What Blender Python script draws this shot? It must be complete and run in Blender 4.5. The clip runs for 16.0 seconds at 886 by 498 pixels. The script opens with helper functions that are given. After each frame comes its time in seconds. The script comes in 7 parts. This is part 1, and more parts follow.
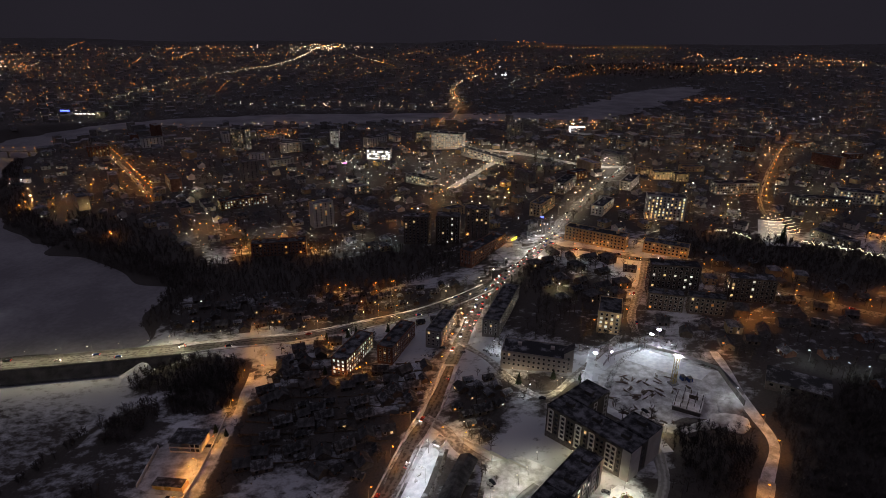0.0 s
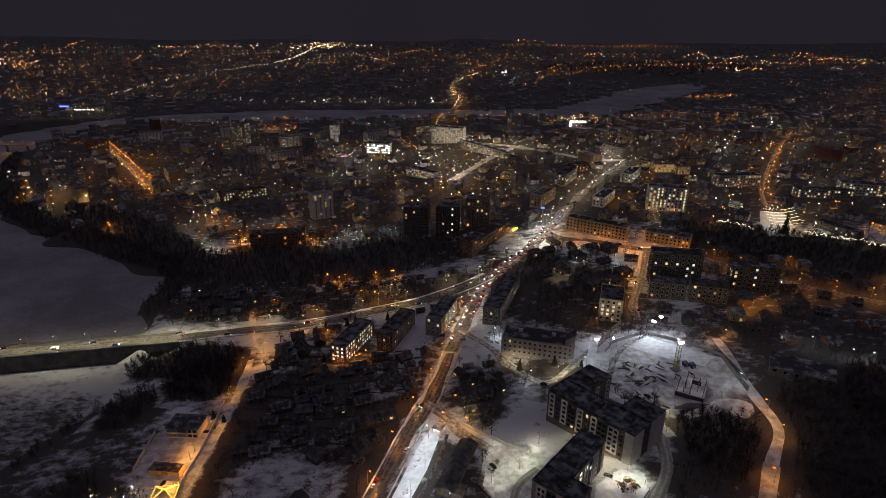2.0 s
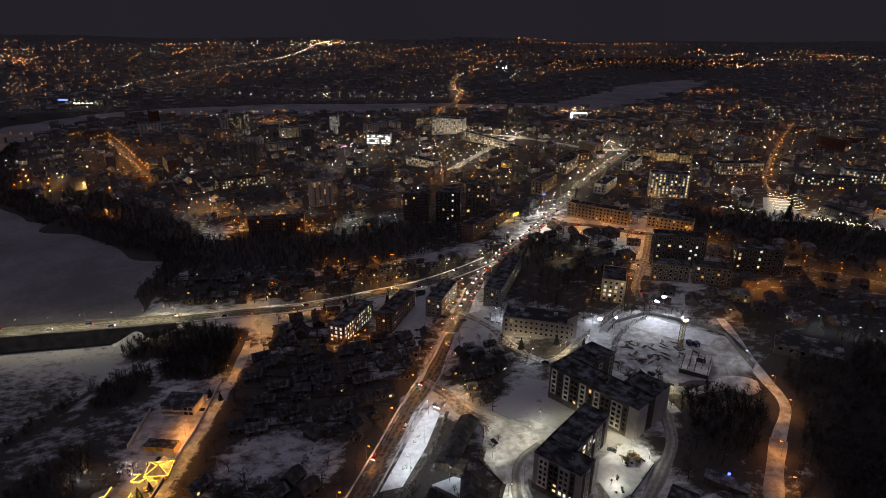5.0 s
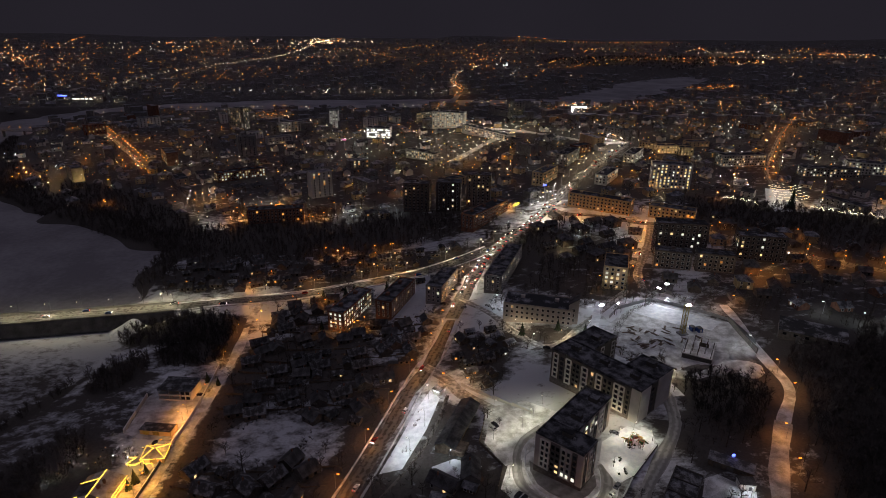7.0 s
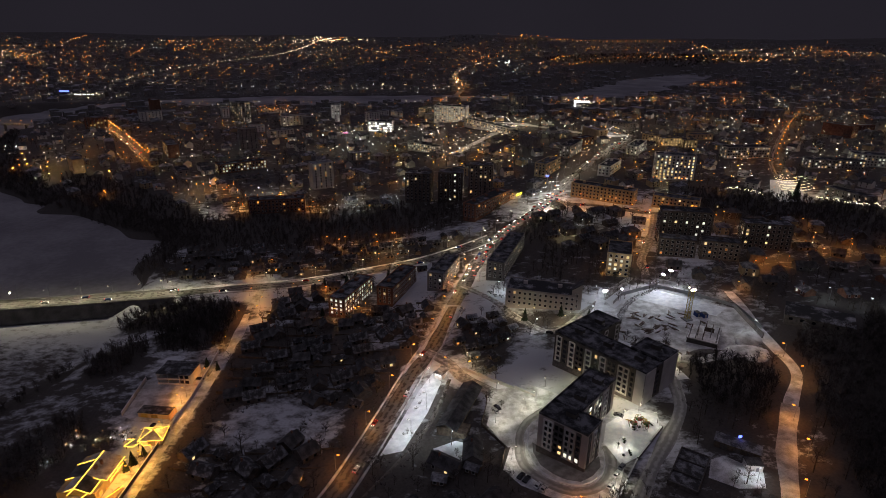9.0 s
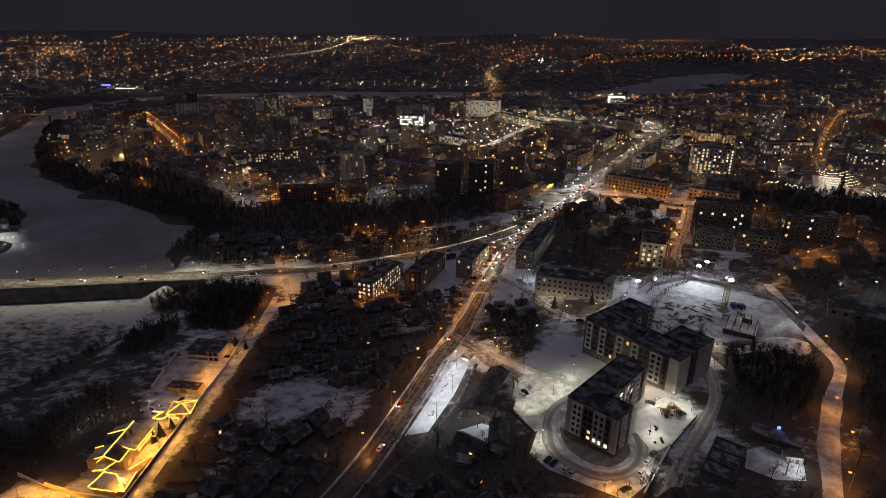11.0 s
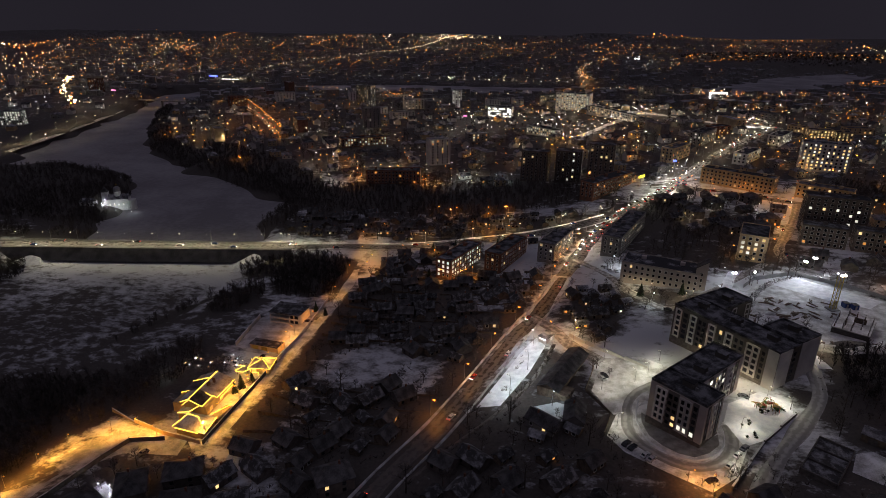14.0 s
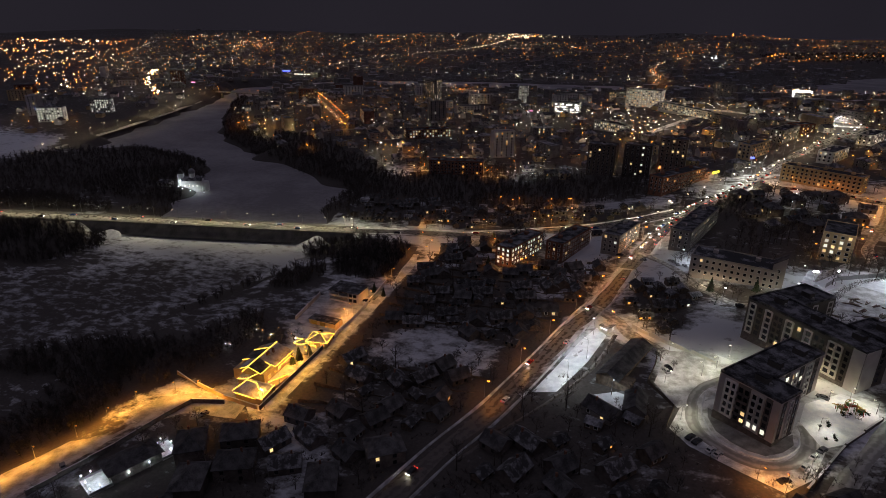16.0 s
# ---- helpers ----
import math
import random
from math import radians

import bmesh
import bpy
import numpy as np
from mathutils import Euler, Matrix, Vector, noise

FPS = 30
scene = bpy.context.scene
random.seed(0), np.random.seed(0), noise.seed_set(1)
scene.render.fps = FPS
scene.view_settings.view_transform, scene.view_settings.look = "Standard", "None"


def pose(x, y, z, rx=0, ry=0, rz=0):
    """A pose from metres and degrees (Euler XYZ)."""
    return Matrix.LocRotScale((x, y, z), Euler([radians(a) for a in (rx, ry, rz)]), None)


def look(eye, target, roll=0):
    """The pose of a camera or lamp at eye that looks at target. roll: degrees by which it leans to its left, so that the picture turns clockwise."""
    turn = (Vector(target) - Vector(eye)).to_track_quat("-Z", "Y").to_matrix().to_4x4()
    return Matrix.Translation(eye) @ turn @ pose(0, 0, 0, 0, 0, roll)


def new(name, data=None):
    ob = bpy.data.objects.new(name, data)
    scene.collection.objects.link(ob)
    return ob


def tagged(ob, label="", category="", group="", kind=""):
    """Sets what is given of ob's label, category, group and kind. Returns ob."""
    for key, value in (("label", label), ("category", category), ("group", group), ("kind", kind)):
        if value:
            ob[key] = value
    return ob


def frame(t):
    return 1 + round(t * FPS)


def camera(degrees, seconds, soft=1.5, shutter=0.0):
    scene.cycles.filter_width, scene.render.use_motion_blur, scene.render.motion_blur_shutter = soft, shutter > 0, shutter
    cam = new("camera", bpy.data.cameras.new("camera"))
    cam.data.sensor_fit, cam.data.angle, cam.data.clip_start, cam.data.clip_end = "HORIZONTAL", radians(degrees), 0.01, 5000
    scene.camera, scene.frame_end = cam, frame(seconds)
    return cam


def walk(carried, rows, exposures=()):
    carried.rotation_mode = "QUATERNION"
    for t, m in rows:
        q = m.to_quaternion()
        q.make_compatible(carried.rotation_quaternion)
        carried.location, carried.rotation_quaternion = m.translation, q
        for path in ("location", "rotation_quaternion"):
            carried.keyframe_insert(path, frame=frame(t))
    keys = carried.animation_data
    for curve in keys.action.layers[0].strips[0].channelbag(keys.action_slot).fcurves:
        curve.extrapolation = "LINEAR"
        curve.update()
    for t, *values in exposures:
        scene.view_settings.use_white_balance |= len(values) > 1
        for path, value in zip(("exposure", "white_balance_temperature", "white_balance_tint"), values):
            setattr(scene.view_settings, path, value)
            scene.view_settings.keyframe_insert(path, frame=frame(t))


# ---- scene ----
# ---- camera: a drone sinking straight down, turning left at the end ----
cam = camera(73.6, 16.0, soft=0.8)
TOP, SINK, TILT, LEAN = 214.0, 5.0, -21.42, 0.72
TURNS = [
    (0.0, 0.11), (0.5, 0.11), (1.0, 0.12), (1.5, 0.12), (2.0, 0.13), (2.5, 0.13), (3.0, 0.13), (3.5, 0.14), (4.0, 0.15),
    (6.5, 0.17), (7.0, 0.18), (7.5, 0.19), (8.0, 0.20), (8.5, 0.22), (9.0, 0.38),
    (11.5, 4.49), (12.0, 5.67), (12.5, 7.15), (13.0, 8.70), (13.5, 10.24), (14.0, 11.80), (14.5, 13.36), (15.0, 14.90), (15.5, 16.46), (16.0, 18.02),
]
walk(cam, [(t, pose(0.07 * t, 0.04 * t, TOP - SINK * t, 90 + TILT, 0, turn) @ pose(0, 0, 0, 0, 0, LEAN)) for t, turn in TURNS])

# ---- night sky: low cloud lit from below by the town, darker towards the horizon ----
world = bpy.data.worlds.new("night_sky")
scene.world = world
world.use_nodes = True
wn, wl = world.node_tree.nodes, world.node_tree.links
wn.clear()
w_out, w_bg = wn.new("ShaderNodeOutputWorld"), wn.new("ShaderNodeBackground")
w_co, w_sep, w_ramp = wn.new("ShaderNodeTexCoord"), wn.new("ShaderNodeSeparateXYZ"), wn.new("ShaderNodeValToRGB")
w_noise, w_mix = wn.new("ShaderNodeTexNoise"), wn.new("ShaderNodeMix")
w_noise.inputs["Scale"].default_value = 3.0
w_ramp.color_ramp.elements[0].position, w_ramp.color_ramp.elements[0].color = 0.0, (0.0138, 0.0120, 0.0166, 1)
w_ramp.color_ramp.elements[1].position, w_ramp.color_ramp.elements[1].color = 0.75, (0.066, 0.060, 0.084, 1)
e = w_ramp.color_ramp.elements.new(0.14)
e.color = (0.0136, 0.0122, 0.0172, 1)
w_mix.data_type, w_mix.blend_type = "RGBA", "MULTIPLY"
w_mix.inputs["Factor"].default_value = 0.35
wl.new(w_co.outputs["Generated"], w_sep.inputs[0])
wl.new(w_sep.outputs["Z"], w_ramp.inputs[0])
wl.new(w_co.outputs["Generated"], w_noise.inputs["Vector"])
wl.new(w_ramp.outputs["Color"], w_mix.inputs["A"])
wl.new(w_noise.outputs["Fac"], w_mix.inputs["B"])
wl.new(w_mix.outputs["Result"], w_bg.inputs["Color"])
wl.new(w_bg.outputs[0], w_out.inputs[0])
w_bg.inputs["Strength"].default_value = 1.45

# a faint moon-grey glow through the cloud
glow = bpy.data.lights.new("cloud_glow", "SUN")
glow.energy, glow.angle, glow.color = 0.03, radians(40), (0.85, 0.88, 1.0)
new("cloud_glow", glow).matrix_world = look((-300, 500, 900), (0, 500, 0))


# ---- materials ----
def base_material(name, rough=0.8, metal=0.0):
    m = bpy.data.materials.new(name)
    m.use_nodes = True
    b = m.node_tree.nodes["Principled BSDF"]
    b.inputs["Roughness"].default_value, b.inputs["Metallic"].default_value = rough, metal
    return m, m.node_tree.nodes, m.node_tree.links, b


def mottled(name, dark, light, scale=1.0, fine=12.0, rough=0.8, bump=0.2, metal=0.0, vary=0.25, low=0.35, high=0.65):
    """Two colours mixed by noise at two scales, each piece a little lighter or darker, with fine relief."""
    m, n, l, b = base_material(name, rough, metal)
    co = n.new("ShaderNodeTexCoord")
    big, small = n.new("ShaderNodeTexNoise"), n.new("ShaderNodeTexNoise")
    big.inputs["Scale"].default_value, small.inputs["Scale"].default_value = scale, fine
    big.inputs["Detail"].default_value = 5
    l.new(co.outputs["Object"], big.inputs["Vector"]), l.new(co.outputs["Object"], small.inputs["Vector"])
    add = n.new("ShaderNodeMath")
    add.operation = "MULTIPLY_ADD"
    add.inputs[1].default_value, add.inputs[2].default_value = 0.35, -0.17
    l.new(small.outputs["Fac"], add.inputs[0])
    tot = n.new("ShaderNodeMath")
    l.new(big.outputs["Fac"], tot.inputs[0]), l.new(add.outputs[0], tot.inputs[1])
    ramp = n.new("ShaderNodeValToRGB")
    ramp.color_ramp.elements[0].position, ramp.color_ramp.elements[0].color = low, (*dark, 1)
    ramp.color_ramp.elements[1].position, ramp.color_ramp.elements[1].color = high, (*light, 1)
    l.new(tot.outputs[0], ramp.inputs[0])
    info, hsv = n.new("ShaderNodeObjectInfo"), n.new("ShaderNodeHueSaturation")
    rng = n.new("ShaderNodeMapRange")
    rng.inputs["To Min"].default_value, rng.inputs["To Max"].default_value = 1 - vary, 1 + vary
    l.new(info.outputs["Random"], rng.inputs["Value"]), l.new(rng.outputs[0], hsv.inputs["Value"])
    l.new(ramp.outputs["Color"], hsv.inputs["Color"]), l.new(hsv.outputs["Color"], b.inputs["Base Color"])
    if bump:
        bp = n.new("ShaderNodeBump")
        bp.inputs["Strength"].default_value, bp.inputs["Distance"].default_value = bump, 0.1
        l.new(tot.outputs[0], bp.inputs["Height"]), l.new(bp.outputs[0], b.inputs["Normal"])
    return m


def shining(name, color, strength, sampled=True, vary=0.0):
    """A surface that gives off light: bulbs, lit windows, lit signs."""
    m, n, l, b = base_material(name, 0.5)
    b.inputs["Base Color"].default_value = (0.02, 0.02, 0.02, 1)
    b.inputs["Emission Color"].default_value, b.inputs["Emission Strength"].default_value = (*color, 1), strength
    if vary:
        one, two, both = n.new("ShaderNodeObjectInfo"), n.new("ShaderNodeNewGeometry"), n.new("ShaderNodeMath")
        both.operation = "PINGPONG"
        add = n.new("ShaderNodeMath")
        l.new(one.outputs["Random"], add.inputs[0]), l.new(two.outputs["Random Per Island"], add.inputs[1])
        l.new(add.outputs[0], both.inputs[0])
        both.inputs[1].default_value = 1.0
        src = both.outputs[0]
        rng = n.new("ShaderNodeMapRange")
        rng.inputs["To Min"].default_value, rng.inputs["To Max"].default_value = strength * (1 - vary), strength * (1 + vary)
        l.new(src, rng.inputs["Value"]), l.new(rng.outputs[0], b.inputs["Emission Strength"])
    if not sampled:
        m.cycles.emission_sampling = "NONE"
    return m


def island_shining(name, color, strength, power):
    """Far lamps joined in one mesh, each of its own brightness: many dim ones, few bright."""
    m, n, l, b = base_material(name, 0.5)
    b.inputs["Base Color"].default_value = (0.02, 0.02, 0.02, 1)
    b.inputs["Emission Color"].default_value = (*color, 1)
    geo, rng, few = n.new("ShaderNodeNewGeometry"), n.new("ShaderNodeMapRange"), n.new("ShaderNodeMath")
    few.operation, few.inputs[1].default_value = "POWER", power
    rng.inputs["To Min"].default_value, rng.inputs["To Max"].default_value = strength * 0.10, strength
    l.new(geo.outputs["Random Per Island"], few.inputs[0])
    l.new(few.outputs[0], rng.inputs["Value"]), l.new(rng.outputs[0], b.inputs["Emission Strength"])
    m.cycles.emission_sampling = "NONE"
    return m


def ground_material():
    """Snow with trodden and grown-through places; the mesh says how much brush stands in it."""
    m, n, l, b = base_material("snowy_ground", 0.85)
    co = n.new("ShaderNodeTexCoord")
    att = n.new("ShaderNodeAttribute")
    att.attribute_name = "brush"
    tall = n.new("ShaderNodeMapping")
    tall.inputs["Scale"].default_value = (0.8, 1.2, 1.0)
    tall.inputs["Rotation"].default_value = (0, 0, radians(-14))
    n1, n2, n3 = n.new("ShaderNodeTexNoise"), n.new("ShaderNodeTexNoise"), n.new("ShaderNodeTexNoise")
    n1.inputs["Scale"].default_value, n1.inputs["Detail"].default_value = 0.17, 8
    n1.inputs["Roughness"].default_value = 0.62
    n2.inputs["Scale"].default_value, n2.inputs["Detail"].default_value = 0.9, 4
    n3.inputs["Scale"].default_value = 0.012
    l.new(co.outputs["Object"], tall.inputs["Vector"])
    l.new(tall.outputs[0], n1.inputs["Vector"])
    l.new(co.outputs["Object"], n2.inputs["Vector"]), l.new(co.outputs["Object"], n3.inputs["Vector"])
    mix = n.new("ShaderNodeMath")
    mix.operation = "MULTIPLY_ADD"
    mix.inputs[1].default_value = 0.25
    l.new(n2.outputs["Fac"], mix.inputs[0]), l.new(n1.outputs["Fac"], mix.inputs[2])
    add = n.new("ShaderNodeMath")
    l.new(mix.outputs[0], add.inputs[0]), l.new(att.outputs["Fac"], add.inputs[1])
    cover = n.new("ShaderNodeValToRGB")
    cover.color_ramp.elements[0].position, cover.color_ramp.elements[1].position = 0.74, 1.24
    l.new(add.outputs[0], cover.inputs[0])
    snow = n.new("ShaderNodeValToRGB")
    snow.color_ramp.elements[0].color, snow.color_ramp.elements[1].color = (0.56, 0.57, 0.60, 1), (0.84, 0.85, 0.87, 1)
    snow.color_ramp.elements[0].position, snow.color_ramp.elements[1].position = 0.35, 0.6
    l.new(n3.outputs["Fac"], snow.inputs[0])
    scrub = n.new("ShaderNodeValToRGB")
    scrub.color_ramp.elements[0].color, scrub.color_ramp.elements[1].color = (0.035, 0.031, 0.029, 1), (0.13, 0.112, 0.1, 1)
    l.new(n2.outputs["Fac"], scrub.inputs[0])
    out = n.new("ShaderNodeMix")
    out.data_type = "RGBA"
    l.new(cover.outputs["Color"], out.inputs["Factor"])
    l.new(snow.outputs["Color"], out.inputs["A"]), l.new(scrub.outputs["Color"], out.inputs["B"])
    l.new(out.outputs["Result"], b.inputs["Base Color"])
    bp = n.new("ShaderNodeBump")
    bp.inputs["Strength"].default_value, bp.inputs["Distance"].default_value = 0.5, 0.5
    l.new(mix.outputs[0], bp.inputs["Height"]), l.new(bp.outputs[0], b.inputs["Normal"])
    return m


def wheel_worn(name, slush, bare, rough_wet, rough_dry, tracks=0.055, spacing=2.1):
    """Asphalt with wet wheel tracks and slush between them."""
    m, n, l, b = base_material(name, 0.5)
    uv = n.new("ShaderNodeUVMap")
    sep, wave = n.new("ShaderNodeSeparateXYZ"), n.new("ShaderNodeMath")
    l.new(uv.outputs["UV"], sep.inputs[0])
    wave.operation = "SINE"
    mul = n.new("ShaderNodeMath")
    mul.operation = "MULTIPLY"
    mul.inputs[1].default_value = spacing
    l.new(sep.outputs["X"], mul.inputs[0]), l.new(mul.outputs[0], wave.inputs[0])
    nz = n.new("ShaderNodeTexNoise")
    nz.inputs["Scale"].default_value, nz.inputs["Detail"].default_value = 0.5, 6
    co = n.new("ShaderNodeTexCoord")
    l.new(co.outputs["Object"], nz.inputs["Vector"])
    tot = n.new("ShaderNodeMath")
    tot.operation = "MULTIPLY_ADD"
    tot.inputs[1].default_value = tracks
    l.new(wave.outputs[0], tot.inputs[0]), l.new(nz.outputs["Fac"], tot.inputs[2])
    ramp = n.new("ShaderNodeValToRGB")
    ramp.color_ramp.elements[0].position, ramp.color_ramp.elements[0].color = 0.42, (*bare, 1)
    ramp.color_ramp.elements[1].position, ramp.color_ramp.elements[1].color = 0.66, (*slush, 1)
    l.new(tot.outputs[0], ramp.inputs[0]), l.new(ramp.outputs["Color"], b.inputs["Base Color"])
    rr = n.new("ShaderNodeMapRange")
    rr.inputs["From Min"].default_value, rr.inputs["From Max"].default_value = 0.4, 0.65
    rr.inputs["To Min"].default_value, rr.inputs["To Max"].default_value = rough_wet, rough_dry
    l.new(tot.outputs[0], rr.inputs["Value"]), l.new(rr.outputs[0], b.inputs["Roughness"])
    bp = n.new("ShaderNodeBump")
    bp.inputs["Strength"].default_value, bp.inputs["Distance"].default_value = 0.25, 0.05
    l.new(nz.outputs["Fac"], bp.inputs["Height"]), l.new(bp.outputs[0], b.inputs["Normal"])
    return m


GROUND = ground_material()
SNOW = mottled("packed_snow", (0.62, 0.63, 0.66), (0.85, 0.86, 0.88), 0.3, 3.0, 0.8, 0.4)
TRODDEN = mottled("trodden_snow", (0.36, 0.35, 0.34), (0.80, 0.80, 0.81), 0.22, 2.0, 0.75, 0.5)
ICE = mottled("snowed_ice", (0.20, 0.19, 0.20), (0.315, 0.302, 0.315), 0.018, 0.25, 0.7, 0.1)
ASPHALT = wheel_worn("wet_asphalt", (0.175, 0.165, 0.152), (0.11, 0.102, 0.094), 0.20, 0.6)
SALTED = wheel_worn("salted_wet_road", (0.15, 0.125, 0.105), (0.10, 0.084, 0.072), 0.24, 0.45, 0.09)
SLUSH = wheel_worn("slushy_street", (0.62, 0.60, 0.58), (0.20, 0.18, 0.165), 0.5, 0.85)
DRIVE = wheel_worn("packed_drive", (0.47, 0.46, 0.45), (0.27, 0.26, 0.25), 0.5, 0.8, 0.16, 2.4)
SHADED_GROUND = mottled("shaded_trodden_ground", (0.15, 0.145, 0.14), (0.30, 0.29, 0.285), 0.3, 3.0, 0.8, 0.3)
CONCRETE = mottled("concrete", (0.22, 0.215, 0.21), (0.36, 0.35, 0.34), 0.4, 5, 0.85)
# near-black because the downstream face's shadow is put into the colour
DAM_FACE = mottled("shade_dark_concrete", (0.045, 0.043, 0.04), (0.10, 0.095, 0.09), 0.15, 2, 0.9)
PLASTER = mottled("pale_plaster", (0.58, 0.56, 0.52), (0.74, 0.72, 0.68), 0.15, 4, 0.85, 0.1)
TAUPE = mottled("taupe_plaster", (0.11, 0.10, 0.085), (0.17, 0.155, 0.13), 0.15, 4, 0.85, 0.1)
BEIGE = mottled("beige_plaster", (0.48, 0.43, 0.39), (0.60, 0.545, 0.495), 0.15, 4, 0.85, 0.1)
STONE = mottled("dark_plinth", (0.09, 0.08, 0.075), (0.16, 0.145, 0.135), 0.8, 6, 0.85)
BRICK = mottled("red_brick", (0.16, 0.075, 0.05), (0.27, 0.135, 0.09), 0.5, 8, 0.9)
GREYBRICK = mottled("grey_silicate_brick", (0.20, 0.19, 0.178), (0.31, 0.295, 0.275), 0.3, 8, 0.9)
DARKWALL = mottled("dark_house_wall", (0.085, 0.07, 0.062), (0.17, 0.142, 0.124), 0.4, 6, 0.9, vary=0.4)
OCHRE = mottled("ochre_plaster", (0.46, 0.34, 0.19), (0.60, 0.46, 0.28), 0.2, 5, 0.85)
WOOD = mottled("weathered_boards", (0.10, 0.075, 0.055), (0.22, 0.17, 0.125), 0.6, 9, 0.9)
BITUMEN = mottled("bitumen_roof", (0.03, 0.03, 0.032), (0.24, 0.24, 0.25), 0.22, 1.6, 0.9, 0.3, low=0.42, high=0.66)
BITUMEN_SNOW = mottled("part_snowed_roof", (0.035, 0.035, 0.038), (0.44, 0.44, 0.46), 0.12, 1.2, 0.9, 0.3, low=0.5, high=0.72)
ROOF_SNOW = mottled("snowed_roof", (0.08, 0.08, 0.084), (0.46, 0.46, 0.48), 0.25, 1.5, 0.85, 0.3, vary=0.5, low=0.4, high=0.68)
ROOF_FAR = mottled("far_snowed_roof", (0.10, 0.10, 0.105), (0.34, 0.34, 0.36), 0.05, 0.4, 0.85, 0.0)
ROOF_PATCHY = mottled("patchy_snow_roof", (0.04, 0.038, 0.038), (0.30, 0.30, 0.31), 0.35, 1.8, 0.85, 0.3, vary=0.5, low=0.46, high=0.74)
ROOF_DARK = mottled("slate_roof", (0.038, 0.036, 0.036), (0.14, 0.134, 0.134), 0.3, 2.0, 0.8, 0.3)
METAL = mottled("galvanised_steel", (0.30, 0.30, 0.31), (0.42, 0.42, 0.43), 2, 12, 0.45, 0.05, metal=0.8)
YELLOW = mottled("yellow_paint", (0.32, 0.22, 0.04), (0.50, 0.35, 0.06), 1, 8, 0.5, 0.05)
RUST = mottled("rusty_steel", (0.06, 0.04, 0.03), (0.16, 0.10, 0.07), 1.5, 8, 0.8)
FRAME_WHITE = mottled("white_frames", (0.72, 0.72, 0.70), (0.82, 0.82, 0.80), 1, 6, 0.5, 0.0)
BARK = mottled("bark", (0.06, 0.05, 0.042), (0.14, 0.115, 0.095), 0.8, 6, 0.95)
TWIGS = mottled("bare_twigs", (0.045, 0.038, 0.035), (0.10, 0.083, 0.074), 0.5, 4, 0.95, 0.0, vary=0.4)
NEEDLES = mottled("fir_needles", (0.012, 0.022, 0.012), (0.04, 0.06, 0.03), 0.9, 6, 0.9, 0.1)
RUBBER = mottled("rubber", (0.02, 0.02, 0.02), (0.04, 0.04, 0.04), 3, 12, 0.8, 0.0)
PAINTS = [mottled("car_paint_" + k, tuple(c * 0.8 for c in v), v, 2, 10, 0.25, 0.0)
          for k, v in (("white", (0.7, 0.7, 0.7)), ("black", (0.03, 0.03, 0.035)), ("grey", (0.25, 0.26, 0.28)), ("red", (0.35, 0.04, 0.03)), ("blue", (0.05, 0.09, 0.25)))]
GLASS, gn, gl, gb = base_material("dark_pane", 0.08)
gb.inputs["Base Color"].default_value = (0.015, 0.017, 0.02, 1)

SODIUM, WARM, COLD = (1.0, 0.38, 0.075), (1.0, 0.80, 0.50), (0.84, 0.93, 1.0)
BULB_COLD = shining("cold_bulb", COLD, 130)
FLOOD_COLD = shining("cold_floodlight", (0.90, 0.97, 1.0), 110)
GARLAND = shining("yellow_garland", (1.0, 0.55, 0.06), 5.5)
GARLAND_WHITE = shining("white_garland", (1.0, 0.86, 0.58), 6)
FAIRY = shining("fairy_light", (1.0, 0.42, 0.12), 9, False, 0.5)
WIN_WARM = shining("window_lit_warm", (1.0, 0.66, 0.28), 0.9, False, 0.6)
WIN_COLD = shining("window_lit_cold", (0.95, 0.92, 0.76), 0.9, False, 0.5)
WIN_ORANGE = shining("window_lit_orange", (1.0, 0.40, 0.08), 1.0, False, 0.6)
HEADLIGHT = shining("headlight", (1.0, 0.93, 0.80), 60)
TAILLIGHT = shining("taillight", (1.0, 0.05, 0.03), 5, False)
SIGN_BLUE = shining("blue_sign", (0.08, 0.12, 1.0), 5, False)
SIGN_PINK = shining("pink_sign", (1.0, 0.20, 0.55), 3, False)
SIGN_YELLOW = shining("yellow_sign", (1.0, 0.80, 0.05), 3, False)
SIGN_BRIGHT = shining("bright_white_sign", (1.0, 0.97, 0.92), 7.0, True)
SIGN_WHITE = shining("white_sign", (1.0, 0.98, 0.92), 2.5, True)
FAR_ORANGE = island_shining("far_sodium_lamps", (1.0, 0.27, 0.045), 20.0, 3.0)
FAR_WHITE = island_shining("far_white_lamps", (1.0, 0.78, 0.48), 17.0, 3.0)
FAR_COLD = island_shining("far_cold_lamps", (0.85, 0.93, 1.0), 16.0, 3.0)


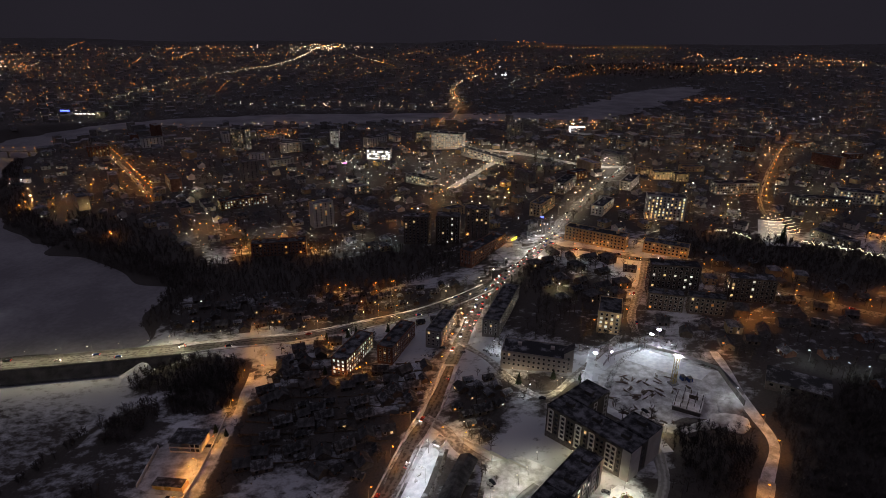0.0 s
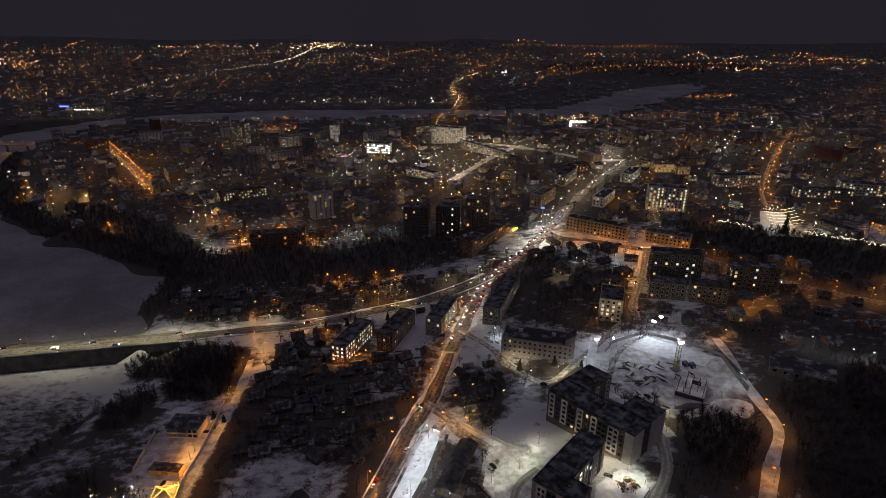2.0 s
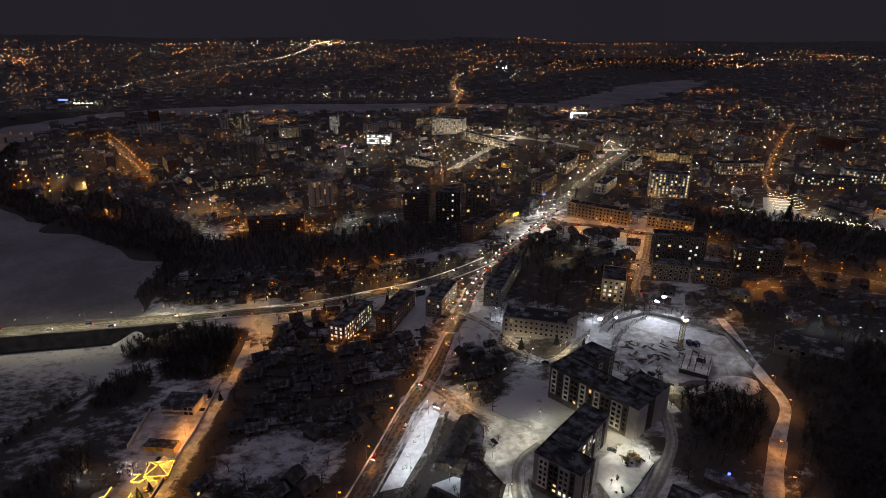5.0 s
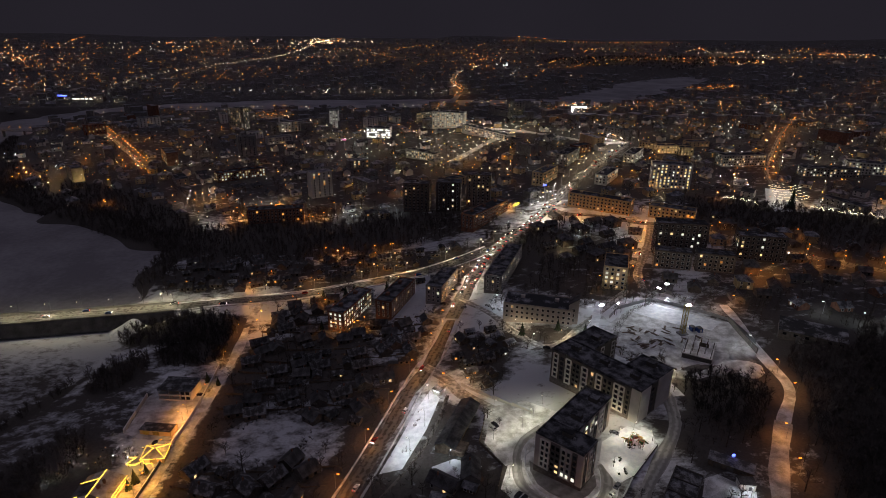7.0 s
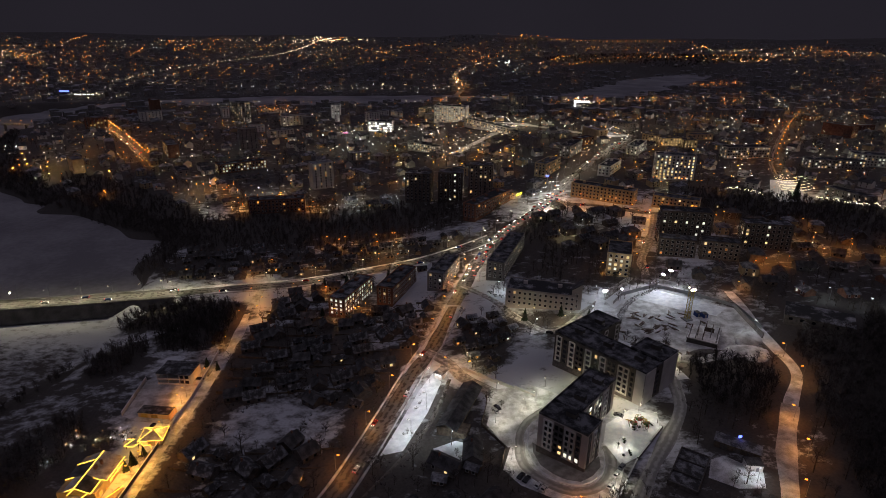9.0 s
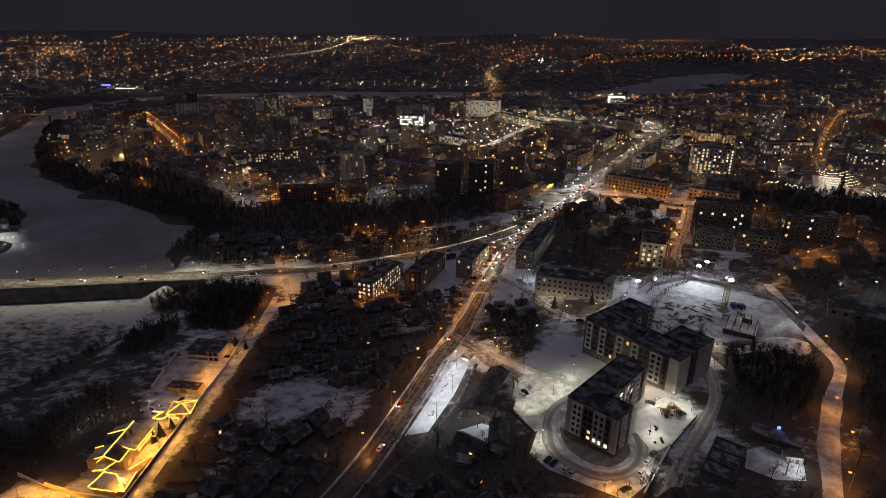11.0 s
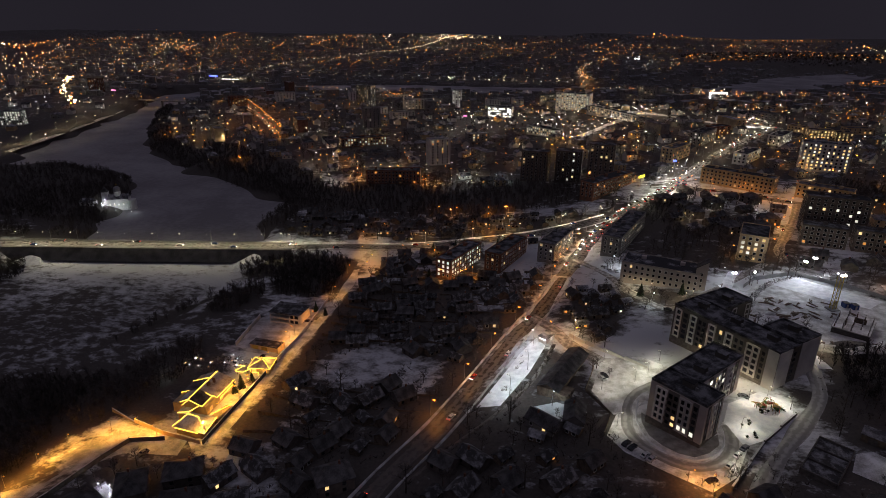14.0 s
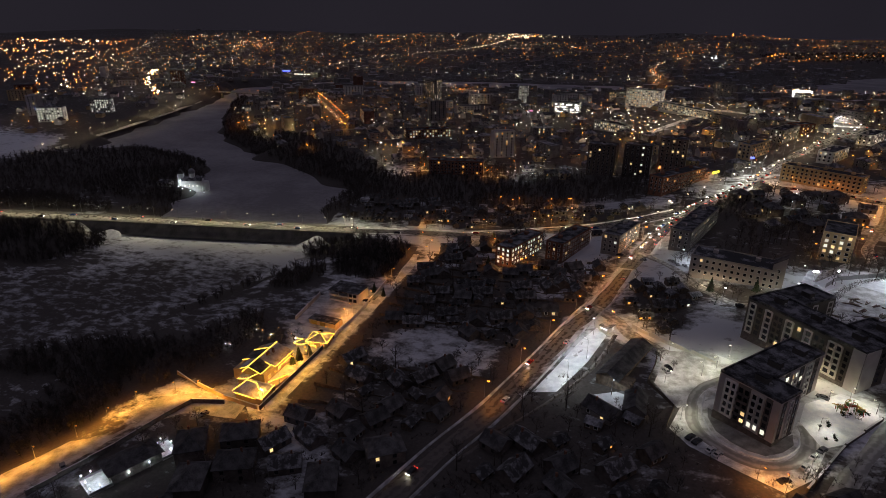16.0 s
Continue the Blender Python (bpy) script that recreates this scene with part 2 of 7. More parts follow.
# ---- shapes ----
class Shape:
    """Gathers boxes, prisms, tubes and roofs into one mesh."""

    def __init__(self):
        self.v, self.f, self.m = [], [], []

    def add(self, verts, faces, mat=0):
        k = len(self.v)
        self.v += verts
        self.f += [tuple(i + k for i in f) for f in faces]
        self.m += [mat] * len(faces)
        return self

    def box(self, x, y, z, sx, sy, sz, rz=0.0, mat=0):
        """A box with its base's middle at x, y, z."""
        c, s = math.cos(rz), math.sin(rz)
        vs = [(x + a * sx / 2 * c - b * sy / 2 * s, y + a * sx / 2 * s + b * sy / 2 * c, z + h * sz) for h in (0, 1) for a, b in ((-1, -1), (1, -1), (1, 1), (-1, 1))]
        return self.add(vs, [(3, 2, 1, 0), (4, 5, 6, 7), (0, 1, 5, 4), (1, 2, 6, 5), (2, 3, 7, 6), (3, 0, 4, 7)], mat)

    def prism(self, pts, z0, z1, mat=0, top=None):
        n = len(pts)
        self.add([(x, y, z0) for x, y in pts] + [(x, y, z1) for x, y in pts], [(i, (i + 1) % n, n + (i + 1) % n, n + i) for i in range(n)], mat)
        self.add([(x, y, z1) for x, y in pts], [tuple(range(n))], mat if top is None else top)
        return self

    def tube(self, p, q, r0, r1, n=5, mat=0):
        p, q = Vector(p), Vector(q)
        d = (q - p).normalized()
        a = d.orthogonal().normalized()
        b = d.cross(a)
        vs = [tuple(c + (a * math.cos(k * math.tau / n) + b * math.sin(k * math.tau / n)) * r) for c, r in ((p, r0), (q, r1)) for k in range(n)]
        return self.add(vs, [(k, (k + 1) % n, n + (k + 1) % n, n + k) for k in range(n)] + [tuple(range(n, 2 * n)), tuple(range(n - 1, -1, -1))], mat)

    def gable(self, w, d, z, h, over=0.4, thick=0.22, mat=0):
        """A saddle roof, ridge along x, as a slab with eaves."""
        x, y = w / 2 + over, d / 2 + over
        dz = -h * over / (d / 2)
        prof = [(-y, z + dz), (0, z + h), (y, z + dz), (y, z + dz + thick), (0, z + h + thick), (-y, z + dz + thick)]
        vs = [(s * x, a, b) for s in (-1, 1) for a, b in prof]
        return self.add(vs, [(0, 1, 4, 5), (1, 2, 3, 4), (6, 11, 10, 7), (7, 10, 9, 8), (5, 4, 10, 11), (4, 3, 9, 10), (0, 6, 7, 1), (1, 7, 8, 2), (0, 5, 11, 6), (2, 8, 9, 3)], mat)

    def hip(self, w, d, z, h, over=0.5, mat=0):
        x, y, r = w / 2 + over, d / 2 + over, max(0.2, (w - d) / 2)
        vs = [(-x, -y, z), (x, -y, z), (x, y, z), (-x, y, z), (-x, -y, z + .2), (x, -y, z + .2), (x, y, z + .2), (-x, y, z + .2), (-r, 0, z + h), (r, 0, z + h)]
        return self.add(vs, [(3, 2, 1, 0), (0, 1, 5, 4), (1, 2, 6, 5), (2, 3, 7, 6), (3, 0, 4, 7), (4, 5, 9, 8), (5, 6, 9), (6, 7, 8, 9), (7, 4, 8)], mat)

    def octa(self, x, y, z, r, mat=0):
        vs = [(x + r, y, z), (x, y + r, z), (x - r, y, z), (x, y - r, z), (x, y, z + r), (x, y, z - r)]
        return self.add(vs, [(0, 1, 4), (1, 2, 4), (2, 3, 4), (3, 0, 4), (1, 0, 5), (2, 1, 5), (3, 2, 5), (0, 3, 5)], mat)

    def ball(self, x, y, z, r, mat=0, n=8, k=5):
        vs = [(x, y, z + r)] + [(x + r * math.sin(math.pi * i / k) * math.cos(math.tau * j / n), y + r * math.sin(math.pi * i / k) * math.sin(math.tau * j / n), z + r * math.cos(math.pi * i / k)) for i in range(1, k) for j in range(n)] + [(x, y, z - r)]
        fs = [(0, 1 + j, 1 + (j + 1) % n) for j in range(n)]
        fs += [(1 + i * n + j, 1 + (i + 1) * n + j, 1 + (i + 1) * n + (j + 1) % n, 1 + i * n + (j + 1) % n) for i in range(k - 2) for j in range(n)]
        last = len(vs) - 1
        fs += [(last, last - n + (j + 1) % n, last - n + j) for j in range(n)]
        return self.add(vs, fs, mat)

    def mesh(self, name, *mats):
        me = bpy.data.meshes.new(name)
        me.from_pydata(self.v, [], self.f)
        for m in mats:
            me.materials.append(m)
        if len(mats) > 1:
            me.polygons.foreach_set("material_index", self.m)
        me.update()
        return me


class Joined:
    """Many copies of small meshes in one mesh, for what is too far or too many to count."""

    def __init__(self):
        self.v, self.f, self.m, self.mats, self.n = [], [], [], [], 0

    def add(self, me, m):
        co = np.empty(len(me.vertices) * 3)
        me.vertices.foreach_get("co", co)
        a = np.array(m)
        co = co.reshape(-1, 3) @ a[:3, :3].T + a[:3, 3]
        self.v += co.tolist()
        for mat in me.materials:
            if mat not in self.mats:
                self.mats.append(mat)
        for p in me.polygons:
            self.f.append([i + self.n for i in p.vertices])
            self.m.append(self.mats.index(me.materials[p.material_index]))
        self.n += len(co)

    def mesh(self, name):
        me = bpy.data.meshes.new(name)
        me.from_pydata(self.v, [], self.f)
        for mat in self.mats:
            me.materials.append(mat)
        me.polygons.foreach_set("material_index", self.m)
        me.update()
        return me


def part(name, shape, material, parent, label="", m=None):
    """Links a shape (or a mesh already made) as ONE mesh object under a thing or a part."""
    me = shape if isinstance(shape, bpy.types.Mesh) else shape.mesh(name, *(material if isinstance(material, (list, tuple)) else (material,)))
    ob = new(name, me)
    ob.parent = parent
    if m is not None:
        ob.matrix_basis = m
    return tagged(ob, label)


def thing(name, label, category, m=None, group="", kind="", data=None):
    ob = new(name, data)
    if m is not None:
        ob.matrix_basis = m
    return tagged(ob, label, category, group, kind)


# ---- the lie of the land ----
def sstep(a, b, v):
    u = np.clip((np.asarray(v, float) - a) / (b - a), 0, 1)
    return u * u * (3 - 2 * u)


LAKE = [(-236, 392), (-246, 413), (-253, 488), (-303, 514), (-367, 555), (-405, 570), (-516, 648), (-597, 750), (-690, 900), (-702, 1001), (-712, 1090), (-690, 1200),
        (-585, 1253), (-348, 1362), (-66, 1431), (81, 1400), (288, 1442), (470, 1640), (640, 1860), (820, 2090), (900, 2260), (770, 2170), (600, 1990),
        (470, 1790), (309, 1565), (87, 1525), (-72, 1555), (-385, 1519), (-657, 1418), (-783, 1307), (-866, 1142), (-824, 1073), (-761, 940), (-716, 789), (-673, 655),
        (-629, 558), (-555, 566), (-497, 554), (-433, 520), (-389, 455), (-372, 400), (-350, 360)]
ICE_Z, DECK_Z = -21.0, -15.0


def shore(x, y):
    """Metres to the shore, negative on the ice."""
    x, y = np.asarray(x, float), np.asarray(y, float)
    best, inside = np.full(np.broadcast(x, y).shape, 1e9), np.zeros(np.broadcast(x, y).shape, bool)
    for (ax, ay), (bx, by) in zip(LAKE, LAKE[1:] + LAKE[:1]):
        u = np.clip(((x - ax) * (bx - ax) + (y - ay) * (by - ay)) / ((bx - ax) ** 2 + (by - ay) ** 2), 0, 1)
        best = np.minimum(best, np.hypot(x - ax - u * (bx - ax), y - ay - u * (by - ay)))
        inside ^= ((ay > y) != (by > y)) & (x < (bx - ax) * (y - ay) / (by - ay + 1e-12) + ax)
    return np.where(inside, -best, best)


def dam_line(x):
    return 372 + 0.212 * (np.asarray(x, float) + 212)


def land(x, y):
    x, y = np.asarray(x, float), np.asarray(y, float)
    z = -16 + 21 * sstep(-130, 130, x) + 5 * sstep(100, 260, x) * (1 - sstep(420, 850, y))
    z = z + 12 * sstep(420, 850, y) * (1 - sstep(1150, 1500, y)) - 10 * sstep(1150, 1500, y) * (1 - sstep(1750, 2600, y))
    z = np.maximum(z, -17.5) + 24 * sstep(1900, 4700, y)
    d = y - dam_line(x)
    z = z - 8 * (1 - sstep(-225, -165, x)) * (1 - sstep(-11, -6, d)) * sstep(-402, -374, x)
    z = z + (9 * np.sin(x / 640 + 2) + 6 * np.sin(x / 270 + 0.5) + 5 * np.sin(x / 900 + y / 500)) * sstep(2600, 4300, y)
    z = z + 1.2 * np.sin(x / 37 + 1) * np.sin(y / 29) * sstep(1500, 2500, y)
    return z


def surface(x, y):
    s = shore(x, y) + 5 * np.sin(np.asarray(x) / 13.0 + 2 * np.sin(np.asarray(y) / 17.0)) + 4 * np.sin(np.asarray(y) / 11.0)
    low = 24 + 230 * sstep(1000, 1300, y) * sstep(-100, 250, x)
    return -26 + (land(x, y) + 26) * sstep(-14, low, s)


def gz(x, y):
    return float(surface(x, y))

WOODS = [(-120, 512, 165, 48, 8), (-330, 585, 130, 26, -36), (-318, 538, 90, 17, -31), (-470, 630, 80, 16, -36), (-172, 345, 42, 20, 0), (-153, 325, 24, 25, 0), (-190, 296, 16, 19, 0), (-221, 272, 31, 2.2, 69), (-240, 186, 40, 15, 28), (141, 243, 20, 25, 15), (-425, 432, 62, 52, 0), (-540, 440, 110, 90, 0), (-490, 335, 90, 30, 10), (-186, 205, 16, 34, -12),
         (-212, 140, 18, 60, 10), (212, 205, 44, 85, 0), (196, 160, 40, 50, 0), (262, 250, 40, 60, 0), (-440, 285, 82, 44, 10), (330, 505, 110, 42, -25), (60, 470, 22, 34, 20), (-560, 690, 40, 22, -50), (900, 2700, 500, 260, 20), (-740, 1150, 36, 60, 0), (-258, 448, 10, 60, -4), (-640, 835, 26, 80, 20)]
GARDENS = [(-75, 265, 52, 110, 0), (35, 300, 36, 26, 20), (20, 165, 80, 42, 0), (-60, 440, 110, 26, 8), (240, 330, 60, 90, 0), (110, 160, 60, 30, 0), (145, 235, 30, 34, 20), (120, 215, 20, 24, 20), (-40, 170, 60, 60, 0), (90, 440, 60, 60, 0), (100, 395, 60, 40, 0), (60, 312, 34, 14, -14), (2, 205, 24, 36, 20), (100, 262, 22, 30, -30), (90, 130, 60, 40, 0), (150, 170, 50, 30, 20), (260, 250, 110, 130, 0), (330, 440, 140, 90, -20), (8, 226, 15, 32, 18), (-135, 122, 34, 42, 0), (-190, 428, 50, 30, 0), (-165, 202, 15, 26, 0)]
MEADOW = [(-285, 226, 110, 78, 10), (-262, 150, 90, 70, 0), (-184, 262, 30, 40, 0)]
SNOWFIELDS = [(-84, 234, 34, 17, 8), (-112, 207, 8, 9, 0), (-58, 222, 14, 10, 0), (-62, 262, 14, 6, 10), (-98, 262, 14, 5, 0), (46, 282, 8, 20, -12), (-113, 338, 13, 9, 0), (-40, 300, 10, 4, 0), (-30, 330, 10, 4, 10)]


def within(areas, x, y, soft=0.25):
    x, y = np.asarray(x, float), np.asarray(y, float)
    best = np.zeros(np.broadcast(x, y).shape)
    for cx, cy, rx, ry, a in areas:
        c, s = math.cos(radians(a)), math.sin(radians(a))
        u, w = ((x - cx) * c + (y - cy) * s) / rx, (-(x - cx) * s + (y - cy) * c) / ry
        wob = 1 + 0.16 * np.sin(x / 9 + 1.7 * np.sin(y / 12)) * np.sin(y / 7 + cx) + 0.14 * np.sin(x / 23 + cy) * np.sin(y / 19 + 1)
        best = np.maximum(best, 1 - sstep(1 - soft, 1 + soft, np.hypot(u, w) * wob))
    return best


def spaced(*runs):
    out = []
    for a, b, step in runs:
        out += list(np.arange(a, b, step))
    return np.array(out)


def build_ground():
    xs = spaced((-4200, -1200, 60), (-1200, -900, 16), (-900, -560, 6), (-560, 320, 4), (320, 900, 12), (900, 4201, 60))
    ys = spaced((-300, 60, 24), (60, 640, 4), (640, 1700, 12), (1700, 5200, 50))
    gx, gy = np.meshgrid(xs, ys)
    z = surface(gx, gy)
    rough = np.array([[noise.noise((a / 26, b / 26, 0.0)) for a in xs] for b in ys])
    z = z + 0.35 * rough * (shore(gx, gy) > 2)
    brush = 0.50 * within(WOODS, gx, gy, 0.45) + 0.40 * within(GARDENS, gx, gy, 0.4) + 0.30 * within(MEADOW, gx, gy, 0.4) - 0.29 * within(SNOWFIELDS, gx, gy, 0.45) + 0.40 * sstep(530, 600, gy) - 0.02 * sstep(1000, 1400, gy) + 0.06
    edge = shore(gx, gy)
    brush = brush + 0.55 * (1 - sstep(26, 60, edge)) * (gx < -225) * (gy > dam_line(gx) + 9) * (gy < 1300)
    verge = np.abs(gx - np.interp(gy, [p[1] for p in MAIN], [p[0] for p in MAIN])) * 0.93
    brush = brush + 0.30 * sstep(5, 8, verge) * (1 - sstep(12, 20, verge)) * (1 - sstep(400, 470, gy)) * (gx < np.interp(gy, [p[1] for p in MAIN], [p[0] for p in MAIN]))
    beside = gx - np.interp(gy, [p[1] for p in LANE_WEST[::-1]], [p[0] for p in LANE_WEST[::-1]])
    brush = brush + 0.36 * sstep(3.5, 6, beside) * (1 - sstep(14, 24, beside)) * sstep(160, 180, gy) * (1 - sstep(310, 328, gy))
    brush = brush + 0.10 * rough
    h, w = gx.shape
    k = np.arange(h * w).reshape(h, w)
    faces = np.stack([k[:-1, :-1], k[:-1, 1:], k[1:, 1:], k[1:, :-1]], -1).reshape(-1, 4)
    me = bpy.data.meshes.new("ground")
    me.from_pydata(np.stack([gx, gy, z], -1).reshape(-1, 3).tolist(), [], faces.tolist())
    me.attributes.new("brush", "FLOAT", "POINT").data.foreach_set("value", brush.reshape(-1).astype(np.float32))
    me.polygons.foreach_set("use_smooth", np.ones(len(faces), bool))
    me.materials.append(GROUND)
    me.update()
    thing("ground", "snow-covered ground with dark brush and gardens", "ground", kind="structure", data=me)
    ice = Shape()
    tx, ty = np.meshgrid(np.arange(-1000, 1400, 25), np.arange(325, 2600, 25))
    tx, ty = tx.reshape(-1), ty.reshape(-1)
    wet = (shore(tx + 12.5, ty + 12.5) < 45) & ((ty + 12.5 > dam_line(tx + 12.5)) | (tx > -190))
    for x, y in zip(tx[wet].tolist(), ty[wet].tolist()):
        ice.add([(x, y, ICE_Z), (x + 25, y, ICE_Z), (x + 25, y + 25, ICE_Z), (x, y + 25, ICE_Z)], [(0, 1, 2, 3)])
    thing("water", "frozen river and reservoir under grey snow", "river", kind="structure", data=ice.mesh("water", ICE))




# ---- streets ----
def curve_points(pts, step=4.0):
    """A smooth line through the points, evenly stepped: x, y, and the direction."""
    p = [Vector((*q, 0)) for q in pts]
    p = [p[0] * 2 - p[1]] + p + [p[-1] * 2 - p[-2]]
    raw = []
    for i in range(1, len(p) - 2):
        n = max(2, int((p[i + 1] - p[i]).length / 2))
        for k in range(n):
            u = k / n
            raw.append(0.5 * ((2 * p[i]) + (p[i + 1] - p[i - 1]) * u + (2 * p[i - 1] - 5 * p[i] + 4 * p[i + 1] - p[i + 2]) * u * u + (3 * p[i] - p[i - 1] - 3 * p[i + 1] + p[i + 2]) * u ** 3))
    raw.append(p[-2])
    out, left = [raw[0]], step
    for a, b in zip(raw, raw[1:]):
        seg = (b - a).length
        while seg >= left and seg > 0:
            a = a.lerp(b, left / seg)
            out.append(a)
            seg, left = (b - a).length, step
        left -= seg
    res = []
    for i, q in enumerate(out):
        d = (out[min(i + 1, len(out) - 1)] - out[max(i - 1, 0)]).normalized()
        res.append((q.x, q.y, d.x, d.y))
    return res


def ribbon(name, pts, width, material, label, category="road", lift=0.16, height=None, kind="structure", parent=None, shift=0.0, crown=0.0):
    """A strip of road or bank laid on the land; crown lifts its middle."""
    line = curve_points(pts)
    verts, faces, uvs = [], [], []
    offs = (-0.5, -0.25, 0.0, 0.25, 0.5)
    for i, (x, y, dx, dy) in enumerate(line):
        wob = 1 + 0.05 * math.sin(i * 0.9) + 0.04 * math.sin(i * 0.37 + 1)
        for o in offs:
            verts.append((x + dy * (o * width * wob + shift), y - dx * (o * width * wob + shift), (lift if abs(o) < 0.5 else lift - 0.5) + crown * (1 - abs(o) * 2)))
            uvs.append((o * width, i * 4.0))
    va = np.array(verts)
    va[:, 2] += surface(va[:, 0], va[:, 1]) if height is None else height
    verts = va.tolist()
    n = len(offs)
    for i in range(len(line) - 1):
        for j in range(n - 1):
            k = i * n + j
            faces.append((k, k + 1, k + n + 1, k + n))
    me = bpy.data.meshes.new(name)
    me.from_pydata(verts, [], faces)
    uv = me.uv_layers.new(name="UVMap")
    for loop in me.loops:
        uv.data[loop.index].uv = uvs[loop.vertex_index]
    me.polygons.foreach_set("use_smooth", [True] * len(faces))
    me.materials.append(material)
    me.flip_normals() if me.polygons[0].normal.z < 0 else None
    me.update()
    if parent is not None:
        return part(name, me, None, parent)
    return thing(name, label, category, kind=kind, data=me)


MAIN = [(-95, 60), (-72, 108), (-60, 141), (-52, 163), (-40, 192), (-28, 229), (-15, 273), (-3, 307), (6, 344), (15, 381), (26, 420), (46, 464), (83, 522), (109, 570), (142, 636), (196, 732), (261, 836)]
DAM_EAST = [(-212, 372), (-155, 387), (-104, 398), (-60, 412), (-20, 424), (12, 441), (40, 462)]
DAM_TOP = [(-700, 262), (-580, 292), (-474, 314), (-378, 337), (-305, 352), (-212, 372), (-186, 378.5)]
LANE_WEST = [(-133, 384), (-132, 357), (-128, 325), (-126.4, 291), (-127, 255), (-127.6, 224), (-128.4, 198), (-129.4, 176), (-137, 165)]
YARD_WEST = [(-138, 168), (-160, 164), (-174, 150), (-183, 132), (-192, 110), (-206, 84), (-225, 60)]
LANE_EAST = [(181, 345), (180, 320), (177, 300), (176, 275), (174, 252), (158, 227), (140, 196), (129, 172), (118, 148)]
FORK = [(-10, 290), (2, 276), (10, 261), (24, 246), (36, 234), (44, 222)]
CROSS = [(100, 552), (113, 535), (134, 530), (153, 520), (176, 507), (205, 497), (226, 482), (262, 440), (330, 395), (420, 350)]
BRANCH = [(184, 500), (171, 465), (155, 429), (142, 398), (137, 372)]
NORTH_EAST = [(345, 560), (352, 610), (371, 670), (409, 741), (508, 905), (620, 1075)]
BOULEVARD = [(261, 836), (212, 832), (147, 888), (100, 926), (39, 975), (-10, 1060), (-12, 1136)]
MARKET = [(9, 749), (50, 822), (82, 880), (110, 920)]
WEST_STREET = [(-388, 743), (-435, 807), (-495, 886), (-585, 1002)]
BRIDGE_STREET = [(-12, 1136), (-10, 1204), (0, 1330), (12, 1440), (28, 1580), (40, 1660), (22, 1800), (19, 1923), (29, 2054)]
QUAY = [(-640, 500), (-666, 599), (-690, 690), (-735, 830), (-790, 980)]
SCHOOL_LANE = [(12, 372), (32, 345), (45, 318), (62, 300), (82, 318), (105, 345), (128, 372)]
ALL_ROADS = [(MAIN, 12), (DAM_EAST, 14), (DAM_TOP, 14), (LANE_WEST, 7), (YARD_WEST, 22), (LANE_EAST, 9), (FORK, 9), (CROSS, 12), (BRANCH, 9), (NORTH_EAST, 10), (BOULEVARD, 16), (MARKET, 12), (WEST_STREET, 10), (BRIDGE_STREET, 12), (QUAY, 10)]
ROAD_PTS = np.array([(x, y, w) for pts, w in ALL_ROADS for x, y, dx, dy in curve_points(pts, 6.0)])

build_ground()
ribbon("road", MAIN[:9], 10.5, SALTED, "wet asphalt main road between snow banks")
ribbon("road", MAIN[8:], 15, ASPHALT, "wide wet asphalt main street into the town", lift=0.19)
ribbon("road", [(-20, 262), (-8, 284), (-1, 312)], 11, ASPHALT, "asphalt turning area at the fork", lift=0.14)
ribbon("road", DAM_EAST, 13, ASPHALT, "asphalt road from the dam to the junction", lift=0.22)
ribbon("road", LANE_WEST, 7, TRODDEN, "snowy lane beside garden walls", lift=0.2)
ribbon("road", YARD_WEST, 25, TRODDEN, "wide trodden snow track", lift=0.12)
ribbon("road", LANE_EAST[:7], 8, TRODDEN, "snowy lane round the building site", lift=0.2)
ribbon("road", LANE_EAST[5:], 9, TRODDEN, "wide snowy lane under orange lamps", lift=0.24)
ribbon("road", FORK, 9, SLUSH, "slushy side street forking to the courtyard", lift=0.25)
ribbon("road", CROSS, 13, ASPHALT, "wide cross street in the town", lift=0.2)
ribbon("road", BRANCH, 9, SLUSH, "slushy side street", lift=0.24)
ribbon("road", NORTH_EAST, 7, ASPHALT, "long straight town street", lift=0.2)
ribbon("road", BOULEVARD, 18, SLUSH, "brightly lit boulevard", lift=0.24)
ribbon("road", MARKET, 14, SLUSH, "lit shopping street", lift=0.28)
ribbon("road", WEST_STREET, 11, ASPHALT, "street climbing from the bridge", lift=0.2)
ribbon("road", QUAY, 10, SLUSH, "road along the quay", height=-14.2, lift=0.1)
ribbon("road", SCHOOL_LANE, 6, SLUSH, "snowed lane beside the school", lift=0.3)
for pts, w in ((MAIN[:9], 10.5), (DAM_EAST, 13)):
    for side in (-1, 1):
        ribbon("snow_bank", pts if side > 0 else pts[:], 1.5, TRODDEN, "ploughed dirty snow bank along the road", "snow bank", lift=0.2, shift=side * (w / 2 + 0.7), crown=0.45)

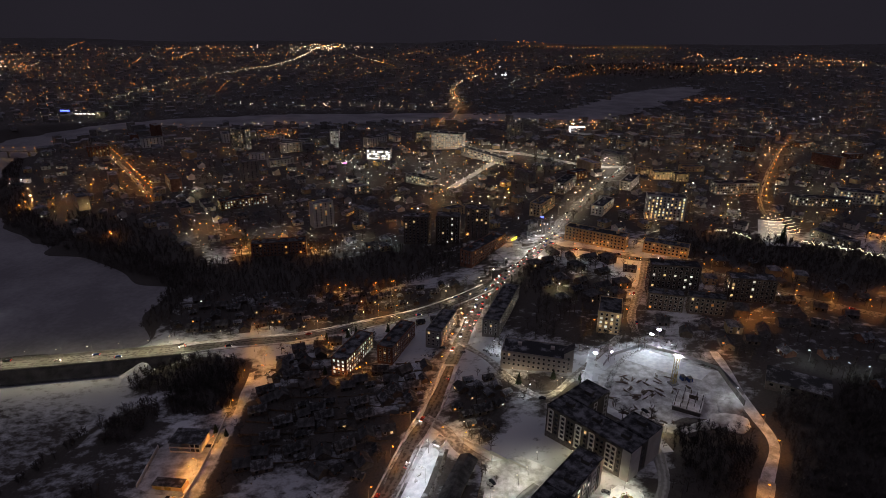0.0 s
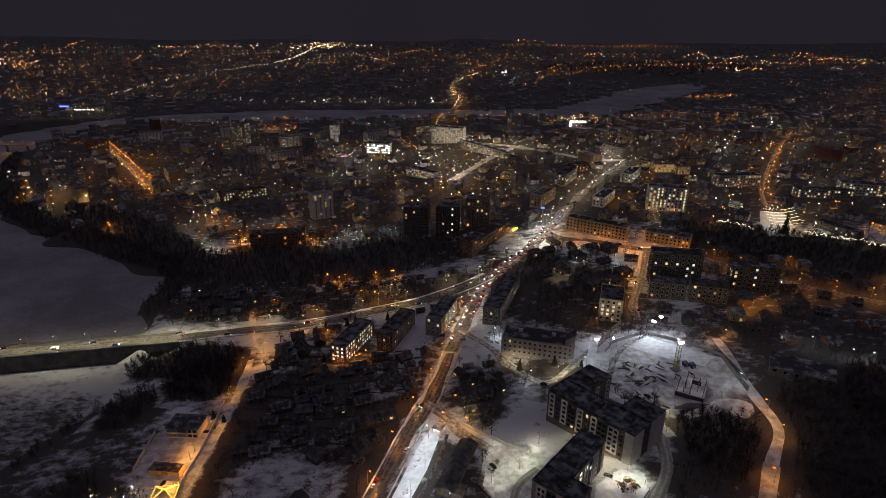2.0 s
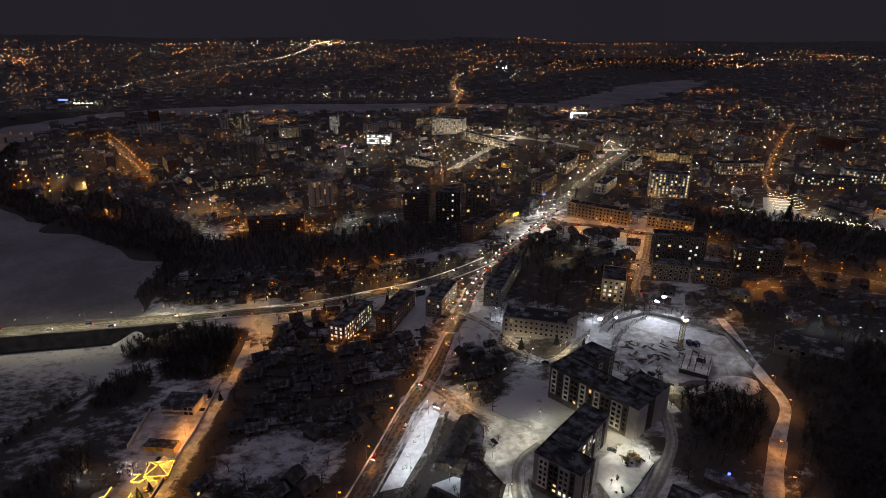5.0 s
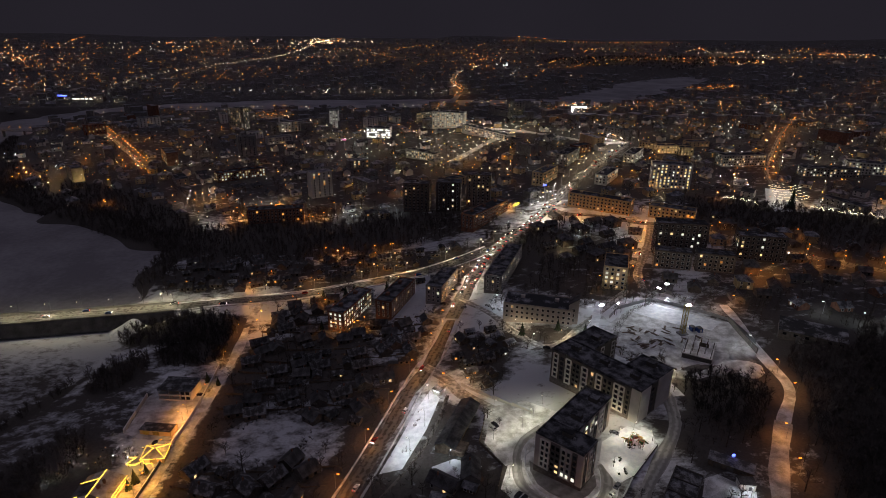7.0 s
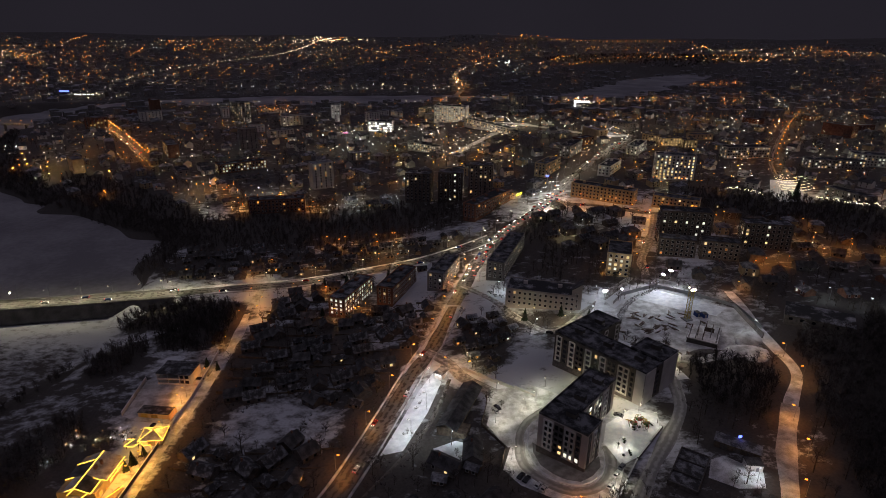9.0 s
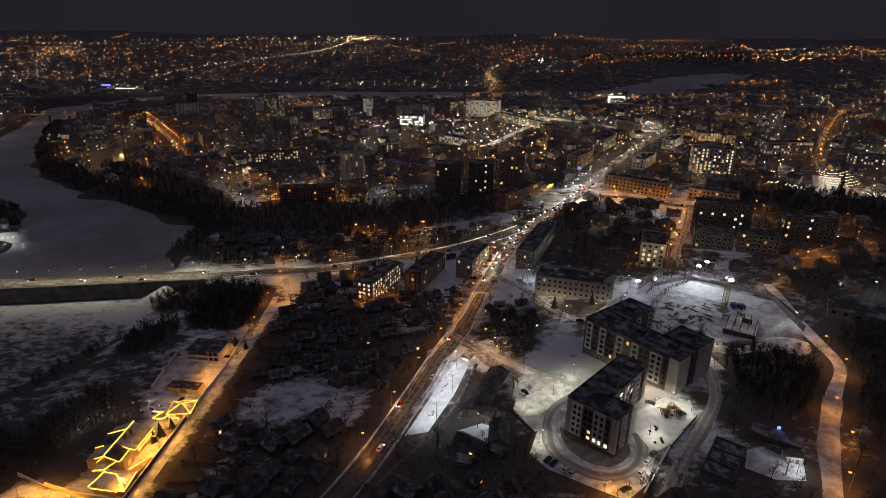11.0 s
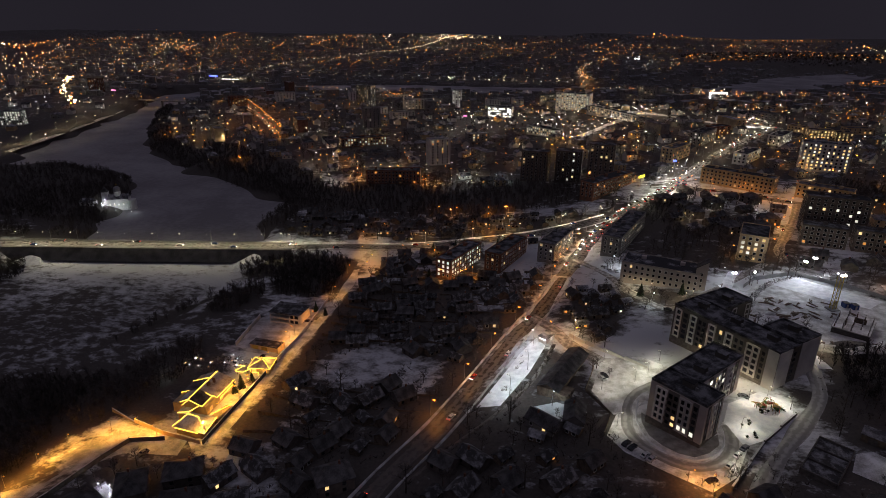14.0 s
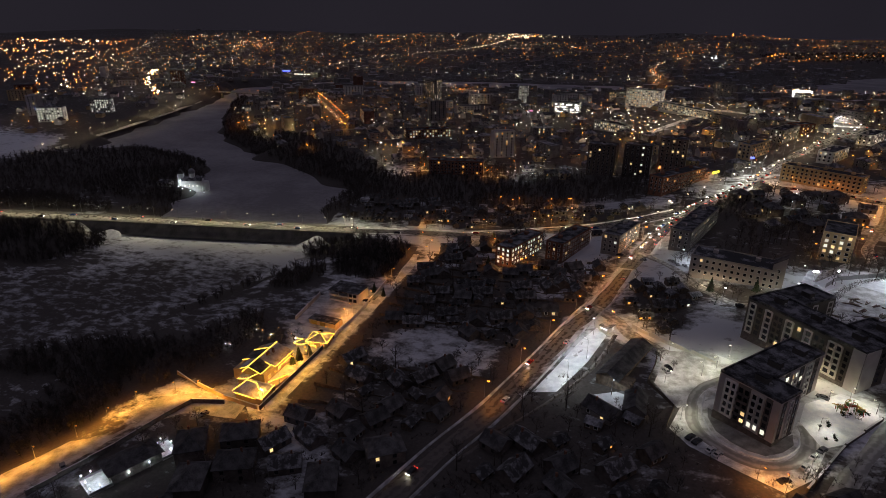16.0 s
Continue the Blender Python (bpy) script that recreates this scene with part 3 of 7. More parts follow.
# the dam: an embankment carrying the road
def build_dam():
    line = curve_points(DAM_TOP, 6.0)
    body, deck_w, n = Shape(), 15.0, 0
    prof = [(-8.9, -11.5), (-8.2, -0.6), (-7.6, 0.0), (7.6, 0.0), (8.2, -0.6), (15, -7.5)]
    rows = []
    for x, y, dx, dy in line:
        rows.append([(x - dy * -o, y + dx * -o, DECK_Z + h) for o, h in prof])
    for a, b in zip(rows, rows[1:]):
        for j in range(len(prof) - 1):
            body.add([a[j], a[j + 1], b[j + 1], b[j]], [(0, 1, 2, 3)])
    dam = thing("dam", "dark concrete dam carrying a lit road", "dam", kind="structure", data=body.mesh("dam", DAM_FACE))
    ribbon("road", DAM_TOP, 13.5, ASPHALT, "", height=DECK_Z, lift=0.12, parent=dam)
    for side in (-1, 1):
        rail = Shape()
        for i, (x, y, dx, dy) in enumerate(line[:-1]):
            x2, y2 = line[i + 1][:2]
            o = side * 7.3
            p, q = (x + dy * o, y - dx * o), (x2 + dy * o, y2 - dx * o)
            for h in (0.55, 1.0):
                rail.tube((*p, DECK_Z + h), (*q, DECK_Z + h), 0.07, 0.07, 4)
            rail.tube((*p, DECK_Z), (*p, DECK_Z + 1.05), 0.06, 0.06, 4)
        part("railing", rail, METAL, dam, "steel railing")
    for cx, w, deep in ((-214, 20, 36), (-372, 24, 24)):
        cy = float(dam_line(cx)) - 1
        cone = Shape()
        n = 18
        cone.add([(cx, cy, DECK_Z + 0.3)] + [(cx + w * math.cos(math.pi + math.pi * k / n) * (0.9 + 0.1 * math.sin(k * 2.1)), cy + deep * math.sin(math.pi + math.pi * k / n), -25.5) for k in range(n + 1)], [(0, k + 1, k + 2) for k in range(n)])
        thing("snow_slope", "snowed embankment cone at the end of the dam", "embankment", kind="structure", data=cone.mesh("snow_slope", SNOW))


build_dam()


# ---- lamps ----
def lamp_meshes():
    made = {}
    for kind, glow_mat, lens_mat in (("orange", shining("sodium_bowl", (1.0, 0.27, 0.02), 5.5, False, 0.3), shining("sodium_lens", SODIUM, 420)),
                                     ("warm", shining("warm_bowl", (1.0, 0.80, 0.48), 4.0, False, 0.3), shining("warm_lens", WARM, 400)),
                                     ("cold", shining("cold_bowl", (0.85, 0.93, 1.0), 4.0, False, 0.3), shining("cold_lens", COLD, 230)),
                                     ("amber", shining("amber_bowl", (1.0, 0.46, 0.05), 1.6, False, 0.3), shining("amber_lens", (1.0, 0.395, 0.044), 980)),
                                     ("dam", shining("dam_bowl", (1.0, 0.86, 0.52), 5.0, False, 0.3), shining("dam_lens", (1.0, 0.88, 0.55), 1250)),
                                     ("bright", shining("bright_bowl", (1.0, 0.95, 0.72), 4.0, False, 0.3), shining("bright_lens", (1.0, 0.92, 0.70), 260)),
                                     ("flood", shining("flood_bowl", (0.92, 0.96, 1.0), 5.0, False, 0.3), shining("flood_lens", (0.92, 0.96, 1.0), 800))):
        hd = Shape()
        hd.box(0, 0, 0.0, 0.86, 0.56, 0.38, mat=1)
        hd.box(0, 0, 0.38, 0.6, 0.4, 0.08, mat=0)
        hd.box(0, 0, -0.05, 0.92, 0.58, 0.05, mat=0)
        hd.add([(-0.42, -0.26, -0.07), (-0.42, 0.26, -0.07), (0.42, 0.26, -0.07), (0.42, -0.26, -0.07)], [(0, 1, 2, 3)], 2)
        made[kind] = hd.mesh("lamp_head", METAL, glow_mat, lens_mat)
        emit = lens_mat.node_tree.nodes["Principled BSDF"].inputs
        bowl = glow_mat.node_tree.nodes["Principled BSDF"].inputs
        made[kind + "_far"] = hd.mesh("lamp_head", METAL, shining(kind + "_far_bowl", bowl["Emission Color"].default_value[:3], 17.0, False), shining(kind + "_far_lens", emit["Emission Color"].default_value[:3], emit["Emission Strength"].default_value * 0.9))
        made[kind + "_small"] = hd.mesh("lamp_head", METAL, glow_mat, shining(kind + "_small_lens", emit["Emission Color"].default_value[:3], emit["Emission Strength"].default_value * 2.6))
    for h in (6, 8, 9, 10):
        pole = Shape()
        pole.tube((0, 0, -0.4), (0, 0, h - 0.3), 0.11, 0.07, 6)
        pole.tube((0, 0, h - 0.3), (7.0 if h == 9 else 1.5, 0, h + 0.15), 0.05, 0.045, 5)
        if h == 9:
            pole.tube((0, 0, h - 0.4), (-2.6, 0, h + 2.4), 0.07, 0.05, 5)
            pole.tube((0, 0, h - 3.0), (3.4, 0, h - 0.2), 0.06, 0.05, 5)
        pole.box(0, 0, -0.3, 0.4, 0.4, 0.6)
        made[h] = pole.mesh("pole", METAL)
    return made


LAMPS = lamp_meshes()
LAMP_LABELS = {"orange": "sodium street lamp on a steel pole, lit orange", "warm": "street lamp on a steel pole, lit warm white", "cold": "street lamp on a steel pole, lit cold white",
               "amber": "amber street lamp on a steel pole, most of them added for light", "dam": "tall road lamp with a long arm, lit yellowish white", "bright": "courtyard lamp on a steel pole, bright warm white", "flood": "floodlight on a tall steel pole, bright cold white"}


LAMP_PLAN = []


def street_lamp(x, y, turn, kind="orange", h=8, z=None, group="street lamps"):
    LAMP_PLAN.append((math.hypot(x, y), len(LAMP_PLAN), x, y, turn, kind, h, gz(x, y) if z is None else z, group))


def set_up_lamp(x, y, turn, kind, h, z, group):
    ob = thing("street_lamp", LAMP_LABELS[kind], "street lamp", pose(x, y, z, 0, 0, turn), group)
    part("pole", LAMPS[h], None, ob)
    small = h == 6 or kind == "dam"
    part("lamp_head", LAMPS[kind + "_small" if small else kind], None, ob, "glowing lamp head", pose(7.1 if h == 9 else 1.6, 0, h - 0.05) @ Matrix.Scale(0.62 if small else 1.0, 4))


def lamps_along(pts, step, side, width, kind="orange", h=8, z=None, skip=0, keep=1.0, both=False, group="street lamps"):
    line = curve_points(pts, 2.0)
    n = max(1, int(step / 2))
    for i, (x, y, dx, dy) in enumerate(line):
        if i < skip or (i - skip) % n or random.random() > keep:
            continue
        for s in ((1, -1) if both else (side,)):
            o = s * (width / 2 + (1.6 if h != 9 else -0.4))
            a, b = x + dy * o, y - dx * o
            k = kind if isinstance(kind, str) else random.choice(kind)
            street_lamp(a, b, math.degrees(math.atan2(dx * s, -dy * s)), k, h, z, group)


lamps_along(MAIN[4:11], 30, -1, 11.5, "orange", 8, skip=3, group="lamps along the main road")
lamps_along(MAIN[9:14], 24, -1, 15, ("bright", "warm", "bright"), 10, both=True, group="lamps along the main road")
lamps_along(MAIN[13:], 28, 1, 15, ("bright", "warm", "warm"), 10, both=True, group="lamps along the main road")
lamps_along(DAM_TOP[2:], 21, -1, 14, "dam", 9, DECK_Z, 4, group="lamps on the dam")
lamps_along(DAM_TOP[:3], 26, -1, 14, "orange", 8, DECK_Z, 4, group="lamps on the dam")
lamps_along(DAM_EAST, 36, -1, 14, "warm", 8, None, 6, group="lamps on the dam road")
lamps_along(LANE_WEST, 34, 1, 7, "orange", 6, skip=4, group="lamps along the lane")
for lx, ly in ((185, 342), (174, 267), (172, 246), (152, 216), (146, 194), (133, 172), (127, 150)):
    street_lamp(lx + 1.5, ly, 180, "orange", 8, group="lamps along the lane")
for lx, ly in ((235, 331), (251, 316), (261, 312), (172, 292)):
    street_lamp(lx + 1.5, ly, 180, "cold", 8, group="yard lamps")
lamps_along(CROSS, 24, -1, 13, "orange", 8, skip=5, both=True, group="lamps along the cross street")
lamps_along(BRANCH, 26, 1, 9, "orange", 8, skip=6, group="lamps along the cross street")
lamps_along(NORTH_EAST, 30, 1, 10, "orange", 8, group="lamps along the town street")
lamps_along(BOULEVARD, 20, 1, 18, ("warm", "bright"), 8, both=True, group="lamps on the boulevard")
lamps_along(MARKET, 18, 1, 14, ("warm", "cold"), 8, both=True, group="lamps on the market street")
lamps_along(WEST_STREET, 18, 1, 11, "orange", 8, group="lamps along the west street")
lamps_along(BRIDGE_STREET, 26, 1, 12, ("orange", "orange", "warm"), 10, group="lamps on the bridge street", both=True, z=None)
lamps_along(QUAY, 30, -1, 10, "warm", 8, group="lamps on the quay")


# ---- windows, shared by all buildings ----
def window_meshes():
    made = {}
    for size, (w, h) in {"small": (1.3, 1.5), "wide": (1.9, 1.6), "bay": (2.05, 1.85), "slim": (1.42, 1.85), "far": (1.6, 1.7)}.items():
        for k, mat in (("dark", GLASS), ("warm", WIN_WARM), ("cold", WIN_COLD), ("orange", WIN_ORANGE)):
            s = Shape()
            fw = 0.14 if size != "far" else 0.10
            a, b, o = w / 2, h / 2, 0.10 if size != "far" else 0.06
            ring = [(-1, -1), (1, -1), (1, 1), (-1, 1)]
            vs = [(p * (a + fw), 0.0, q * (b + fw)) for p, q in ring] + [(p * (a + fw), -o, q * (b + fw)) for p, q in ring]
            vs += [(p * a, -o, q * b) for p, q in ring] + [(p * a, -0.03, q * b) for p, q in ring]
            s.add(vs, [(r + j, r + (j + 1) % 4, r + 4 + (j + 1) % 4, r + 4 + j) for r in (0, 4, 8) for j in range(4)], 0)
            s.f.append((12, 13, 14, 15)), s.m.append(1)
            made[size, k] = s.mesh("window", FRAME_WHITE, mat)
    return made


WINDOWS = window_meshes()
for key in [k for k in WINDOWS if k[0] in ("small", "wide", "bay", "slim")]:
    me = WINDOWS[key].copy()
    me.materials[0] = STONE
    WINDOWS[key[0] + "_dark", key[1]] = me


def pick_light(lit, tone=("warm", "warm", "cold", "orange")):
    return random.choice(tone) if random.random() < lit else "dark"


def block(name, label, category, x, y, turn, w, d, storeys, wall, roof=BITUMEN_SNOW, lit=0.15, tone=("warm", "warm", "cold"), pitch=3.2, size="far", base=None, storey=2.9, group="", parapet=True, faces="FLR", plinth=0.6, stair=True):
    """A flat-roofed building on a w x d plan with its middle at x, y; turn 0 has its front to the south."""
    z0 = gz(x, y) if base is None else base
    ob = thing(name, label, category, pose(x, y, z0, 0, 0, turn), group)
    H = storeys * storey + plinth + 0.3
    part("wall", Shape().box(0, 0, -3, w, d, H + 3), wall, ob)
    rf = Shape().box(0, 0, H, w - 0.5, d - 0.5, 0.12)
    part("roof", rf, roof, ob, "flat roof with patches of snow")
    if parapet:
        pp = Shape()
        for a, b, sx, sy in ((0, -d / 2 + 0.15, w + 0.1, 0.35), (0, d / 2 - 0.15, w + 0.1, 0.35), (-w / 2 + 0.15, 0, 0.35, d - 0.4), (w / 2 - 0.15, 0, 0.35, d - 0.4)):
            pp.box(a, b, H - 0.05, sx, sy, 0.65)
        part("parapet", pp, wall, ob)
    if stair and w > 16:
        for k in range(max(1, int(w / 18))):
            part("roof_hatch", Shape().box((k + 0.5) * w / max(1, int(w / 18)) - w / 2, d * 0.12, H + 0.1, 2.6, 2.2, 1.8), wall, ob)
    far_panes = Joined() if size == "far" else None
    for face in faces:
        span, dist, rz = {"F": (w, d / 2, 0), "R": (d, w / 2, 90), "L": (d, w / 2, -90), "B": (w, d / 2, 180)}[face]
        cols = max(1, int((span - 1.4) / pitch))
        if face in "LR" and span < 14:
            cols = min(cols, 3)
        for c in range(cols):
            u = (c + 0.5) * (span - 1.4) / cols - (span - 1.4) / 2
            for r in range(storeys):
                me = WINDOWS[size, pick_light(lit, tone)]
                at = pose(0, 0, 0, 0, 0, rz) @ pose(u, -dist, plinth + r * storey + 1.65)
                if far_panes:
                    far_panes.add(me, at)
                else:
                    part("window", me, None, ob, "", at)
    if far_panes and far_panes.n:
        tagged(part("glazing", far_panes.mesh("glazing"), None, ob, "rows of small windows, some lit"), kind="stuff")
    return ob, H


# ---- the two new residential blocks ----
def new_block(label, wings, z0, turn, ox, oy, strips, wall=TAUPE):
    """A six-storey block of straight wings: pale window bays stand proud of taupe walls. Wings: x0, y0, x1, y1 in the block's own plan."""
    ob = thing("apartment_block", label, "apartment building", pose(ox, oy, z0, 0, 0, turn), "new residential blocks")
    st, H = 2.75, 18.5
    for x0, y0, x1, y1, tall in wings:
        w, d, cx, cy = x1 - x0, y1 - y0, (x0 + x1) / 2, (y0 + y1) / 2
        hh = H + tall
        part("plinth", Shape().box(cx, cy, -3, w + 0.1, d + 0.1, 5.6), STONE, ob, "dark stone plinth storey")
        part("wall", Shape().box(cx, cy, 2.6, w, d, hh - 2.6), wall, ob)
        part("roof", Shape().box(cx, cy, hh, w - 0.5, d - 0.5, 0.1), BITUMEN, ob, "black bitumen roof with a little snow")
        pp = Shape()
        for a, b, sx, sy in ((cx, y0 + 0.17, w + 0.16, 0.36), (cx, y1 - 0.17, w + 0.16, 0.36), (x0 + 0.17, cy, 0.36, d - 0.5), (x1 - 0.17, cy, 0.36, d - 0.5)):
            pp.box(a, b, hh - 0.1, sx, sy, 0.95)
        part("parapet", pp, BITUMEN, ob)
        for k in range(max(1, int(max(w, d) / 14))):
            t = (k + 0.5) / max(1, int(max(w, d) / 14))
            sx, sy = (x0 + t * w, cy + 1.5) if w > d else (cx + 1.5, y0 + t * d)
            hut = part("roof_hut", Shape().box(sx, sy, hh, 4.2, 3.2, 2.3), TAUPE, ob, "stair hut on the roof")
            part("hut_roof", Shape().box(sx, sy, hh + 2.3, 4.6, 3.6, 0.18), BITUMEN, hut)
            part("vent", Shape().box(sx + 3.4, sy - 1.2, hh, 0.9, 0.7, 1.3), CONCRETE, ob)
    # faces: origin along the wall, direction, length, list of bays (start, width, window columns, pale?)
    for fx, fy, ang, bays in strips:
        m = pose(fx, fy, 0, 0, 0, ang)
        for start, width, cols, pale, lit in bays:
            if pale:
                fr = Shape()
                z0b, z1b = 3.0, 17.3
                n = cols
                fr.box(start + 0.3, -0.2, z0b, 0.6, 0.55, z1b - z0b)
                fr.box(start + width - 0.3, -0.2, z0b, 0.6, 0.55, z1b - z0b)
                for k in range(1, n):
                    fr.box(start + width * k / n, -0.18, z0b, 0.45, 0.48, z1b - z0b)
                for r in range(6):
                    fr.box(start + width / 2, -0.13, z0b + r * st, width - 1.1, 0.50, 0.75)
                part("window_bay", fr, PLASTER, ob, "pale window bay frame", m)
            elif wall is not TAUPE:
                part("wall_strip", Shape().box(start + width / 2, -0.03, 2.8, width, 0.1, 15.2), TAUPE, ob, "dark vertical wall strip", m)
            for r in range(5):
                for k in range(cols):
                    u = start + width * (k + 0.5) / cols
                    part("window", WINDOWS[("bay" if width / cols > 2.6 else "slim") + ("" if pale else "_dark"), pick_light(lit[r] if isinstance(lit, (list, tuple)) else lit, ("warm", "cold", "cold"))], None, ob, "", m @ pose(u, -0.02 if pale else -0.08, 3.15 + r * st + 1.53))
                if not pale and cols == 2:
                    part("balcony", Shape().box(start + width / 2, -0.5, 3.05 + r * st, width - 0.3, 0.9, 0.14).box(start + width / 2, -0.92, 3.19 + r * st, width - 0.3, 0.06, 0.85), STONE, ob, "shallow dark balcony", m)
    return ob


# block A: long front wing with two wings reaching back
A_TURN = math.degrees(math.atan2(228.0 - 265.6, 90.6 - 56.5))
blockA = new_block("six-storey U-shaped apartment block, taupe with pale window bays", [(0, 0, 51, 15, 0), (0, 15, 15, 36, 0), (34, 15, 51, 29, 0.6)], gz(75, 246) - 0.5, A_TURN, 56.5, 265.6,
                   [(0, 0, 0, [(1.2, 3.4, 1, True, 0.04), (5.2, 3.0, 1, False, 0.0), (9.0, 3.6, 1, True, 0.0), (13.2, 4.4, 2, False, 0.1), (18.6, 3.8, 1, True, 0.3), (23.6, 2.6, 1, False, 0.05), (27.0, 3.6, 1, True, 0.0), (31.0, 5, 2, False, 0.0), (37.0, 6.0, 2, True, 0.0), (43.4, 2.6, 1, False, 0.0)]),
                    (51, 0, 90, [(9.5, 3.0, 1, False, 0.0)]), (15, 36, -90, [(1, 3.4, 1, True, 0.0), (6, 3, 1, False, 0.0), (11, 3.4, 1, True, 0.05)]), (0, 36, -90, [(2, 3, 1, False, 0.1), (12, 3, 1, False, 0.1), (24, 3, 1, True, 0.1), (30, 3, 1, False, 0.0)])])
part("gable_panel", Shape().box(48.7, -0.12, 0, 4.6, 0.3, 18.8), PLASTER, blockA, "plain pale end wall")
part("gable_panel", Shape().box(51.12, 4.5, 0, 0.3, 8.4, 18.8), PLASTER, blockA, "plain pale end wall")
part("gable_panel", Shape().box(51.12, 22, 0, 0.3, 13.4, 19.3), PLASTER, blockA, "plain pale end wall")

# block B: front bar with a long wing behind
B_TURN = math.degrees(math.atan2(187.4 - 201.0, 55.6 - 39.2))
blockB = new_block("six-storey L-shaped apartment block, beige with dark window strips", [(0, 0, 22, 12, 0), (0, 12, 13, 44, 0)], gz(52, 204) - 0.3, B_TURN, 39.4, 201.5,
                   [(0, 0, 0, [(2.4, 4.6, 2, True, (0.1, 0.05, 0.05, 0.1, 0.0)), (7.3, 4.4, 2, False, (0.6, 0.2, 0.05, 0.0, 0.0)), (12.0, 4.8, 2, True, (0.35, 0.1, 0.0, 0.0, 0.0)), (17.1, 2.3, 1, False, (0.9, 0.0, 0.3, 0.0, 0.0))]),
                    (22, 0, 90, [(1.4, 2.2, 1, False, 0.0), (5.0, 2.4, 1, True, 0.0), (8.6, 2.2, 1, False, 0.0)]),
                    (13, 12, 90, [(1, 4.6, 2, True, (0.0, 0.0, 0.0, 0.0, 0.1)), (6.4, 3.0, 1, False, (0, 0, 0, 0.5, 0.9)), (10.4, 4.6, 2, True, (0, 0, 0, 0.2, 0.6)), (16.0, 3.0, 1, False, 0.1), (20, 4.6, 2, True, 0.05), (26, 3.0, 1, False, 0.0)]),
                    (0, 44, -90, [(3, 3.2, 1, True, 0.05), (10, 3, 1, False, 0.05), (18, 3.2, 1, True, 0.0), (26, 3, 1, False, 0.05), (34, 3.2, 1, True, 0.05), (39, 3, 1, False, 0.05)])], BEIGE)

# ---- the named buildings of the town ----
block("school", "long three-storey white school building with lit windows", "school", 61, 338, -14.5, 43, 18, 3, BEIGE, BITUMEN_SNOW, 0.10, ("warm", "warm"), 3.0, "small", storey=3.3)
stairs = thing("stair_tower_block", "pale stair tower with a steep gable joined to the school", "building", pose(81, 329, gz(81, 329), 0, 0, -14.5))
part("stair_tower", Shape().box(0, 0, -2, 6, 8, 14.5).add([(-3, -4, 12.5), (3, -4, 12.5), (3, -4, 17.0), (-3, 4, 12.5), (3, 4, 12.5), (3, 4, 17.0)], [(0, 1, 2), (5, 4, 3), (1, 4, 5, 2)]), BEIGE, stairs)
part("roof", Shape().add([(-3.3, -4.3, 12.4), (3.1, -4.3, 17.2), (3.1, 4.3, 17.2), (-3.3, 4.3, 12.4), (-3.3, -4.3, 12.7), (3.1, -4.3, 17.5), (3.1, 4.3, 17.5), (-3.3, 4.3, 12.7)], [(0, 3, 2, 1), (4, 5, 6, 7), (0, 1, 5, 4), (1, 2, 6, 5), (2, 3, 7, 6), (3, 0, 4, 7)]), ROOF_DARK, stairs, "steep dark roof")
for r in range(3):
    part("window", WINDOWS["slim", "dark"], None, stairs, "", pose(0, -4, 2.4 + r * 3.4))
for x, y, t, w, d, st, wall, lit, tone, lab in (
        (-63, 360, 70, 40, 11.5, 4, BRICK, 0.62, ("cold", "cold", "warm"), "four-storey brick dormitory with many lit windows"),
        (-33, 371, 70, 40, 11.5, 4, BRICK, 0.06, ("warm",), "four-storey red brick apartment block, mostly dark"),
        (-1, 385, 71, 36, 11.5, 4, GREYBRICK, 0.16, ("warm", "cold"), "four-storey apartment block with a few lit windows"),
        (45, 407, 71, 66, 12.5, 4, GREYBRICK, 0.14, ("warm", "cold"), "long four-storey grey apartment block")):
    block("apartment_block", lab, "apartment building", x, y, t, w, d, st, wall, BITUMEN, lit, tone, 3.0, "small", faces="FLR", group="blocks by the junction")


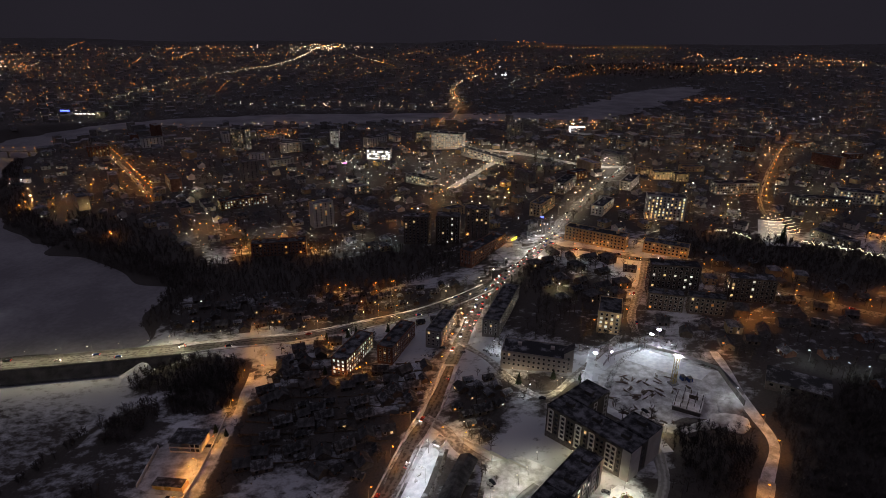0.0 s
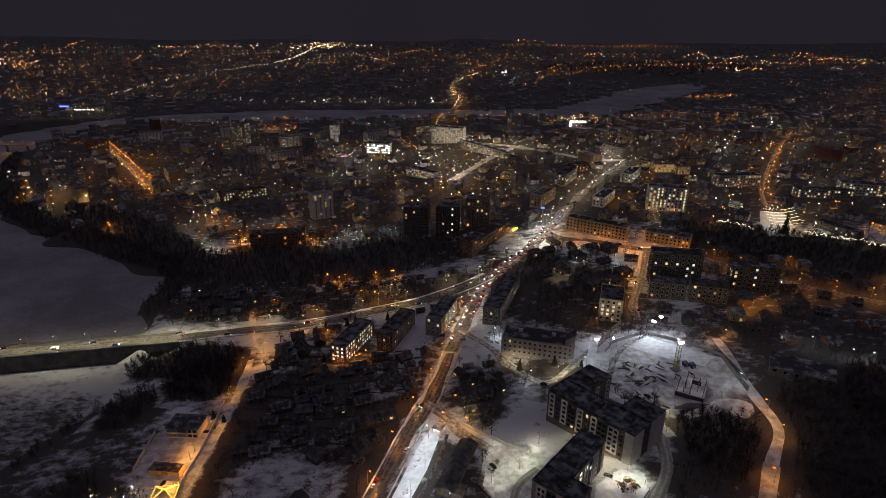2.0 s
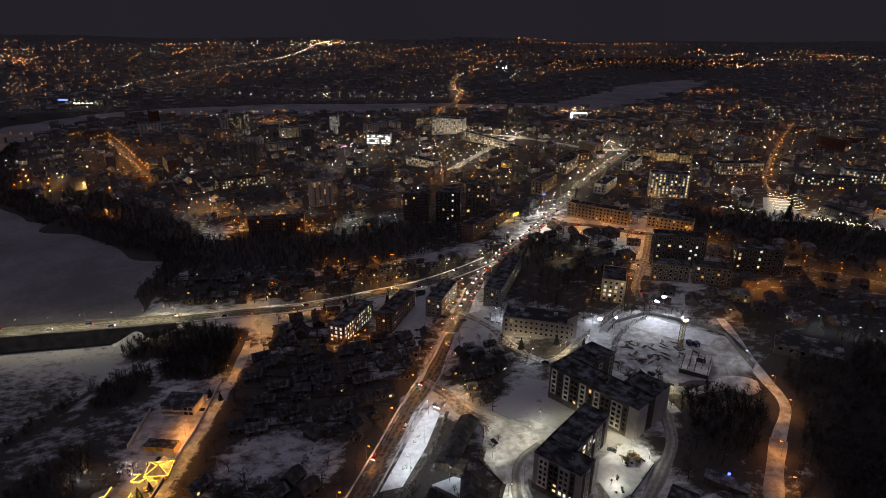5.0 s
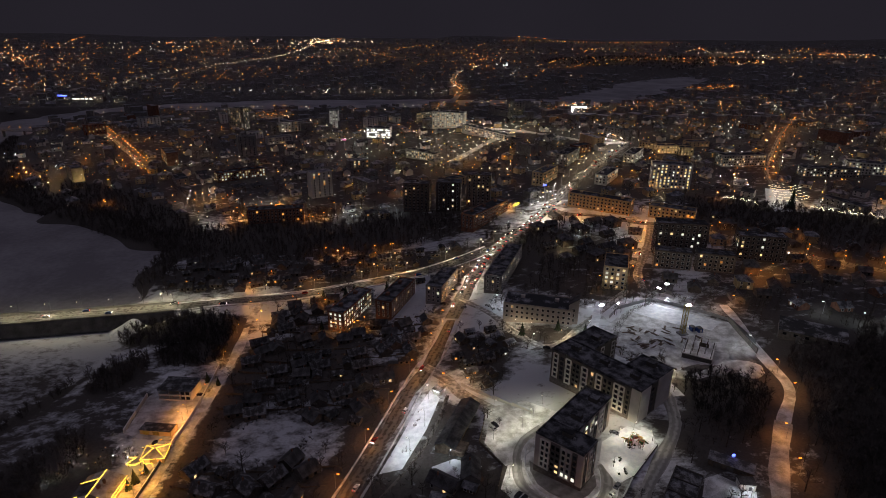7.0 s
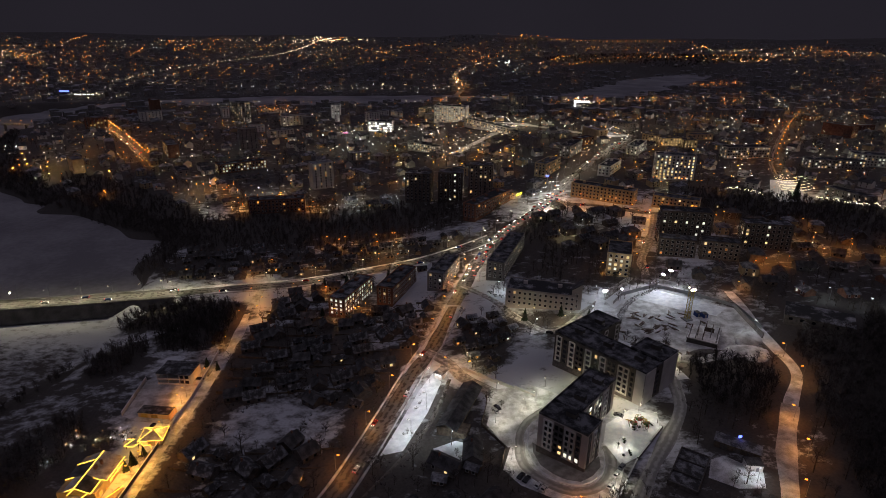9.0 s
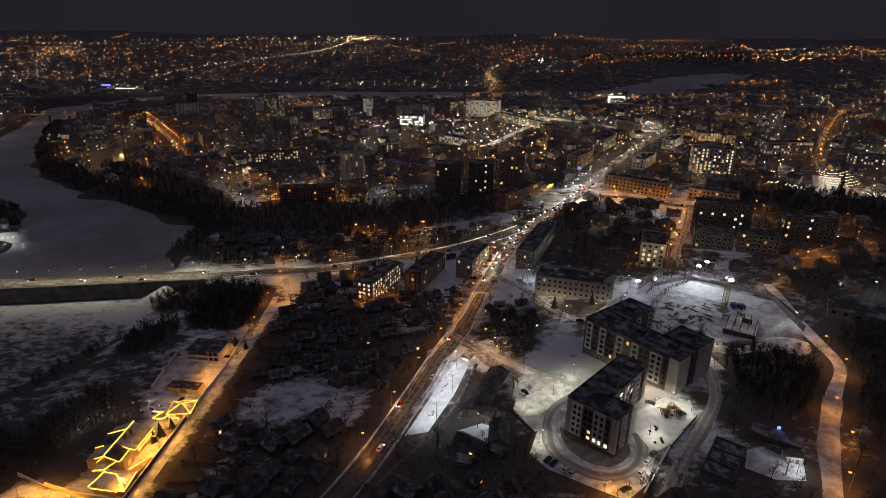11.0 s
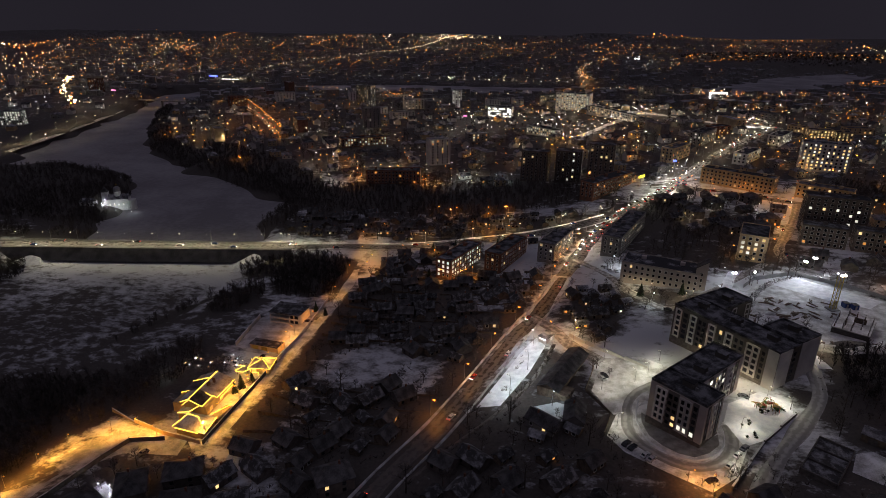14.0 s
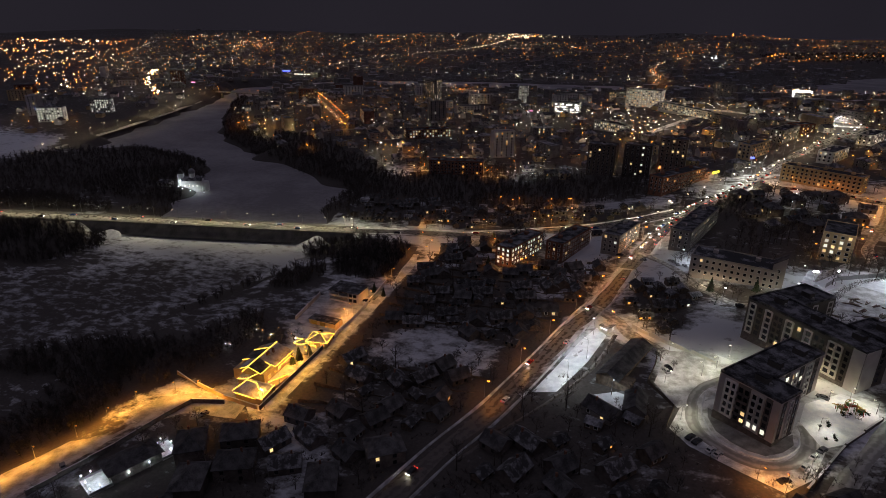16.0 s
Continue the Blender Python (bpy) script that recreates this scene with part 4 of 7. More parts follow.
TOWN = [
    # x, y, turn, width, depth, storeys, wall, lit, tones, label
    # DARKWALL rows: the facades' shade is put into the wall colour
    (34, 577, -6, 24, 16, 10, DARKWALL, 0.14, ("warm", "warm", "orange"), "ten-storey dark apartment tower with scattered lit windows"),
    (4, 572, -5, 24, 16, 9, DARKWALL, 0.12, ("warm", "cold"), "nine-storey dark apartment tower with scattered lit windows"),
    (-28, 580, -8, 26, 15, 9, DARKWALL, 0.07, ("warm",), "nine-storey dark apartment tower"),
    (38, 530, 55, 62, 13, 4, BRICK, 0.05, ("orange",), "long four-storey brick block along the main road"),
    (5, 996, -16, 54, 20, 8, PLASTER, 0.72, ("warm", "cold", "cold"), "eight-storey office block with most windows lit"),
    (62, 885, -55, 110, 14, 3, PLASTER, 0.40, ("cold", "warm"), "long three-storey pale facade along the boulevard"),
    (-108, 955, -7, 38, 18, 5, PLASTER, 0.85, ("cold",), "brightly lit white shopping centre"),
    (-30, 782, -42, 52, 14, 3, GREYBRICK, 0.55, ("cold", "warm"), "long office block with a lit window row"),
    (238, 614, -12, 40, 15, 8, PLASTER, 0.62, ("warm", "warm", "cold"), "eight-storey hotel with nearly all windows lit"),
    (288, 772, 3, 26, 14, 3, OCHRE, 0.7, ("warm",), "floodlit ochre palace facade"),
    (309, 762, 3, 18, 14, 3, OCHRE, 0.7, ("warm",), "floodlit ochre palace wing"),
    (270, 790, -38, 20, 12, 3, OCHRE, 0.5, ("warm",), "floodlit ochre palace wing"),
    (358, 712, 8, 56, 16, 4, GREYBRICK, 0.25, ("warm", "cold"), "long four-storey public building"),
    (149, 546, -31, 60, 13, 4, OCHRE, 0.12, ("orange", "warm"), "four-storey ochre house row under sodium lamps"),
    (208, 518, -27, 40, 13, 3, OCHRE, 0.12, ("orange", "warm"), "four-storey ochre house row under sodium lamps"),
    (184, 436, -8, 38, 14, 8, DARKWALL, 0.10, ("warm", "cold"), "dark eight-storey apartment block"),
    (239, 421, -8, 34, 13, 6, DARKWALL, 0.10, ("warm", "cold"), "dark six-storey apartment block"),
    (170, 410, -15, 26, 12, 4, DARKWALL, 0.12, ("warm", "orange"), "four-storey apartment block with dim windows"),
    (198, 402, -15, 26, 12, 4, DARKWALL, 0.12, ("warm", "orange"), "four-storey apartment block with dim windows"),
    (492, 680, -18, 48, 18, 4, PLASTER, 0.55, ("cold", "warm"), "white lit trade centre"),
    (437, 665, -6, 62, 14, 3, GREYBRICK, 0.40, ("warm", "cold"), "long three-storey school with lit windows"),
    (121, 384, -17, 16, 26, 5, OCHRE, 0.45, ("warm", "cold"), "five-storey house with lit windows beside the flood lamp"),
    (-250, 704, 34, 58, 15, 3, BRICK, 0.5, ("cold", "warm"), "long factory office with a row of lit windows"),
    (-168, 562, 12, 54, 14, 4, BRICK, 0.10, ("orange",), "dark block behind orange-lit trees"),
    (-353, 1018, -18, 30, 16, 11, GREYBRICK, 0.28, ("cold", "warm"), "eleven-storey tower with lit windows"),
    (-196, 1048, 4, 16, 14, 9, PLASTER, 0.45, ("cold",), "slim pale nine-storey tower with cold lit windows"),
    (-786, 632, 30, 34, 14, 6, PLASTER, 0.8, ("cold",), "six-storey white office, floodlit, across the river"),
    (-775, 708, 18, 30, 14, 6, GREYBRICK, 0.6, ("cold",), "six-storey office with lit windows across the river"),
    (110, 640, 58, 40, 13, 4, OCHRE, 0.2, ("warm", "orange"), "four-storey ochre block on the main road"),
    (178, 640, 58, 40, 13, 3, PLASTER, 0.3, ("warm", "cold"), "three-storey pale block on the main road"),
    (150, 720, 60, 46, 14, 4, GREYBRICK, 0.25, ("warm", "cold"), "four-storey block on the main road"),
    (235, 735, 60, 44, 14, 3, PLASTER, 0.3, ("cold",), "three-storey pale block on the main road"),
]
for x, y, t, w, d, st, wall, lit, tone, lab in TOWN:
    block("town_building", lab, "building", x, y, t, w, d, st, wall, random.choice((BITUMEN, BITUMEN_SNOW, BITUMEN_SNOW)), lit, tone, 3.4 if st < 8 else 3.8, "far", faces="FLR", group="town buildings", storey=3.1)


front = thing("lit_facade", "dazzling white lit front panels of the shopping centre", "facade", pose(-108, 945.4, gz(-108, 945.4), 0, 0, -7))
for k in range(11):
    for r in range(4):
        if random.random() < 0.8:
            part("panel", Shape().box(-17 + k * 3.4, 0, 1.5 + r * 3.6, 2.9, 0.3, random.uniform(1.0, 2.9)), random.choice((SIGN_WHITE, SIGN_WHITE, WIN_COLD)), front)
part("frame", Shape().box(0, 0.35, -1, 38, 0.3, 17), CONCRETE, front)


# ---- placing loose things without overlap ----
TAKEN = [(x, y, max(w, d) * 0.55) for x, y, t, w, d, *_ in TOWN] + [(72, 246, 40), (54, 208, 34), (61, 338, 26), (-63, 360, 21), (-33, 371, 21), (-1, 385, 20), (45, 407, 24), (30, 405, 12), (60, 425, 14), (140, 305, 42), (213, 302, 24), (97, 186, 15), (121, 197, 13), (122, 186, 5), (-141, 255, 24), (-142, 190, 24), (-14, 232, 9), (-20, 214, 9), (-3, 262, 14),
         (-84, 234, 17), (-104, 236, 10), (-62, 234, 9), (84, 212, 22), (3, 222, 9), (7, 233, 10), (12, 246, 9), (20, 225, 10), (50, 282, 16), (-389, 439, 22), (330, 550, 26), (-180, 130, 16), (-149, 116, 15)]


def road_gap(x, y):
    d = np.hypot(ROAD_PTS[:, 0] - x, ROAD_PTS[:, 1] - y) - ROAD_PTS[:, 2] / 2
    return float(d.min())


def free_spots(rng, box, count, gap, own, road=6.0, tries=30, avoid_wood=True):
    """Random free places in a box, each own metres in radius, clear of roads, water and one another."""
    x0, y0, x1, y1 = box
    n = count * tries
    xs, ys = rng.uniform(x0, x1, n), rng.uniform(y0, y1, n)
    ok = shore(xs, ys) > 14
    if avoid_wood:
        ok &= within(WOODS, xs, ys) < 0.5
    got = []
    near = np.array(TAKEN)
    for x, y in zip(xs[ok], ys[ok]):
        if len(got) >= count:
            break
        if (np.hypot(near[:, 0] - x, near[:, 1] - y) < near[:, 2] + own).any() or road_gap(x, y) < road:
            continue
        got.append((float(x), float(y)))
        near = np.vstack([near, (x, y, gap)])
        TAKEN.append((float(x), float(y), gap))
    return got


# ---- houses ----
HOUSE_KINDS = []


def house_mesh(w, d, h, rise, wall, roof, hip, chimney):
    body = Shape()
    body.box(0, 0, -1.5, w, d, h + 1.5)
    if not hip:
        body.add([(-w / 2, -d / 2, h), (-w / 2, d / 2, h), (-w / 2, 0, h + rise), (w / 2, -d / 2, h), (w / 2, d / 2, h), (w / 2, 0, h + rise)], [(0, 2, 1), (3, 4, 5)])
    top = Shape()
    top.hip(w, d, h, rise + 0.3) if hip else top.gable(w, d, h, rise)
    ch = Shape().box(w * 0.2, 0.6, h + rise * 0.4, 0.7, 0.7, rise * 0.6 + 1.1) if chimney else None
    return (body.mesh("wall", wall), top.mesh("roof", roof), ch.mesh("chimney", BRICK) if ch else None, w, d, h)


HOUSE_PLAN = []


def house(x, y, turn, kind, lights, group):
    wall, roof, ch, w, d, h = HOUSE_KINDS[kind]
    ob = thing("house", HOUSE_LABELS[kind], "house", pose(x, y, gz(x, y), 0, 0, turn), group)
    part("wall", wall, None, ob)
    part("roof", roof, None, ob)
    if ch:
        part("chimney", ch, None, ob)
    face = 0 if math.cos(radians(turn)) > 0 else 180
    spots = [(-w * 0.27, face), (w * 0.2, face)] + ([(-w * 0.27, face + 500), (w * 0.2, face + 500)] if h > 4.5 else [])
    for u, f in spots:
        lights = lights[1:] + lights[:1]
        up = 4.3 if f > 400 else 1.6
        part("window", WINDOWS["small_dark" if kind >= 9 else "small", lights[0]], None, ob, "", pose(0, 0, 0, 0, 0, f - 500 if f > 400 else f) @ pose(u, -d / 2, up))
    return ob


HOUSE_LABELS = []
for w, d, h, rise, wall, roof, hip, chimney, lab in (
        (9, 8, 3.0, 2.6, BRICK, ROOF_SNOW, False, True, "small brick house with a snowy gable roof"),
        (11, 8.5, 3.2, 3.0, PLASTER, ROOF_SNOW, False, True, "plastered house with a snowy gable roof"),
        (8, 6.5, 2.8, 2.2, WOOD, ROOF_DARK, False, False, "small wooden house with a dark slate roof"),
        (12, 9, 5.6, 3.2, PLASTER, ROOF_DARK, False, True, "two-storey house with a dark gable roof"),
        (10, 10, 5.6, 3.0, OCHRE, ROOF_SNOW, True, True, "two-storey ochre house with a snowy hipped roof"),
        (13, 8, 3.0, 2.8, GREYBRICK, ROOF_DARK, False, True, "long grey brick house with a dark roof"),
        (9, 9, 3.2, 3.2, GREYBRICK, ROOF_SNOW, True, False, "square grey house with a snowy hipped roof"),
        (6, 4.5, 2.4, 1.2, WOOD, ROOF_SNOW, False, False, "garden shed with snow on its roof"),
        (15, 10, 6.2, 3.0, GREYBRICK, ROOF_SNOW, True, True, "large two-storey house with a snowy hipped roof"),
        (9, 8, 3.0, 2.6, DARKWALL, ROOF_DARK, False, True, "small dark house with a slate gable roof"),
        (6.5, 4.5, 2.4, 1.4, WOOD, ROOF_PATCHY, False, False, "garden shed with patches of snow on its roof"),
        (13, 10, 5.6, 3.2, DARKWALL, ROOF_DARK, True, True, "large dark house with a hipped slate roof"),
        (11, 7.5, 3.0, 2.6, DARKWALL, ROOF_PATCHY, False, True, "low dark house with patchy snow on its roof")):
    HOUSE_KINDS.append(house_mesh(w, d, h, rise, wall, roof, hip, chimney))
    HOUSE_LABELS.append(lab)

rng = np.random.default_rng(7)


def village(box, count, turn, lit, group, kinds=(0, 1, 2, 3, 4, 5, 6, 7), gap=7.0, own=6.5, road=8.0, spread=9):
    for x, y in free_spots(rng, box, count, gap, own, road):
        lights = ["dark" if rng.random() > lit else ("warm", "warm", "cold", "orange")[int(rng.integers(4))] for _ in range(4)]
        HOUSE_PLAN.append((math.hypot(x, y), len(HOUSE_PLAN), x, y, turn + rng.normal() * spread + (90 if rng.random() < 0.35 else 0), kinds[int(rng.integers(len(kinds)))], lights, group))


village((-116, 150, -22, 250), 27, 64, 0.06, "garden houses", (9, 2, 12, 10, 10, 9), 4.6, 4.6)
village((-116, 250, 0, 345), 50, 20, 0.05, "garden houses", (9, 2, 12, 9, 10, 10, 12), 4.4, 4.4, 7)
village((-112, 345, -78, 394), 8, 20, 0.10, "garden houses", (9, 12, 5, 10), 5, 5, 7)
village((-122, 84, -66, 160), 16, 30, 0.04, "garden houses", (11, 9, 11, 12), 8, 8, 8)
village((-140, 80, -118, 158), 6, 35, 0.05, "garden houses", (11, 11, 9, 11), 8, 7, 9)
village((-44, 92, 24, 180), 26, 50, 0.03, "garden houses", (2, 10, 10, 9, 12), 5, 5, 8)
village((60, 92, 125, 172), 16, 40, 0.05, "garden houses", (9, 12, 10, 2), 6, 6, 8)
village((-2, 186, 24, 204), 4, 69, 0.05, "garden houses", (7, 5), 4, 4, 5)
village((6, 262, 40, 330), 24, 25, 0.04, "garden houses", (7, 2, 10, 10, 12), 4.4, 4.4, 6)
village((-214, 404, 24, 470), 62, 12, 0.10, "houses above the dam road", (9, 12, 10, 10, 9, 7), 5.5, 5.5, 8)
village((60, 425, 150, 540), 30, 30, 0.12, "houses in the town", (9, 12, 11, 5, 6), 8, 8, 8)
village((110, 368, 330, 520), 34, -16, 0.15, "houses in the town", (9, 11, 12, 4, 5), 9, 9, 8)
village((190, 150, 430, 400), 48, 10, 0.08, "houses in the town", (9, 12, 5, 11, 0), 9, 8, 8)
village((-560, 560, 620, 760), 150, 33, 0.10, "houses in the town", (1, 3, 4, 5, 6, 8), 9, 8, 7)
village((-660, 760, 760, 1000), 170, 33, 0.10, "houses in the town", (1, 3, 4, 5, 6, 8), 11, 9, 7)
village((-1080, 480, -740, 1100), 50, 20, 0.10, "houses in the town", (3, 4, 8, 1), 12, 10, 7)

HOUSE_PLAN.sort()
for _, _, *spec in HOUSE_PLAN[:300]:
    house(*spec)
rest = Joined()
for _, _, x, y, turn, kind, lights, group in HOUSE_PLAN[300:]:
    wall, roof, ch, w, d, h = HOUSE_KINDS[kind]
    m = pose(x, y, gz(x, y), 0, 0, turn)
    for me in (wall, roof) + ((ch,) if ch else ()):
        rest.add(me, m)
    for k, (u, up) in enumerate(((-w * 0.27, 1.6), (w * 0.2, 1.6), (-w * 0.27, 4.3), (w * 0.2, 4.3))[:4 if h > 4.5 else 2]):
        rest.add(WINDOWS["small", lights[k]], m @ pose(0, 0, 0, 0, 0, 0 if math.cos(radians(turn)) > 0 else 180) @ pose(u, -d / 2, up))
thing("town_houses", "farther town houses with snowy roofs, past counting", "houses", kind="stuff", data=rest.mesh("town_houses"))

# larger town blocks between them
WALLS = (GREYBRICK, BRICK, PLASTER, OCHRE, GREYBRICK)
for box, count in (((-480, 600, 560, 820), 22), ((-600, 820, 800, 1120), 34), ((260, 180, 480, 560), 8), ((-1150, 560, -830, 1150), 12)):
    for x, y in free_spots(rng, box, count, 22, 17, 8):
        st = int(rng.choice((2, 3, 3, 4, 5, 5, 9)))
        if x > 150 and y > 950:
            st = 2
        block("town_building", "%s-storey town block with a snowy flat roof" % {2: "two", 3: "three", 4: "four", 5: "five", 9: "nine"}[st], "building", x, y, float(rng.choice((33, 33, 123, 20, -57))) + rng.normal() * 6,
              float(rng.uniform(22, 44)) if st < 9 else 24, float(rng.uniform(11, 15)), st, WALLS[int(rng.integers(5))], (BITUMEN_SNOW, BITUMEN, ROOF_SNOW)[int(rng.integers(3))],
              float(rng.choice((0.05, 0.08, 0.14, 0.3))), ("warm", "warm", "cold", "orange"), 5.0, "far", faces="FR" if rng.random() < 0.5 else "FL", group="town buildings", storey=3.0, stair=False)

# street lamps through the town
U, V = Vector((0.55, 0.835)), Vector((0.835, -0.55))
for k in range(-8, 13):
    for axis, cross, along in ((U, V, range(0, 900, 34)), (V, U, range(-700, 700, 34))):
        off = k * 62 + float(rng.uniform(-14, 14))
        kind_mix = ("orange", "orange", "orange", "warm") if rng.random() < 0.7 else ("cold", "bright", "warm")
        start = Vector((60, 560)) if axis is U else Vector((60, 640))
        for s in along:
            if rng.random() > 0.52:
                continue
            p = start + cross * off + axis * (s + float(rng.uniform(-5, 5)))
            if not (548 < p.y < 1010 and -640 < p.x < 760) or float(shore(p.x, p.y)) < 10 or within(WOODS, p.x, p.y) > 0.5 or road_gap(p.x, p.y) < 4:
                continue
            near = np.array(TAKEN)
            if (np.hypot(near[:, 0] - p.x, near[:, 1] - p.y) < near[:, 2] * 0.55).any():
                continue
            street_lamp(p.x, p.y, float(rng.uniform(0, 360)), kind_mix[int(rng.integers(len(kind_mix)))], 8 if rng.random() < 0.6 else 6, group="street lamps in the town")
for box, count, kinds in (((-210, 404, 20, 460), 12, ("orange", "warm")), ((190, 180, 430, 400), 8, ("orange", "orange", "cold")), ((110, 370, 420, 545), 15, ("orange",)), ((60, 430, 150, 540), 8, ("warm", "cold")),
                          ((-1100, 500, -740, 1100), 50, ("orange", "warm", "cold")), ((-112, 350, -75, 392), 3, ("orange",)), ((-560, 640, -300, 780), 13, ("orange", "warm")), ((-210, 545, -110, 580), 10, ("orange",)), ((-220, 780, 60, 985), 46, ("cold", "warm", "bright")), ((-60, 600, 120, 760), 22, ("warm", "cold", "orange")), ((-420, 560, -60, 640), 12, ("cold", "warm")), ((130, 560, 420, 760), 10, ("warm", "cold")), ((-110, 548, -20, 580), 9, ("cold",))):
    for x, y in free_spots(rng, box, count, 3, 2, 2, 60):
        street_lamp(x, y, float(rng.uniform(0, 360)), kinds[int(rng.integers(len(kinds)))], 6, group="street lamps in the town")


def build_yard_lights():
    """Small lights on porches, in yards and over doors of the town, past counting."""
    r = np.random.default_rng(17)
    groups = {"orange": Shape(), "warm": Shape(), "cold": Shape()}
    n = 1250
    xs, ys = r.uniform(-620, 780, n), 548 + 500 * r.random(n)
    ok = (shore(xs, ys) > 12) & (within(WOODS, xs, ys) < 0.4)
    xs, ys = xs[ok], ys[ok]
    for x, y, z in zip(xs, ys, surface(xs, ys)):
        k = ("orange", "orange", "orange", "orange", "warm", "warm", "cold")[int(r.integers(7))]
        groups[k].octa(x, y, z + r.uniform(2.5, 7), r.uniform(0.28, 0.52))
    for k, mat in (("orange", FAR_ORANGE), ("warm", FAR_WHITE), ("cold", FAR_COLD)):
        thing("yard_lights", "small %s yard and porch lights of the town" % {"orange": "orange", "warm": "warm white", "cold": "cold white"}[k], "lights", kind="stuff", data=groups[k].mesh("yard_lights", mat))


build_yard_lights()


# ---- the courtyard round the new blocks ----
def flat_patch(name, pts, material, label, category="ground", lift=0.3, step=3.0):
    """A patch of ground cover inside an outline, laid on the land."""
    xs, ys = [p[0] for p in pts], [p[1] for p in pts]
    nx, ny = int((max(xs) - min(xs)) / step) + 1, int((max(ys) - min(ys)) / step) + 1
    bm = bmesh.new()
    base = bm.faces.new([bm.verts.new((x, y, 0)) for x, y in pts])
    for k in range(1, nx):
        bmesh.ops.bisect_plane(bm, geom=bm.verts[:] + bm.edges[:] + bm.faces[:], plane_co=(min(xs) + k * step, 0, 0), plane_no=(1, 0, 0))
    for k in range(1, ny):
        bmesh.ops.bisect_plane(bm, geom=bm.verts[:] + bm.edges[:] + bm.faces[:], plane_co=(0, min(ys) + k * step, 0), plane_no=(0, 1, 0))
    co = np.array([v.co[:2] for v in bm.verts])
    zz = surface(co[:, 0], co[:, 1])
    for v, z in zip(bm.verts, zz):
        v.co.z = z + lift
    me = bpy.data.meshes.new(name)
    bm.to_mesh(me)
    bm.free()
    uv = me.uv_layers.new(name="UVMap")
    for loop in me.loops:
        c = me.vertices[loop.vertex_index].co
        uv.data[loop.index].uv = (c.x, c.y)
    if me.polygons[0].normal.z < 0:
        me.flip_normals()
    me.materials.append(material)
    return thing(name, label, category, kind="structure", data=me)


def wall_run(name, pts, height, thick, material, label, category="wall", top=None, bury=0.8, dz=0.0):
    """A wall or fence along a line, one length after another, its foot in the ground."""
    ob = thing(name, label, category)
    for (ax, ay), (bx, by) in zip(pts, pts[1:]):
        n = max(1, int(math.hypot(bx - ax, by - ay) / 9))
        for k in range(n):
            px, py, qx, qy = (ax + (bx - ax) * k / n, ay + (by - ay) * k / n, ax + (bx - ax) * (k + 1) / n, ay + (by - ay) * (k + 1) / n)
            z = min(gz(px, py), gz(qx, qy)) + dz
            m = pose((px + qx) / 2, (py + qy) / 2, z, 0, 0, math.degrees(math.atan2(qy - py, qx - px)))
            ln = math.hypot(qx - px, qy - py)
            pan = part("wall_panel", Shape().box(0, 0, -bury, ln - 0.02, thick, height + bury), material, ob, "", m)
            part("post", Shape().box(ln / 2, 0, -bury, 0.32, thick + 0.14, height + bury + 0.25), material, pan)
            if top:
                part("coping", Shape().box(0, 0, height, ln - 0.34, thick + 0.14, 0.12), top, pan, "snow on the wall")
    return ob


RING = [(47, 229), (38, 221), (34, 213), (33.2, 205.8), (32.8, 198.1), (35.5, 190), (43.6, 181.5), (51.5, 177.6), (60, 179.2), (66.3, 186), (69, 195.3), (68.6, 204)]
KERB = [(38.5, 216), (36.9, 208.9), (36.4, 201.8), (38.7, 191.8), (42.5, 186.6), (48.1, 182.4), (54.2, 180.6), (60.0, 183.6), (65.0, 189.4), (66.2, 195.6)]
flat_patch("pavement", [(20, 221), (24, 240), (22, 247), (42, 250), (58, 238), (42, 217), (34, 206), (28, 205)], TRODDEN, "trodden snow of the parking court", lift=0.32)
flat_patch("pavement", [(25, 192), (29, 205), (42, 214), (60, 190), (72, 212), (79, 203), (66, 174), (57, 166), (44, 174), (31, 183)], TRODDEN, "snowed forecourt of the apartment block", lift=0.22)
ribbon("road", RING, 6.2, DRIVE, "packed snowy drive curving round the apartment block", lift=0.42)
ribbon("kerb", KERB, 0.7, SNOW, "snow ridge along the inner kerb of the drive", "kerb", lift=0.46, crown=0.3)
# greyed sheet: the shade at the block's foot is put into its colour
flat_patch("pavement", [(38.6, 207), (38.2, 201), (40.2, 193), (44, 188), (49, 184), (54.2, 182.4), (59.4, 185.2), (63.6, 190), (64.4, 196), (56, 190)], SHADED_GROUND, "swept dark paving at the foot of the apartment block", lift=0.40, step=3.0)
flat_patch("playground", [(68, 204), (72, 216), (86, 226), (96, 219), (94, 212), (79, 194), (72, 190)], SNOW, "snowed playground under lamps", lift=0.45)
# packed-drive grey stands in for how little light falls on this street
ribbon("road", [(62, 148), (70, 166), (82, 186), (96, 206), (108, 226), (113, 250), (118, 270)], 7, DRIVE, "snowy street along the courtyard wall, coloured dark for weak light", lift=0.3)
wall_run("retaining_wall", [(63, 168), (72, 182), (79, 193), (95, 212)], 1.6, 0.5, STONE, "dark retaining wall beside the playground", top=SNOW)
wall_run("garden_wall", [(10, 268), (26, 254), (44, 240)], 2.3, 0.3, PLASTER, "pale wall along the side street", top=SNOW)
